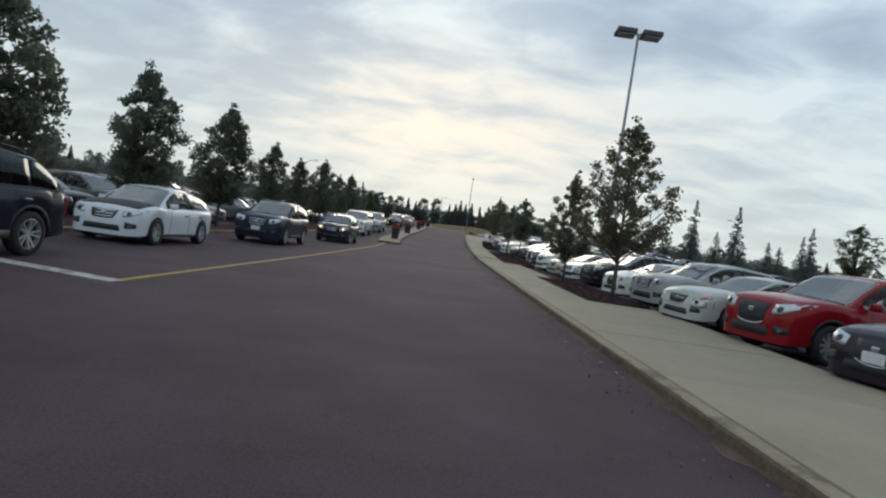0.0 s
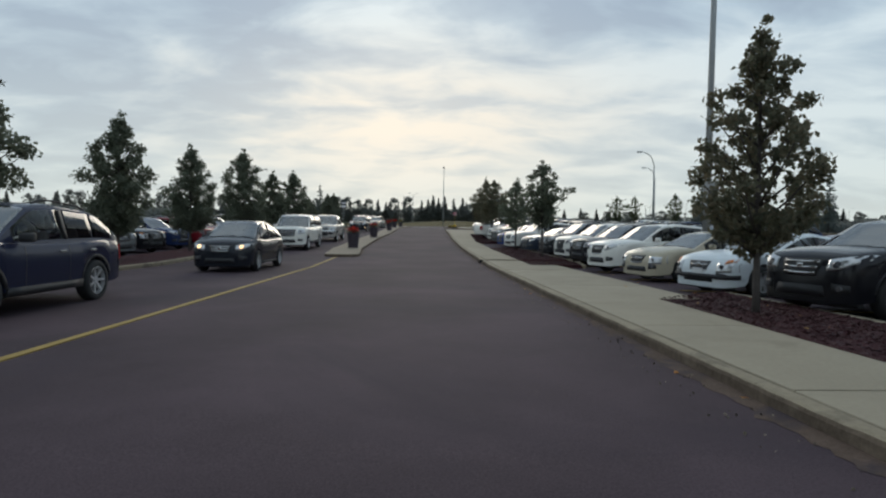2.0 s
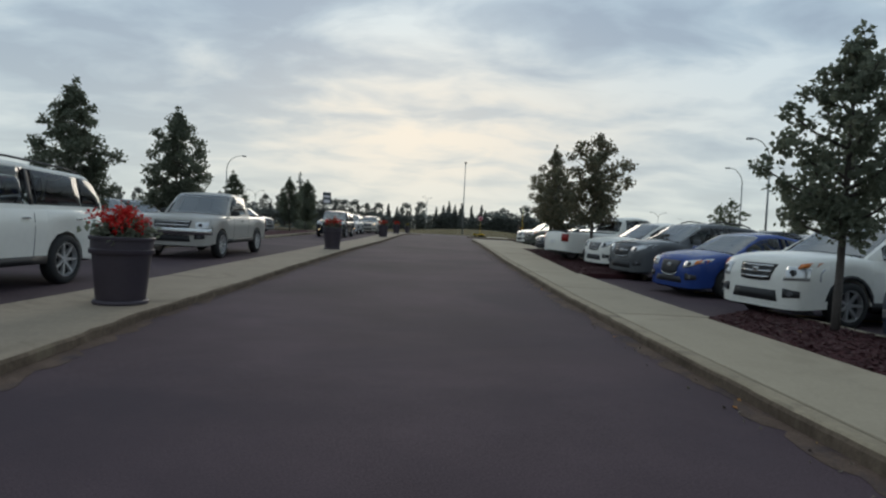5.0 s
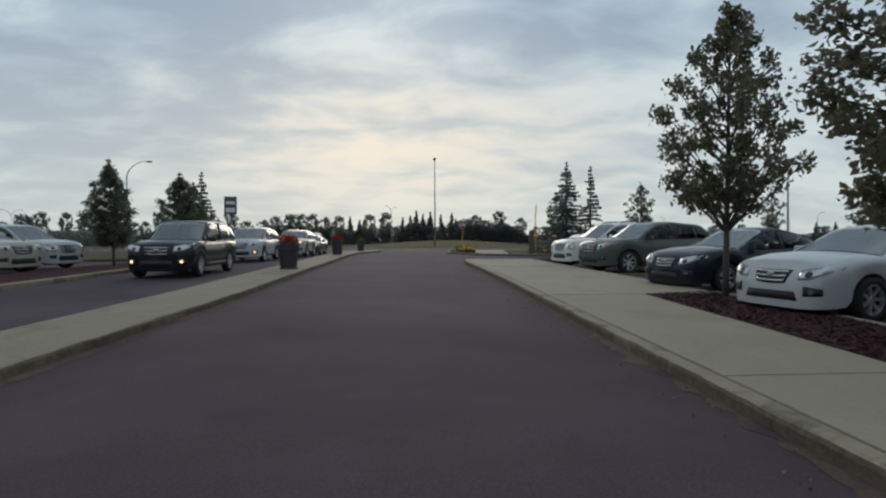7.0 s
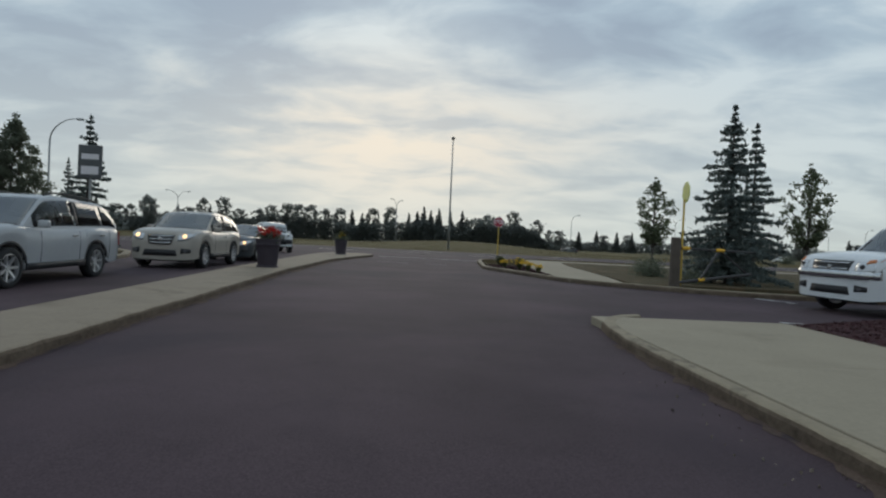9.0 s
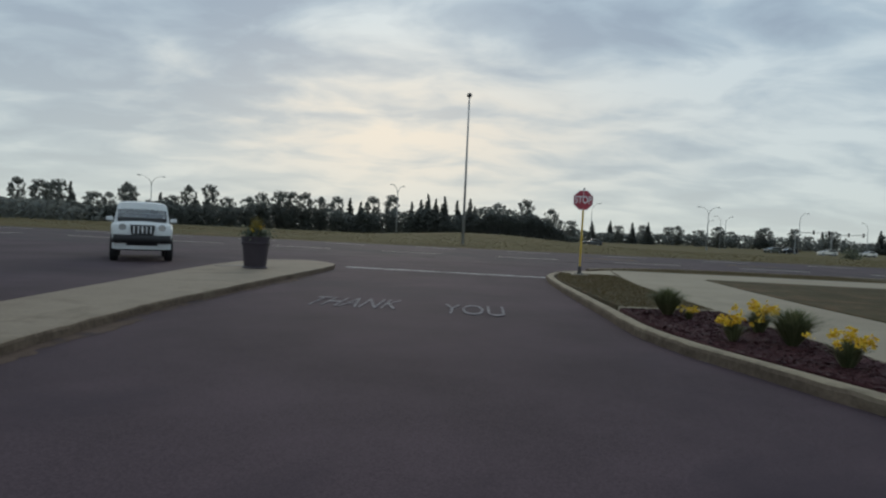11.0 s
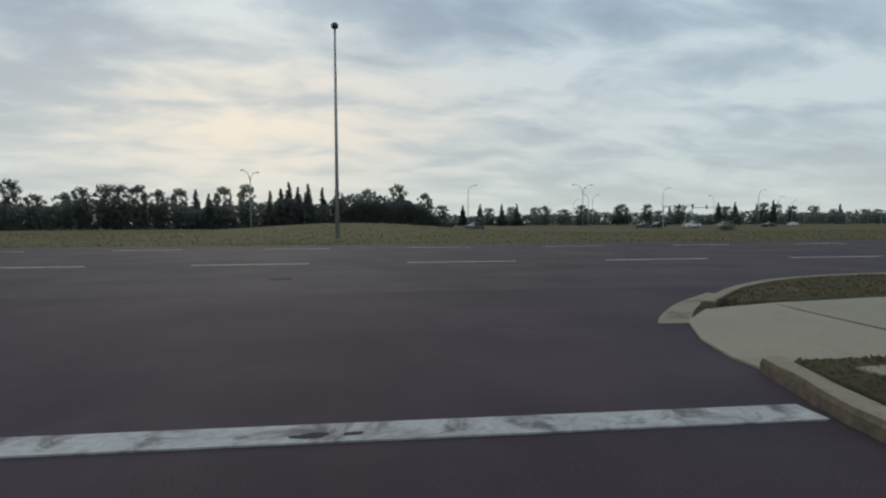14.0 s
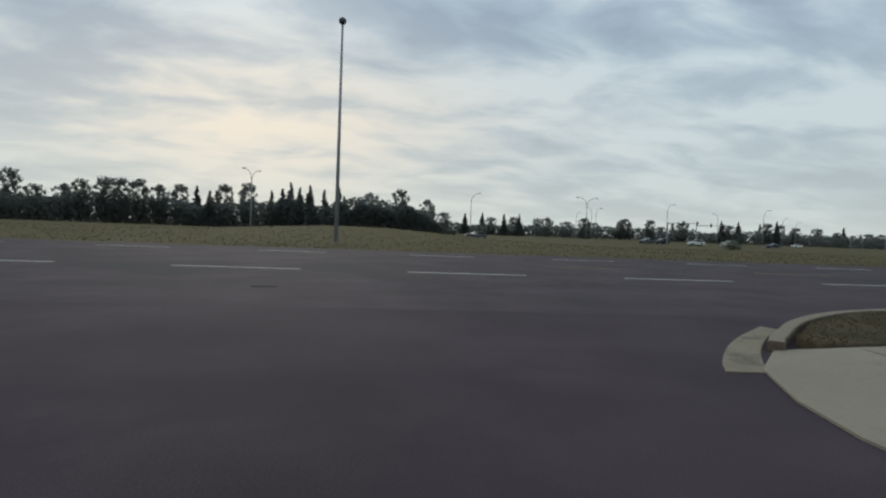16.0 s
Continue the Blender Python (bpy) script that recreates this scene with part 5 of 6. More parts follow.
def broadleaf(name, height, width, clear, mat, label, seed, limbs=20, lobe=0.34, fill=115, leaf=0.085, foot=0.5, peak=0.25, bulge=1.0, taper=0.85, leader=3, rise=0.55, stray=0, category="tree"):
    """A young tree: tapered trunk, limbs rising from it, and lobes of leaves on the limbs with gaps between them."""
    r = random.Random(seed)
    tree = empty(name, Matrix(), label, category)
    bm = bmesh.new()
    lean = (r.uniform(-0.03, 0.03), r.uniform(-0.03, 0.03))
    spine = [Vector((lean[0] * z, lean[1] * z, z)) for z in np.linspace(-0.1, height * 0.95, 9)]
    limb(bm, spine, 0.03 + height * 0.008, 0.012, 9)
    crown = height - clear
    lobes = []

    def radius(h):
        """Crown's half width at the part h of its height."""
        if h < peak:
            return width / 2 * (foot + (1 - foot) * h / peak)
        return width / 2 * max(0.05, 1 - ((h - peak) / (1 - peak)) ** bulge) ** taper

    for i in range(limbs + stray):
        h = (i + 0.5) / limbs if i < limbs else r.uniform(0.15, 0.6)
        a = i * 2.4 + r.uniform(-0.4, 0.4)
        reach = radius(h) * (r.uniform(0.62, 1.06) if i < limbs else r.uniform(1.25, 1.5))
        up = reach * r.uniform(0.7, 1.3) * rise
        z = max(clear * 0.92, clear + crown * h * 0.92 - up * 0.6)
        base = Vector((lean[0] * z, lean[1] * z, z))
        tip = base + Vector((math.cos(a) * reach, math.sin(a) * reach, up))
        mid = base.lerp(tip, 0.5) + Vector((0, 0, -0.06 * reach))
        limb(bm, [base, mid, tip], 0.02 + 0.012 * (1 - h), 0.006, 5)
        big = lobe * r.uniform(0.7, 1.2) * (1 - 0.35 * h) * (0.75 if i >= limbs else 1)
        lobes.append((tip - (tip - base).normalized() * big * 0.6, big))
        for f in (0.62, 0.34) if reach > big * 1.2 else ():
            lobes.append((base.lerp(tip, f + r.uniform(-0.1, 0.1)) + Vector((r.gauss(0, 0.1), r.gauss(0, 0.1), r.gauss(0, 0.08))) * (lobe / 0.34), big * r.uniform(0.6, 0.95)))
    for k in range(leader):
        z = height - lobe * (0.3 + 0.85 * k)
        lobes.append((Vector((lean[0] * z + r.gauss(0, 0.05), lean[1] * z + r.gauss(0, 0.05), z)), lobe * (0.42 + 0.12 * k)))
    part("trunk", bm, BARK, tree, smooth=True)
    pts = []
    for p, s in lobes:
        n = max(12, int(fill * (s / lobe) ** 2))
        q = rng.normal(size=(n, 3))
        q *= (rng.uniform(0.1, 1.0, size=(n, 1)) ** 0.45) / np.linalg.norm(q, axis=1)[:, None]
        q *= 1 + 0.25 * rng.normal(size=(n, 1)).clip(-1, 1.4)
        pts.append(q * s * np.array((1, 1, 0.82)) + np.array(p))
    v, f = leaves(np.concatenate(pts), leaf)
    mesh_part("crown", v.tolist(), f, mat, tree)
    return tree


def spruce(name, height, width, label, seed, mat=None, tiers=26, thin=0.0, size=1.0, spray=None):
    """A spruce: straight trunk, whorls of drooping boughs set with needle sprays."""
    r = random.Random(seed)
    tree = empty(name, Matrix(), label, "tree")
    bm = bmesh.new()
    limb(bm, [Vector((0, 0, z)) for z in np.linspace(-0.1, height, 7)], 0.03 + height * 0.013, 0.008, 8)
    pts = []
    for i in range(tiers):
        h = i / (tiers - 1)
        z = height * (0.06 + 0.92 * h)
        reach = (width / 2 * (1 - h) + 0.08) * r.uniform(0.72, 1.06)
        n = max(4, round(11 - 6 * h))
        for k in range(n):
            if r.random() < thin:
                continue
            a = 2 * math.pi * (k + r.uniform(-0.3, 0.3)) / n + i * 0.9
            rr = reach * r.uniform(0.66, 1.16)
            d = Vector((math.cos(a), math.sin(a), 0))
            tip = Vector((0, 0, z)) + d * rr + Vector((0, 0, rr * (0.16 if h > 0.75 else -0.22 + 0.3 * h)))
            base = Vector((0, 0, z))
            if i % 2 == 0 and rr > 0.25:
                tube(bm, base, base.lerp(tip, 0.9), 0.014, 0.004, 4, caps=False)
            m = max(7, int(rr * 58 * size))
            f = rng.uniform(0.12, 1.05, size=m)
            line = np.array(base) + (np.array(tip) - np.array(base)) * f[:, None]
            side = np.array((-d.y, d.x, 0))
            line += side * rng.normal(size=(m, 1)) * 0.11 * rr * (1.1 - f[:, None])
            line[:, 2] += rng.normal(size=m) * 0.035 - 0.02
            pts.append(line)
    part("trunk", bm, BARK, tree, smooth=True)
    v, f = leaves(np.concatenate(pts), spray or 0.075 * (0.7 + height * 0.055), long=2.6)
    mesh_part("crown", v.tolist(), f, mat or NEEDLE, tree)
    return tree


def plant_tree(model, x, y, height=1.0, turn=0.0, width=None, z=None, label="", group=""):
    """Sets a copy of a tree, scaled."""
    ob = copy_thing(model, Matrix())
    s = Matrix.Diagonal((width or height, width or height, height, 1))
    ob.matrix_basis = Matrix.Translation((x, y, (land_z(x, y) if z is None else z))) @ Matrix.Rotation(turn, 4, "Z") @ s
    return tagged(ob, label, group=group)


BED_TOP = 0.12
young = [
    broadleaf("linden_tree", 6.0, 3.3, 1.35, LEAF_RUST, "young linden tree with open rusty green crown in a mulch bed", 3, limbs=56, lobe=0.30, fill=110, leaf=0.072, foot=0.8, peak=0.3, bulge=1.9, taper=0.85, leader=3, rise=0.95),
    broadleaf("linden_tree", 4.9, 2.3, 1.0, LEAF_RUST, "slender young linden tree in a mulch bed", 5, limbs=44, lobe=0.26, fill=120, leaf=0.07, foot=0.8, peak=0.3, bulge=1.6, taper=0.8, leader=4, rise=0.9),
    broadleaf("linden_tree", 4.4, 2.1, 1.5, LEAF, "young linden tree with gappy dark green crown and stray side branches", 8, limbs=26, lobe=0.29, fill=150, leaf=0.07, foot=0.6, peak=0.42, bulge=2.4, taper=0.75, leader=3, stray=4, rise=0.8),
    broadleaf("linden_tree", 4.3, 2.4, 1.4, LEAF, "young linden tree with pointed dark green crown", 13, limbs=30, lobe=0.28, fill=115, leaf=0.07, foot=0.7, peak=0.3, bulge=1.6, taper=0.8, leader=4),
    broadleaf("linden_tree", 4.5, 2.5, 1.3, LEAF_RUST, "young linden tree with rounded dull green crown", 14, limbs=32, lobe=0.33, fill=140, leaf=0.07, foot=0.6, peak=0.55, bulge=2.6, taper=0.6, leader=1),
]
left_models = [
    broadleaf("linden_tree", 5.8, 2.9, 1.1, LEAF, "dense dark green linden tree along the entering lane", 21, limbs=54, lobe=0.40, fill=190, leaf=0.08, foot=0.8, peak=0.3, bulge=2.3, taper=0.85, leader=2),
    broadleaf("linden_tree", 5.9, 2.85, 1.15, LEAF, "dense narrow dark green linden tree along the entering lane", 23, limbs=52, lobe=0.38, fill=190, leaf=0.08, foot=0.8, peak=0.32, bulge=2.0, taper=0.85, leader=3),
]


for t, h in zip(young + left_models, (6.0, 4.9, 4.4, 4.2, 4.6, 5.8, 5.9)):
    t["group"] = "young trees along the drive"
YOUNG_AT = [(0, 5.0, 16.6, 0.89, 0.87, 0.3), (1, 4.85, 22.9, 0.92, 0.88, 1.2), (2, 5.25, 40.5, 1.0, 0.96, 0.4), (3, 5.1, 47.2, 0.95, 0.93, 2.0), (4, 5.3, 60.4, 1.05, 1.06, 3.9), (4, 5.1, 65.3, 0.88, 1.0, 5.6), (0, 5.85, 70.4, 0.94, 0.82, 2.6)]
used = set()
for k, x, y, h, w, turn in YOUNG_AT:
    m = Matrix.Translation((x, y, road_z(y) + BED_TOP)) @ Matrix.Rotation(turn, 4, "Z") @ Matrix.Diagonal((w, w, h, 1))
    if k in used:
        ob = copy_thing(young[k], Matrix())
    else:
        ob = young[k]
        used.add(k)
    ob.matrix_basis = m
LEFT_AT = [(0, -11.2, 13.6, 1.12), (1, -11.3, 21.0, 1.0), (0, -11.2, 28.0, 1.04), (1, -11.2, 35.3, 0.90), (1, -11.3, 42.0, 0.86), (0, -11.2, 50.0, 1.0), (1, -11.2, 57.0, 0.84), (0, -11.2, 63.7, 0.95), (1, -11.2, 70.4, 0.58), (1, -11.4, 83.4, 0.70), (0, -12.2, 92.0, 0.79), (1, -14.3, 99.7, 0.82)]
used = set()
for i, (k, x, y, s) in enumerate(LEFT_AT):
    m = Matrix.Translation((x, y, road_z(y) + 0.11)) @ Matrix.Rotation(i * 1.7, 4, "Z") @ Matrix.Diagonal((s, s, s, 1))
    if k in used:
        ob = copy_thing(left_models[k], Matrix())
    else:
        ob = left_models[k]
        used.add(k)
    ob.matrix_basis = m

spruce_model = spruce("spruce_tree", 6.0, 3.7, "dense blue green spruce tree beside the side entry", 31, tiers=27, thin=0.22)
spruce_model.matrix_basis = pose(10.5, 97.0, road_z(97) + 0.10, 0, 0, 20)
slim = spruce("spruce_tree", 6.0, 2.9, "slim blue green spruce tree beside the side entry", 33, tiers=23, thin=0.36)
slim.matrix_basis = Matrix.Translation((13.0, 99.8, 0.09)) @ Matrix.Diagonal((1, 1, 1.02, 1))
sapling = broadleaf("young_tree", 5.0, 2.3, 1.3, LEAF_PALE, "pale green young tree on the lawn", 41, limbs=34, lobe=0.25, fill=60, leaf=0.08, foot=0.6, peak=0.4, bulge=1.8, taper=0.85, rise=1.2, leader=3)
sapling.matrix_basis = pose(12.95, 108.6, 0.10)
plant_tree(sapling, 18.6, 104.5, 1.1, 2.0, 1.1, 0.1, "pale green young tree on the lawn")
plant_tree(sapling, 38.5, 118.0, 1.25, 4.0, 1.2, 0.05, "pale green sparse tree beyond the car park")
plant_tree(sapling, 25.5, 90.0, 0.95, 1.0, 1.2, 0.0, "pale green sparse tree beyond the car park")
plant_tree(sapling, 37.0, 98.0, 1.15, 3.0, 1.2, 0.0, "pale green sparse tree beyond the car park")
plant_tree(sapling, 44.0, 62.0, 1.55, 5.0, 2.4, 0.0, "broad pale green tree beyond the car park")
plant_tree(sapling, 47.5, 55.0, 1.5, 0.6, 2.4, 0.0, "broad pale green tree beyond the car park")
bare = spruce("spruce_tree", 6.0, 2.9, "tall thin spruce tree beyond the car park", 37, tiers=27, thin=0.42, size=0.9)
bare.matrix_basis = Matrix.Translation((76.0, 124.0, 0.0)) @ Matrix.Diagonal((1.5, 1.5, 1.6, 1))
for x, y, h, w in ((40.0, 95.0, 1.85, 1.6), (47.2, 95.0, 1.83, 1.7), (42.5, 100, 1.2, 1.4), (45.0, 97, 1.1, 1.5), (69, 110, 1.75, 1.7), (73, 116, 1.2, 1.5), (56, 101, 1.05, 1.6), (62, 108, 1.0, 1.8)):
    plant_tree(bare if h > 1.5 else slim, x, y, h, x, w, 0.0, "tall dark spruce tree beyond the car park", "spruces beyond the car park")
plant_tree(slim, -17.1, 110.0, 1.15, 1.0, 1.25, 0.05, "slim dark spruce tree at the corner lawn")
plant_tree(slim, -19.3, 112.0, 0.8, 2.0, 0.7, 0.05, "slim dark spruce tree at the corner lawn")

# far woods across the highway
far_spruce = spruce("far_spruce", 12.0, 7.0, "dark spruce tree rising from the far woods", 51, tiers=22, thin=0.34, size=0.42, spray=0.36, mat=HAZED_LEAF)
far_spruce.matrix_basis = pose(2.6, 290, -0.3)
far_broad = broadleaf("far_tree", 11.0, 6.5, 1.0, HAZED_LEAF, "dark broadleaf tree rising from the far woods", 53, limbs=36, lobe=0.95, fill=85, leaf=0.27, foot=0.7, peak=0.55, bulge=3.0, taper=0.5, leader=0)
far_broad.matrix_basis = Matrix.Translation((38.8, 291, 0.0)) @ Matrix.Diagonal((1.0, 1.0, 1.3, 1))
WOODS = "trees of the far woods"
tagged(far_spruce, group=WOODS), tagged(far_broad, group=WOODS)
r = random.Random(77)
for dx, s in ((5.0, 1.18), (7.6, 1.05), (10.5, 1.12), (15.0, 1.05), (19.0, 1.08), (20.8, 0.9), (-0.5, 0.95)):
    plant_tree(far_spruce, dx, 290 + r.uniform(-3, 3), s, dx, s * 0.9, -0.3, group=WOODS)
plant_tree(far_broad, 47.8, 292, 1.05, 1.0, 0.85, 0.0, "thin pale tree at the end of the far woods", WOODS)
x = -260.0
while x < -3:
    kind = r.random()
    if kind < 0.34:
        plant_tree(far_spruce, x, 292 + r.uniform(-5, 6), r.uniform(0.88, 1.15), x, 0.95, -0.5, group=WOODS)
        x += r.uniform(2.4, 5.5)
    else:
        plant_tree(far_broad, x, 292 + r.uniform(-5, 6), r.uniform(0.95, 1.4), x, r.uniform(0.8, 1.15), -0.5, group=WOODS)
        x += r.uniform(3.5, 7.0)
x = 60.0
while x < 520:
    y = 400 + r.uniform(-12, 25) - 0.17 * (x - 60)
    if r.random() < 0.28:
        plant_tree(far_spruce, x, y, r.uniform(0.75, 1.1), x, 1.0, -0.5, group=WOODS)
    else:
        plant_tree(far_broad, x, y, r.uniform(0.75, 1.2), x, r.uniform(0.9, 1.4), -0.5, group=WOODS)
    x += r.uniform(4, 12)
for x, y, s in ((-95, 190, 0.8), (-105, 150, 0.9), (-85, 120, 0.75), (-120, 100, 0.9), (-90, 75, 0.7), (-100, 55, 0.8), (-80, 95, 0.65), (-110, 30, 0.8), (-75, 45, 0.6), (-130, 125, 0.9), (-115, 75, 0.8), (-92, 20, 0.7)):
    plant_tree(far_broad, x, y, s, x, s * 1.3, -0.2, "dark trees beyond the car park", "trees beyond the car park")


def thicket(name, line, height, depth, count, leaf, label, seed):
    """A dense belt of far shrubs: ragged top, many small leaves. line: points of x, y and relative height."""
    q = np.random.default_rng(seed)
    pts = []
    xs = np.array([p[0] for p in line])
    u = q.uniform(xs[0], xs[-1], size=count)
    y = np.interp(u, xs, [p[1] for p in line]) + q.uniform(-depth / 2, depth / 2, size=count)
    hh = height * np.interp(u, xs, [p[2] for p in line])
    ragged = np.array([0.78 + 0.3 * noise.noise(Vector((a * 0.09, 3.3, seed))) + 0.22 * noise.noise(Vector((a * 0.31, 1.3, seed))) for a in u])
    z = hh * ragged * q.uniform(0.0, 1.0, size=count)
    v, f = leaves(np.stack([u, y, z], 1), leaf)
    ob = mesh_part(name, v.tolist(), f, HAZED_LEAF)
    return tagged(ob, label, "woods", kind="stuff")


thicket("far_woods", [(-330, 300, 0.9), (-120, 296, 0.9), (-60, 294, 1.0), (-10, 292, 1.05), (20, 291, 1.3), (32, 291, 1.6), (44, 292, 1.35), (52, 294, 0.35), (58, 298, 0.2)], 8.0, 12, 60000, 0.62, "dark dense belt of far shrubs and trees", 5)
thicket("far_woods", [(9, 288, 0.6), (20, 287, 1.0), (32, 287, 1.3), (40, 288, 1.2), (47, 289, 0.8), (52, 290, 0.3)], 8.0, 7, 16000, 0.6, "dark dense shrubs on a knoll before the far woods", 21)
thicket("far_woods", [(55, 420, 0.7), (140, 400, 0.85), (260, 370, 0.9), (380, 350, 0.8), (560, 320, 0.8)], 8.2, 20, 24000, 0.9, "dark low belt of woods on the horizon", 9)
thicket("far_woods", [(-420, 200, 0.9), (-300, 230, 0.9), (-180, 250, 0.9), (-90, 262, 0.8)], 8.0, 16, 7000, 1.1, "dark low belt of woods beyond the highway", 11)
thicket("far_woods", [(60, 135, 0.7), (90, 128, 0.8), (150, 120, 0.9), (300, 60, 1.0)], 4.2, 10, 7000, 0.7, "dark low hedge belt beyond the car park", 15)


def tuft(name, blades, height, spread, mat, label, category, bloom=None, heads=0):
    ob = empty(name, Matrix(), label, category)
    verts, faces = [], []
    for i in range(blades):
        a = rng.uniform(0, 2 * math.pi)
        out = spread * rng.uniform(0.15, 1.0)
        h = height * rng.uniform(0.6, 1.0) * (1 - 0.25 * out / spread)
        d = Vector((math.cos(a), math.sin(a), 0))
        s = Vector((-d.y, d.x, 0)) * 0.008
        p0, p1, p2 = d * 0.05, d * out * 0.5 + Vector((0, 0, h * 0.75)), d * out + Vector((0, 0, h))
        n = len(verts)
        verts += [tuple(p0 - s), tuple(p0 + s), tuple(p1 + s), tuple(p1 - s), tuple(p2)]
        faces += [(n, n + 1, n + 2, n + 3), (n + 3, n + 2, n + 4)]
    mesh_part("blade_clump", verts, faces, mat, ob)
    if bloom:
        c = np.stack([rng.normal(0, spread * 0.5, heads), rng.normal(0, spread * 0.5, heads), height * rng.uniform(0.7, 1.05, heads)], 1)
        c = np.repeat(c, 9, 0) + rng.normal(0, 0.022, (heads * 9, 3))
        v, f = leaves(c, 0.04, long=1.2)
        mesh_part("bloom", v.tolist(), f, bloom, ob)
    return ob


# rough grass on the bank, ragged against the road's edge
q = np.random.default_rng(19)
u, d = q.uniform(-70, 90, 26000), 40 * q.uniform(0, 1, 26000) ** 1.6 - 0.15
c = np.stack([HIGHWAY_O.x + HIGHWAY_U.x * u + HIGHWAY_V.x * d, HIGHWAY_O.y + HIGHWAY_U.y * u + HIGHWAY_V.y * d, np.zeros(26000)], 1)
c[:, 2] = [land_z(p[0], p[1]) + 0.03 for p in c]
v, f = leaves(c, 0.06, long=2.0)
tagged(mesh_part("bank_grass", v.tolist(), f, leaf_material("bank_grass", (0.13, 0.11, 0.055), (0.19, 0.15, 0.085), 0.5)), "dry rough grass on the bank beyond the highway", "grass", kind="stuff")


def scatter(left, right, count, seed, lift):
    """Points strewn evenly between two lines of as many points, lift metres over the road."""
    g = np.random.default_rng(seed)
    left, right = np.array(left), np.array(right)
    area = np.linalg.norm(np.diff(left, axis=0), axis=1) * (np.linalg.norm(right - left, axis=1)[:-1] + np.linalg.norm(right - left, axis=1)[1:])
    k = g.choice(len(area), size=count, p=area / area.sum())
    a, b = g.uniform(size=(count, 1)), g.uniform(0.01, 0.99, size=(count, 1))
    p = (left[k] * (1 - a) + left[k + 1] * a) * (1 - b) + (right[k] * (1 - a) + right[k + 1] * a) * b
    return np.column_stack([p, [road_z(y) + lift for y in p[:, 1]]])


for k, (lawn_l, lawn_r, count) in enumerate(LAWNS):
    v, f = leaves(scatter(lawn_l, lawn_r, count, 60 + k, 0.135), 0.026, long=2.2)
    tagged(mesh_part("lawn_grass", v.tolist(), f, leaf_material("short_grass", (0.105, 0.092, 0.045), (0.165, 0.12, 0.066), 0.4)), "short dry grass blades of the corner lawn", "grass", kind="stuff")
CHIPS = leaf_material("bark_chips", (0.043, 0.0155, 0.0175), (0.062, 0.022, 0.023), 0.0)
for k, (p, q, r, t) in enumerate(BEDS):
    c = scatter([p, q], [t, r], int(420 * math.dist(p, q)), 70 + k, 0.132)
    v, f = leaves(c, 0.045, long=2.2)
    v[:, 2] = np.repeat(c[:, 2], 4) + (v[:, 2] - np.repeat(c[:, 2], 4)) * 0.4
    tagged(mesh_part("bark_chips", v.tolist(), f, CHIPS), "loose dark red bark chips of a planting bed", "mulch", kind="stuff")
c = scatter(bed_l, bed_r, 3200, 79, 0.14)
v, f = leaves(c, 0.04, long=2.2)
v[:, 2] = np.repeat(c[:, 2], 4) + (v[:, 2] - np.repeat(c[:, 2], 4)) * 0.4
tagged(mesh_part("bark_chips", v.tolist(), f, CHIPS), "loose dark red bark chips of the corner bed", "mulch", kind="stuff")
c = scatter([(1.75, -2), (1.7, 40), (1.9, 84)], [(2.32, -2), (2.15, 40), (2.5, 84)], 900, 83, 0.012)
v, f = leaves(c, 0.022, long=1.3)
tagged(mesh_part("kerb_gravel", v.tolist(), f, leaf_material("kerb_gravel", (0.07, 0.055, 0.045), (0.22, 0.18, 0.14), 0.0)), "loose grit and pebbles lying along the kerb", "gravel", kind="stuff")

tuft_model = tuft("grass_tuft", 620, 0.50, 0.44, TUFT, "fountain of ornamental grass in the corner bed", "plant")
tuft_model.matrix_basis = pose(4.15, 104.7, 0.13)
ob = copy_thing(tuft_model, Matrix())
ob.matrix_basis = pose(4.6, 102.4, 0.13, 0, 0, 80)
flower_model = tuft("flower_clump", 260, 0.36, 0.3, TUFT, "low clump of yellow flowers in the corner bed", "flowers", PETAL_YELLOW, 26)
flower_model.matrix_basis = pose(4.75, 103.3, 0.13)
for x, y, s in ((4.0, 102.6, 0.8), (4.4, 101.3, 0.9), (4.5, 100.2, 0.9), (4.65, 99.1, 0.75), (4.3, 104.3, 0.5)):
    ob = copy_thing(flower_model, Matrix())
    ob.matrix_basis = Matrix.Translation((x, y, 0.13)) @ Matrix.Rotation(x * 7, 4, "Z") @ Matrix.Diagonal((s, s, s, 1))


def shrub(name, size, label, mat):
    ob = empty(name, Matrix(), label, "shrub")
    c = rng.normal(0, size * 0.3, (900, 3))
    c[:, 2] = np.abs(c[:, 2]) * 1.1 + 0.02
    v, f = leaves(c, 0.06)
    mesh_part("foliage", v.tolist(), f, mat, ob)
    bm = bmesh.new()
    for i in range(6):
        a = i * 1.05
        tube(bm, (0, 0, -0.05), (math.cos(a) * size * 0.3, math.sin(a) * size * 0.3, size * 0.4), 0.012, 0.005, 5)
    part("stem", bm, BARK, ob)
    return ob


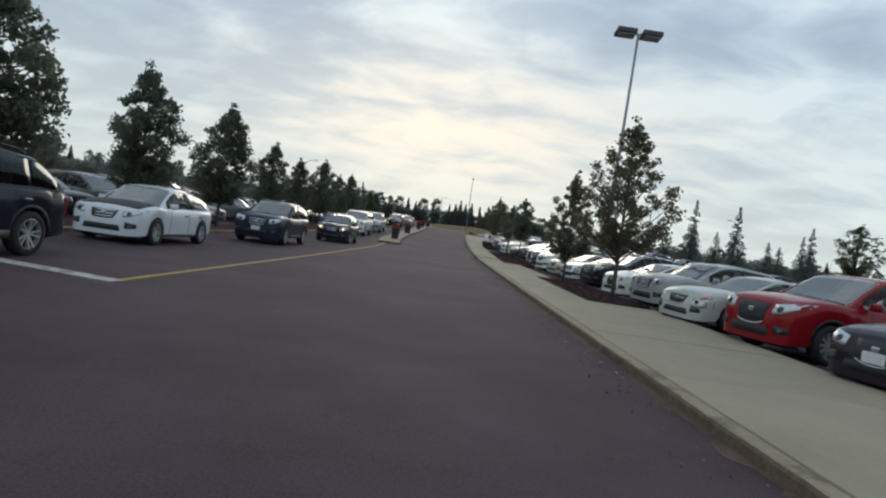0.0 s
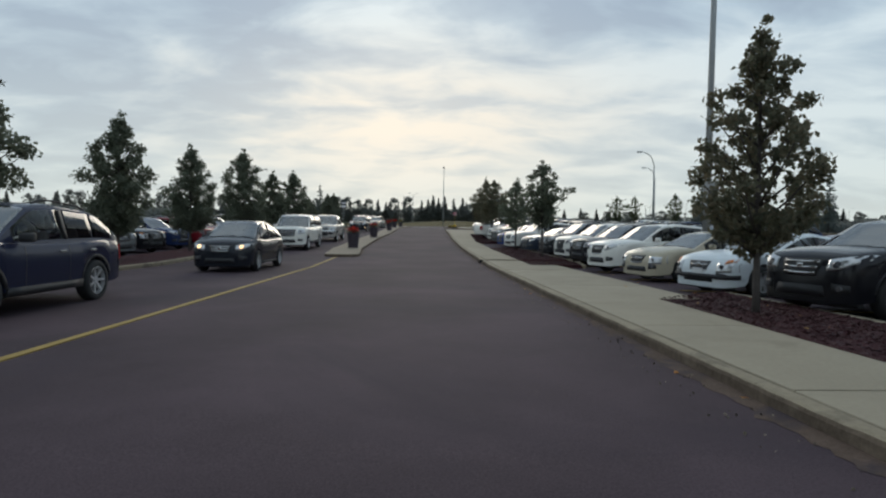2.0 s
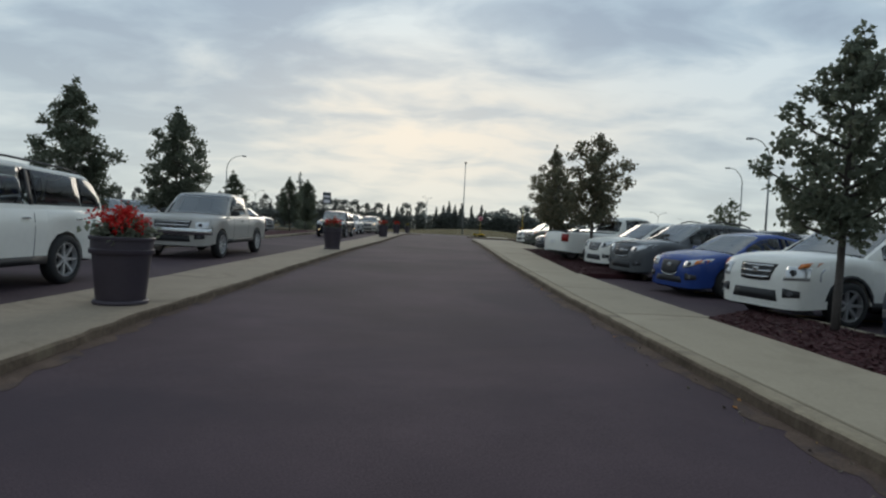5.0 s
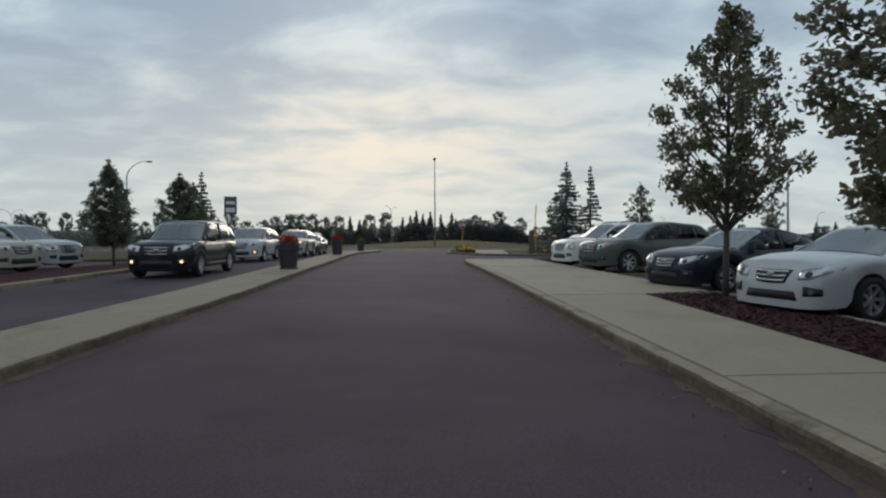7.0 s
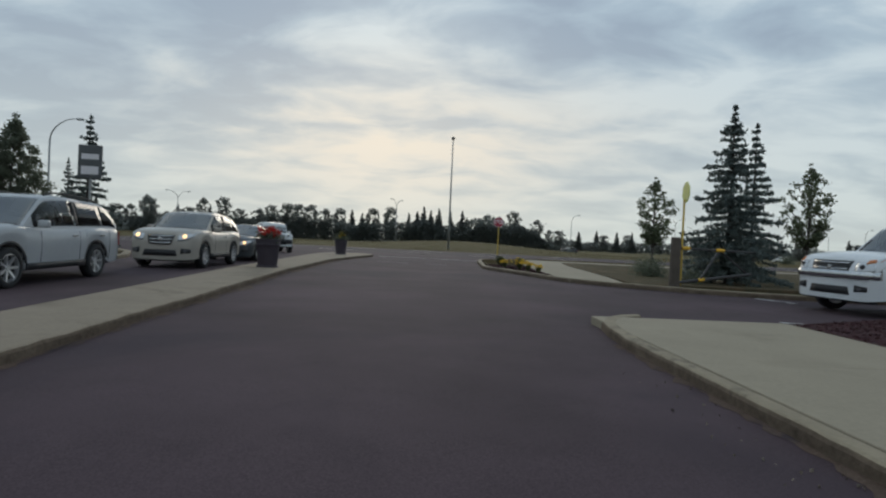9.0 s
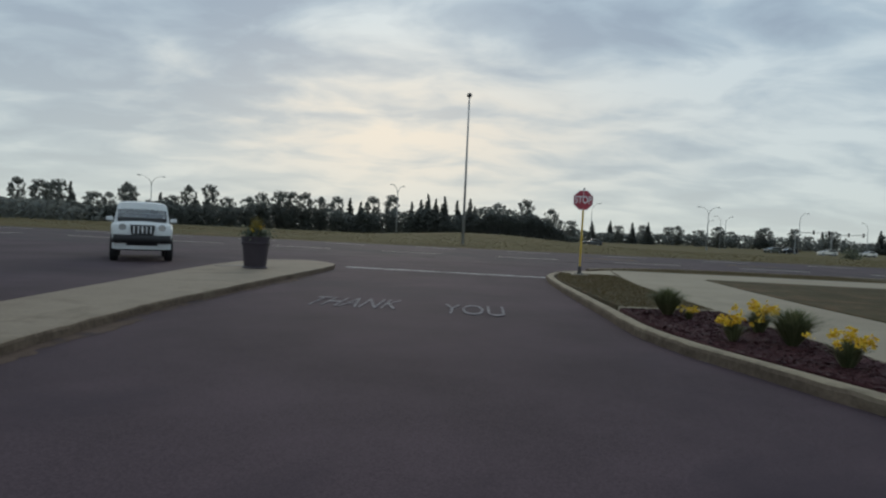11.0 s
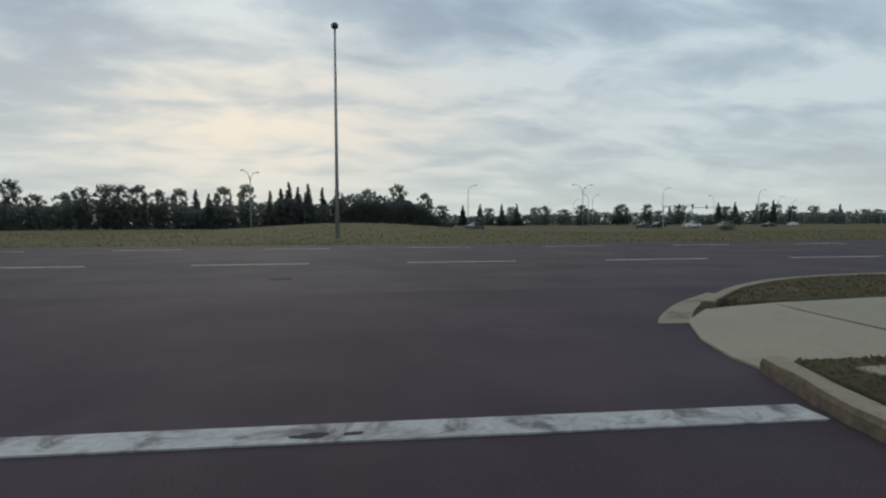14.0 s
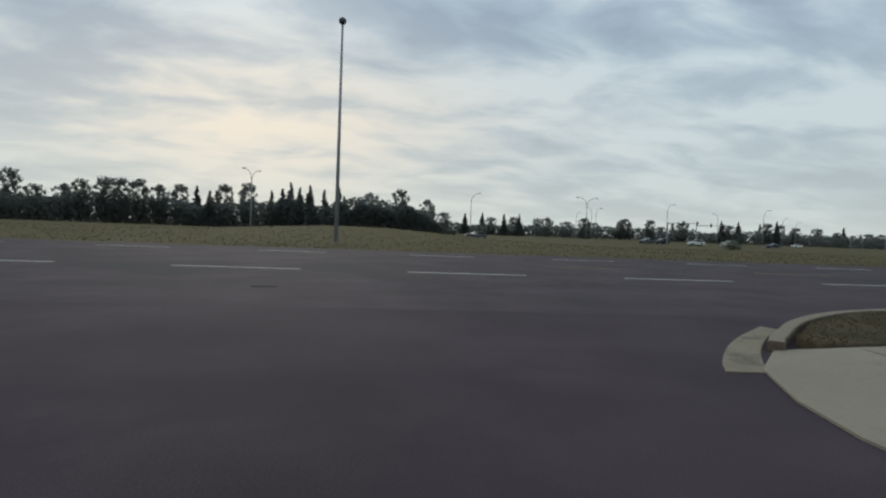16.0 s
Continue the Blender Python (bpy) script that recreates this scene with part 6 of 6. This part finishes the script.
bush = shrub("shrub", 1.0, "small round green shrub on the lawn", LEAF)
bush.matrix_basis = pose(9.2, 100.0, 0.1)
for x, y, s in ((10.6, 104.0, 0.8), (11.6, 101.0, 1.1), (8.9, 96.2, 0.6)):
    ob = copy_thing(bush, Matrix())
    ob.matrix_basis = Matrix.Translation((x, y, 0.1)) @ Matrix.Diagonal((s, s, s, 1))
for x, y, s in ((82.8, 200, 2.6), (-13.5, 96.0, 1.2), (-12.2, 93.0, 1.2), (-11.5, 98.0, 0.9)):
    ob = copy_thing(bush, Matrix())
    ob.matrix_basis = Matrix.Translation((x, y, land_z(x, y) if y > 150 else 0.09)) @ Matrix.Diagonal((s, s, s, 1))
c = np.stack([np.concatenate([rng.uniform(1.9, 2.28, 70), rng.uniform(4.2, 6.0, 40)]), np.concatenate([rng.uniform(-1, 60, 70), rng.uniform(16, 48, 40)]), np.zeros(110)], 1)
c[:, 2] = [road_z(p[1]) + (0.012 if p[0] < 3 else 0.15) for p in c]
v, f = leaves(c, 0.05)
v[:, 2] = np.repeat(c[:, 2], 4) + (v[:, 2] - np.repeat(c[:, 2], 4)) * 0.25
tagged(mesh_part("fallen_leaves", v.tolist(), f, leaf_material("dry_leaves", (0.35, 0.12, 0.02), (0.4, 0.25, 0.08), 0.1)), "scattered dry orange leaves along the kerb", "leaves", kind="stuff")


# ---- posts, lamps, signs and planters ----
STEEL = material("galvanised_steel", (0.30, 0.31, 0.31), 0.6, metal=0.2, vary=0.1, scale=1.0, fine=8)
DARK_STEEL = material("dark_painted_steel", (0.06, 0.055, 0.055), 0.55, metal=0.2, vary=0.15, scale=2.0, fine=40)
SIGN_RED = material("sign_red", (0.37, 0.04, 0.066), 0.45, vary=0.07, scale=4, fine=50)
SIGN_WHITE = material("sign_white", (0.70, 0.66, 0.68), 0.45, vary=0.06, scale=4, fine=50)
SIGN_GREY = material("sign_back", (0.09, 0.095, 0.10), 0.5, metal=0.3, vary=0.12, scale=4, fine=40)
POST_YELLOW = material("yellow_post_paint", (0.56, 0.37, 0.05), 0.5, vary=0.12, scale=4, fine=40)
CAP_YELLOW = material("bright_yellow_sleeve", (0.75, 0.42, 0.02), 0.5, vary=0.1, scale=6, fine=40)
LIME = material("fluorescent_sign", (0.42, 0.46, 0.06), 0.5, vary=0.08, scale=4, fine=40)
WOOD = material("weathered_timber", (0.095, 0.075, 0.06), 0.9, vary=0.3, scale=3, fine=40, bump=0.006)
POT = material("dark_plastic_pot", (0.036, 0.026, 0.036), 0.55, vary=0.2, scale=4, fine=40)
SOIL = material("potting_soil", (0.04, 0.03, 0.022), 0.95, vary=0.3, scale=10, fine=60)
LENS = plain("lamp_lens", (0.3, 0.3, 0.3), 0.2)


def planter(x, y, bloom, flowers, heads=95, spray=70, tall=1.32):
    pot = empty("planter", pose(x, y, road_z(y) + 0.13), f"dark plastic planter with {flowers} on the divider", "planter", "planters on the divider")
    bm = bmesh.new()
    lathe(bm, [(0.02, 0.02), (0.268, 0.02), (0.273, 0.06), (0.325, 0.60), (0.350, 0.60), (0.358, 0.615), (0.358, 0.655), (0.342, 0.665), (0.345, 0.76), (0.362, 0.765), (0.366, 0.80), (0.355, 0.81), (0.33, 0.805), (0.315, 0.70), (0.02, 0.695)], 28, close=True)
    part("pot", bm, POT, pot, smooth=True).data.set_sharp_from_angle(angle=radians(35))
    bm = bmesh.new()
    lathe(bm, [(0.02, -0.005), (0.30, -0.005), (0.31, 0.015), (0.30, 0.045), (0.285, 0.05), (0.02, 0.05)], 24)
    part("base_dish", bm, POT, pot, smooth=True)
    bm = bmesh.new()
    lathe(bm, [(0.02, 0.70), (0.312, 0.70), (0.30, 0.73), (0.02, 0.75)], 20)
    part("soil", bm, SOIL, pot)
    c = rng.normal(0, 1, (700, 3)) * (0.135, 0.135, 0.07) + (0, 0, 0.86)
    v, f = leaves(c, 0.055)
    mesh_part("foliage", v.tolist(), f, LEAF, pot)
    h = rng.normal(0, 1, (heads, 3)).clip(-2, 2) * (0.13, 0.13, 0.075) + (0, 0, 0.98)
    v, f = leaves(np.repeat(h, 14, 0) + rng.normal(0, 0.03, (14 * heads, 3)), 0.034, long=1.1)
    mesh_part("bloom", v.tolist(), f, bloom, pot)
    verts, faces = [], []
    for i in range(spray):
        a, s = rng.uniform(0, 6.28), rng.uniform(0.05, 0.22)
        d = Vector((math.cos(a), math.sin(a), 0))
        q = Vector((-d.y, d.x, 0)) * 0.006
        p, t = d * 0.06 + Vector((0, 0, 0.72)), d * s + Vector((0, 0, rng.uniform(tall - 0.27, tall)))
        n = len(verts)
        verts += [tuple(p - q), tuple(p + q), tuple(t)]
        faces.append((n, n + 1, n + 2))
    mesh_part("grass_spray", verts, faces, TUFT if heads > 10 else DRY_TUFT, pot)
    return pot


for x, y, bloom, words in ((-4.12, 46.6, PETAL_RED, "red geraniums"), (-4.18, 61.2, PETAL_RED, "red geraniums"), (-3.98, 79.8, PETAL_RED, "red geraniums"), (-4.13, 95.4, PETAL_RED, "red geraniums"), (-3.85, 110.9, PETAL_YELLOW, "yellowish ornamental grass")):
    planter(x, y, bloom, words, *((6, 380, 1.36) if y > 110 else ()))


def octagon(bm, radius, y0, y1, z):
    ring = [(radius / math.cos(math.pi / 8) * math.cos(math.pi / 8 + i * math.pi / 4), radius / math.cos(math.pi / 8) * math.sin(math.pi / 8 + i * math.pi / 4)) for i in range(8)]
    a = [bm.verts.new((x, y0, z + h)) for x, h in ring]
    b = [bm.verts.new((x, y1, z + h)) for x, h in ring]
    bm.faces.new(a)
    bm.faces.new(b[::-1])
    for i in range(8):
        bm.faces.new((a[i], a[(i + 1) % 8], b[(i + 1) % 8], b[i]))


def lettering(name, words, size, m, mat, parent, depth=0.003, label=""):
    """Raised letters in the built-in font, as a mesh."""
    cu = bpy.data.curves.new(name, "FONT")
    cu.body, cu.size, cu.extrude, cu.align_x, cu.align_y = words, size, depth, "CENTER", "CENTER"
    cu.offset = size * (0.018 if words == "STOP" else 0.0)
    tmp = bpy.data.objects.new(name, cu)
    scene.collection.objects.link(tmp)
    bpy.context.view_layer.update()
    me = bpy.data.meshes.new_from_object(tmp.evaluated_get(bpy.context.evaluated_depsgraph_get()))
    bpy.data.objects.remove(tmp)
    bpy.data.curves.remove(cu)
    me.materials.clear()
    me.materials.append(mat)
    ob = new(name, me)
    ob.parent = parent
    ob.matrix_basis = m
    return tagged(ob, label)


stop = empty("stop_sign", pose(5.37, 113.6, 0.14, 0, 0, -6), "red octagonal stop sign on a yellow post in the lawn", "stop sign")
bm = bmesh.new()
box(bm, (-0.26, -0.26, -0.1), (0.26, 0.26, 0.012), 0.015)
part("concrete_pad", bm, CONCRETE, stop)
bm = bmesh.new()
lathe(bm, [(0.01, 0.0), (0.15, 0.0), (0.15, 0.025), (0.06, 0.05), (0.055, 0.24), (0.04, 0.26), (0.01, 0.26)], 18)
for i in range(4):
    tube(bm, (0.11 * math.cos(i * 1.57 + 0.8), 0.11 * math.sin(i * 1.57 + 0.8), 0.0), (0.11 * math.cos(i * 1.57 + 0.8), 0.11 * math.sin(i * 1.57 + 0.8), 0.05), 0.014, 0.014, 6)
part("base_flange", bm, DARK_STEEL, stop, "bolted dark base flange", smooth=False)
bm = bmesh.new()
tube(bm, (0, 0.0, 0.22), (0.02, 0.0, 2.05), 0.031, 0.031, 14)
part("post", bm, POST_YELLOW, stop, "yellow painted post", smooth=False)
bm = bmesh.new()
tube(bm, (0.02, 0.012, 2.0), (0.024, 0.012, 2.66), 0.026, 0.026, 12)
lathe_top = bmesh.ops.create_uvsphere(bm, u_segments=10, v_segments=6, radius=0.034)["verts"]
bmesh.ops.translate(bm, vec=(0.024, 0.012, 2.665), verts=lathe_top)
part("upper_post", bm, STEEL, stop)
panel = bmesh.new()
octagon(panel, 0.30, -0.030, -0.026, 2.31)
face = part("sign_panel", panel, SIGN_WHITE, stop)
red = bmesh.new()
octagon(red, 0.282, -0.0335, -0.0305, 2.31)
part("red_face", red, SIGN_RED, face)
lettering("lettering", "STOP", 0.275, Matrix.Translation((0.0, -0.0365, 2.31)) @ Matrix.Rotation(radians(90), 4, "X") @ Matrix.Diagonal((0.80, 1.14, 1, 1)), SIGN_WHITE, face, 0.002, "white letters")

bm = bmesh.new()
box(bm, (-0.008, -0.046, 2.33), (0.008, -0.036, 2.58), 0.003)
part("clamp_strip", bm, SIGN_WHITE, stop)

lsign = empty("road_sign", pose(-11.96, 100.6, 0.1, 0, 0, 4), "grey sign with pale bars on a post at the corner lawn", "sign")
bm = bmesh.new()
tube(bm, (0, 0, -0.1), (0, 0, 3.9), 0.045, 0.045, 10)
part("post", bm, STEEL, lsign)
bm = bmesh.new()
box(bm, (-0.42, -0.075, 2.72), (0.42, -0.047, 3.95), 0.012)
panel = part("sign_panel", bm, SIGN_GREY, lsign)
for z0, z1 in ((3.42, 3.62), (2.86, 3.16)):
    bm = bmesh.new()
    box(bm, (-0.3, -0.084, z0), (0.3, -0.072, z1), 0.004)
    part("pale_bar", bm, SIGN_WHITE, panel)

ysign = empty("warning_sign", pose(8.0, 95.1, 0.1, 0, 0, 82), "fluorescent yellow warning sign on a yellow post", "sign")
bm = bmesh.new()
tube(bm, (0, 0, -0.1), (0, 0, 2.55), 0.03, 0.03, 10)
part("post", bm, POST_YELLOW, ysign)
bm = bmesh.new()
octagon(bm, 0.3, -0.05, -0.03, 2.78)
part("sign_panel", bm, LIME, ysign)

gate = empty("swing_gate", pose(7.65, 94.75, road_z(94.7) + 0.12), "open pipe swing gate on a timber post with yellow sleeves", "gate")
bm = bmesh.new()
tube(bm, (0, 0, -0.2), (0, 0, 1.42), 0.15, 0.14, 14)
part("post", bm, WOOD, gate, "round weathered timber post")
bm = bmesh.new()
tube(bm, (0.1, -0.05, 0.12), (2.75, 0.75, 0.42), 0.045, 0.045, 10)
part("lower_rail", bm, DARK_STEEL, gate)
bm = bmesh.new()
tube(bm, (0.1, -0.05, 1.12), (2.85, 0.75, 1.08), 0.03, 0.03, 10)
part("upper_rail", bm, DARK_STEEL, gate)
bm = bmesh.new()
tube(bm, (0.85, 0.16, 0.22), (1.5, 0.36, 1.1), 0.028, 0.028, 10)
part("brace", bm, DARK_STEEL, gate)
bm = bmesh.new()
tube(bm, (1.55, 0.38, 1.08), (2.6, 0.70, 0.42), 0.028, 0.028, 10)
part("brace", bm, DARK_STEEL, gate)
for a, b in (((0.78, 0.14, 0.19), (0.98, 0.2, 0.22)), ((1.38, 0.33, 1.1), (1.66, 0.41, 1.1)), ((0.16, -0.03, 1.12), (0.42, 0.05, 1.12))):
    bm = bmesh.new()
    tube(bm, a, b, 0.052, 0.052, 10)
    part("sleeve", bm, CAP_YELLOW, gate, "yellow sleeve")

lamp = empty("car_park_lamp", pose(9.0, 32.8, road_z(32.8)), "tall car park light mast with twin flat lamp boxes", "lamp post")
bm = bmesh.new()
lathe(bm, [(0.02, -0.1), (0.3, -0.1), (0.3, 0.75), (0.27, 0.8), (0.02, 0.8)], 20)
part("footing", bm, CONCRETE, lamp)
bm = bmesh.new()
tube(bm, (0, 0, 0.78), (0.0, 0, 14.0), 0.12, 0.065, 12)
part("mast", bm, STEEL, lamp, smooth=True)
bm = bmesh.new()
box(bm, (-0.16, -0.42, 2.1), (0.16, -0.13, 3.05), 0.02)
part("control_box", bm, STEEL, lamp)
for side in (-1, 1):
    bm = bmesh.new()
    box(bm, (side * 0.72 - 0.55, -0.45, 13.85), (side * 0.72 + 0.55, 0.45, 14.12), 0.05, Matrix.Rotation(radians(-6), 4, "X"))
    head = part("lamp_head", bm, DARK_STEEL, lamp)
    bm = bmesh.new()
    box(bm, (side * 0.72 - 0.46, -0.38, 13.81), (side * 0.72 + 0.46, 0.38, 13.86), 0.01)
    part("lens", bm, LENS, head)
bm = bmesh.new()
tube(bm, (-0.3, 0, 13.98), (0.3, 0, 13.98), 0.05, 0.05, 10)
part("bracket", bm, STEEL, lamp)


def street_lamp(height, arms, reach, label):
    """A highway lamp: tapered mast, one or two rising curved arms, a cobra head on each."""
    ob = empty("street_lamp", Matrix(), label, "street lamp", "lamps along the highway")
    bm = bmesh.new()
    tube(bm, (0, 0, -0.2), (0, 0, height * 0.80), 0.13, 0.085, 12)
    part("mast", bm, STEEL, ob, smooth=True)
    bm = bmesh.new()
    lathe(bm, [(0.02, -0.1), (0.24, -0.1), (0.24, 0.25), (0.15, 0.34), (0.02, 0.34)], 14)
    part("base", bm, STEEL, ob)
    for side in ((1, -1) if arms == 2 else (-1,)):
        pts = [Vector((side * reach * (1 - math.cos(a)) , 0, height * 0.80 + height * 0.2 * math.sin(a))) for a in np.linspace(0, math.pi / 2, 8)]
        bm = bmesh.new()
        limb(bm, pts, 0.07, 0.045, 8)
        arm = part("arm", bm, STEEL, ob, smooth=True)
        bm = bmesh.new()
        end = pts[-1]
        box(bm, (end.x - 0.35 + side * 0.3, -0.16, end.z - 0.14), (end.x + 0.35 + side * 0.3, 0.16, end.z + 0.06), 0.06)
        part("lamp_head", bm, STEEL, arm)
    return ob


def put_lamp(model, x, y, turn, z=None):
    ob = copy_thing(model, Matrix())
    ob.matrix_basis = Matrix.Translation((x, y, land_z(x, y) if z is None else z)) @ Matrix.Rotation(radians(turn), 4, "Z")


single = street_lamp(12.0, 1, 2.0, "grey street lamp with one curved arm")
single.matrix_basis = pose(44.6, 124.3, 0.0, 0, 0, 0)
for x, y, turn in ((69.5, 140.0, 0), (34.5, 100.0, 0), (51.6, 260, 180), (112.0, 300, 0), (115.0, 302, 180), (114.0, 260, 180), (152, 262, 180), (168, 300, 0), (128, 340, 180), (60, 340, 180), (200, 300, 180), (240, 330, 180)):
    put_lamp(single, x, y, turn)
left_lamp = street_lamp(11.7, 1, 2.6, "grey street lamp with one curved arm at the corner")
left_lamp.matrix_basis = pose(-36.4, 138.5, 0.0, 0, 0, 180)
double = street_lamp(11.6, 2, 2.4, "grey street lamp with two curved arms")
double.matrix_basis = pose(81.0, 250, -0.2, 0, 0, -8)
for x, y, turn in ((-3.6, 228.0, 60), (-62.0, 236, 35), (-120.0, 245, 30), (-180, 255, 30)):
    put_lamp(double, x, y, turn)

mast = empty("mast", pose(4.65, 147.2, land_z(4.65, 147.2)), "tall slim grey light mast on the grass bank", "light mast")
bm = bmesh.new()
tube(bm, (0, 0, -0.2), (0, 0, 13.2), 0.13, 0.06, 12)
part("pole", bm, STEEL, mast, smooth=True)
bm = bmesh.new()
lathe(bm, [(0.02, -0.1), (0.25, -0.1), (0.25, 0.12), (0.02, 0.12)], 16)
part("base", bm, CONCRETE, mast)
bm = bmesh.new()
lathe(bm, [(0.02, 13.1), (0.12, 13.13), (0.22, 13.23), (0.22, 13.4), (0.12, 13.5), (0.02, 13.52)], 14)
part("lamp_ring", bm, DARK_STEEL, mast)

for x, y, h in ((100.5, 242.0, 5.6), (118.0, 252, 5.6), (257, 300, 5.6), (232, 296, 5.6)):
    g = empty("signal_mast", pose(x, y, -0.1, 0, 0, -8), "grey traffic signal mast with a long arm", "signal mast", "signal masts at the far junction")
    bm = bmesh.new()
    tube(bm, (0, 0, -0.2), (0, 0, h), 0.16, 0.13, 10)
    part("post", bm, STEEL, g)
    bm = bmesh.new()
    tube(bm, (0, 0, h - 0.2), (9.0, 0, h + 0.1), 0.11, 0.07, 10)
    part("arm", bm, STEEL, g)
    for k in (4.5, 8.4):
        bm = bmesh.new()
        box(bm, (k - 0.18, -0.2, h - 0.5), (k + 0.18, 0.1, h + 0.55), 0.03)
        part("signal_head", bm, DARK_STEEL, g)

# words painted on the drive
WORN_LINE = material("worn_white_paint", (0.21, 0.193, 0.202), 0.85, vary=0.35, scale=4, fine=25, spec=0.2, stain=((0.07, 0.052, 0.061), 5.0, 0.53))
paint = empty("road_words", pose(0, 0, 0), "white worn words painted on the drive", "road marking", kind="structure")
for words, x, y, width in (("THANK", -0.79, 105.82, 1.54), ("YOU", 1.2, 105.42, 1.02)):
    ob = lettering("lettering", words, 1.0, Matrix(), WORN_LINE, paint, 0.002)
    xs = [v.co.x for v in ob.data.vertices]
    ysv = [v.co.y for v in ob.data.vertices]
    tall = max(ysv) - min(ysv)
    # the gaps that a stencil leaves across the strokes
    bm = bmesh.new()
    bm.from_mesh(ob.data)
    for part_up in (0.31, 0.64):
        low, high = min(ysv) + part_up * tall, min(ysv) + (part_up + 0.055) * tall
        for level in (low, high):
            bmesh.ops.bisect_plane(bm, geom=bm.verts[:] + bm.edges[:] + bm.faces[:], plane_co=(0, level, 0), plane_no=(0, 1, 0))
        bmesh.ops.delete(bm, geom=[f for f in bm.faces if low < f.calc_center_median().y < high], context="FACES")
    bm.to_mesh(ob.data)
    bm.free()
    sx, sy = width / (max(xs) - min(xs)), 1.16 / tall
    cx, cy = (max(xs) + min(xs)) / 2, (max(ysv) + min(ysv)) / 2
    ob.matrix_basis = Matrix.Translation((x, y, road_z(y) + 0.010)) @ Matrix.Rotation(radians(-6), 4, "Z") @ Matrix.Diagonal((sx, sy, 1, 1)) @ Matrix.Translation((-cx, -cy, 0))

# pale line painted over the divider
bm = bmesh.new()
box(bm, (-0.45, -0.035, 0), (0.45, 0.035, 0.006), 0.002)
tagged(part("painted_line", bm, WHITE_LINE, None), "short pale painted line across the divider", "road marking", kind="structure").matrix_basis = pose(-4.6, 111.45, road_z(111.4) + 0.1305, 0, 0, 33)


# ---- the rest of the car park ----
def more_cars(rows, heading, count_seed, label_tail, group, known={}):
    r = random.Random(count_seed)
    tints = [("white", WHITE), ("silver", SILVER), ("black", BLACK), ("dark grey", GREY), ("dark red", (0.16, 0.012, 0.018)), ("dark blue", (0.02, 0.035, 0.1)), ("beige", (0.36, 0.32, 0.26)), ("black", BLACK)]
    for i, (x, y) in enumerate(rows):
        model = MODELS[r.randrange(len(MODELS))]
        ob = copy_thing(model, Matrix())
        word, tint = tints[r.randrange(len(tints))]
        word, tint = tints[known[i]] if i in known else (word, tint)
        kind = ob.name.split(".")[0].replace("_car", "").replace("_", " ")
        ob["label"] = f"{word} {kind} parked {label_tail}"
        ob["group"] = group
        for c in list(ob.children):
            if c.name.split(".")[0] in ("door_seam", "arch_trim", "fog_lamp", "door_handle", "steering_wheel", "sill_trim", "roof_rail", "number_plate"):
                bpy.data.objects.remove(c)
        for c in ob.children:
            if c.name.split(".")[0] in ("body", "mirror"):
                c.color = (*tint, 1)
        park(ob, (x + r.uniform(-0.2, 0.2), y + r.uniform(-0.15, 0.15)), heading)


more_cars([(-12.6, 8.0 + 3.15 * i) for i in range(25) if i not in (9, 17)], -90 - 14, 4, "facing the planting bed", "cars parked along the planting bed", {4: 2, 5: 3, 6: 4, 7: 1, 8: 3, 11: 5, 12: 4, 13: 4})
more_cars([(-22.5, 8.0 + 3.15 * i) for i in range(24) if i not in (3, 11, 19)], 90, 5, "in a row of the car park", "cars in the rows of the car park")
more_cars([(-31.0, 12.0 + 3.15 * i) for i in range(20) if i not in (5, 9)], -90, 6, "in a row of the car park", "cars in the rows of the car park")
more_cars([(17.5, 5.0 + 3.1 * i) for i in range(24) if i not in (6, 14)], -90 + 14, 7, "in a row of the car park", "cars in the rows of the car park")
more_cars([(22.5, 8.0 + 3.1 * i) for i in range(23) if i not in (4, 13)], 90 + 14, 8, "in a row of the car park", "cars in the rows of the car park")
for x, y, turn in ((43.0, 231.0, 80), (94.6, 242.0, 100), (99.5, 243, 100), (108, 240, 80), (124.0, 246, 95), (140, 246, 100), (186, 280, 90)):
    ob = copy_thing(MODELS[(int(x) * 7) % len(MODELS)], Matrix())
    ob.matrix_basis = pose(x, y, land_z(x, y) + 0.01, 0, 0, turn)
    tagged(ob, "small distant car on the road beyond the bank", "car", "distant cars")
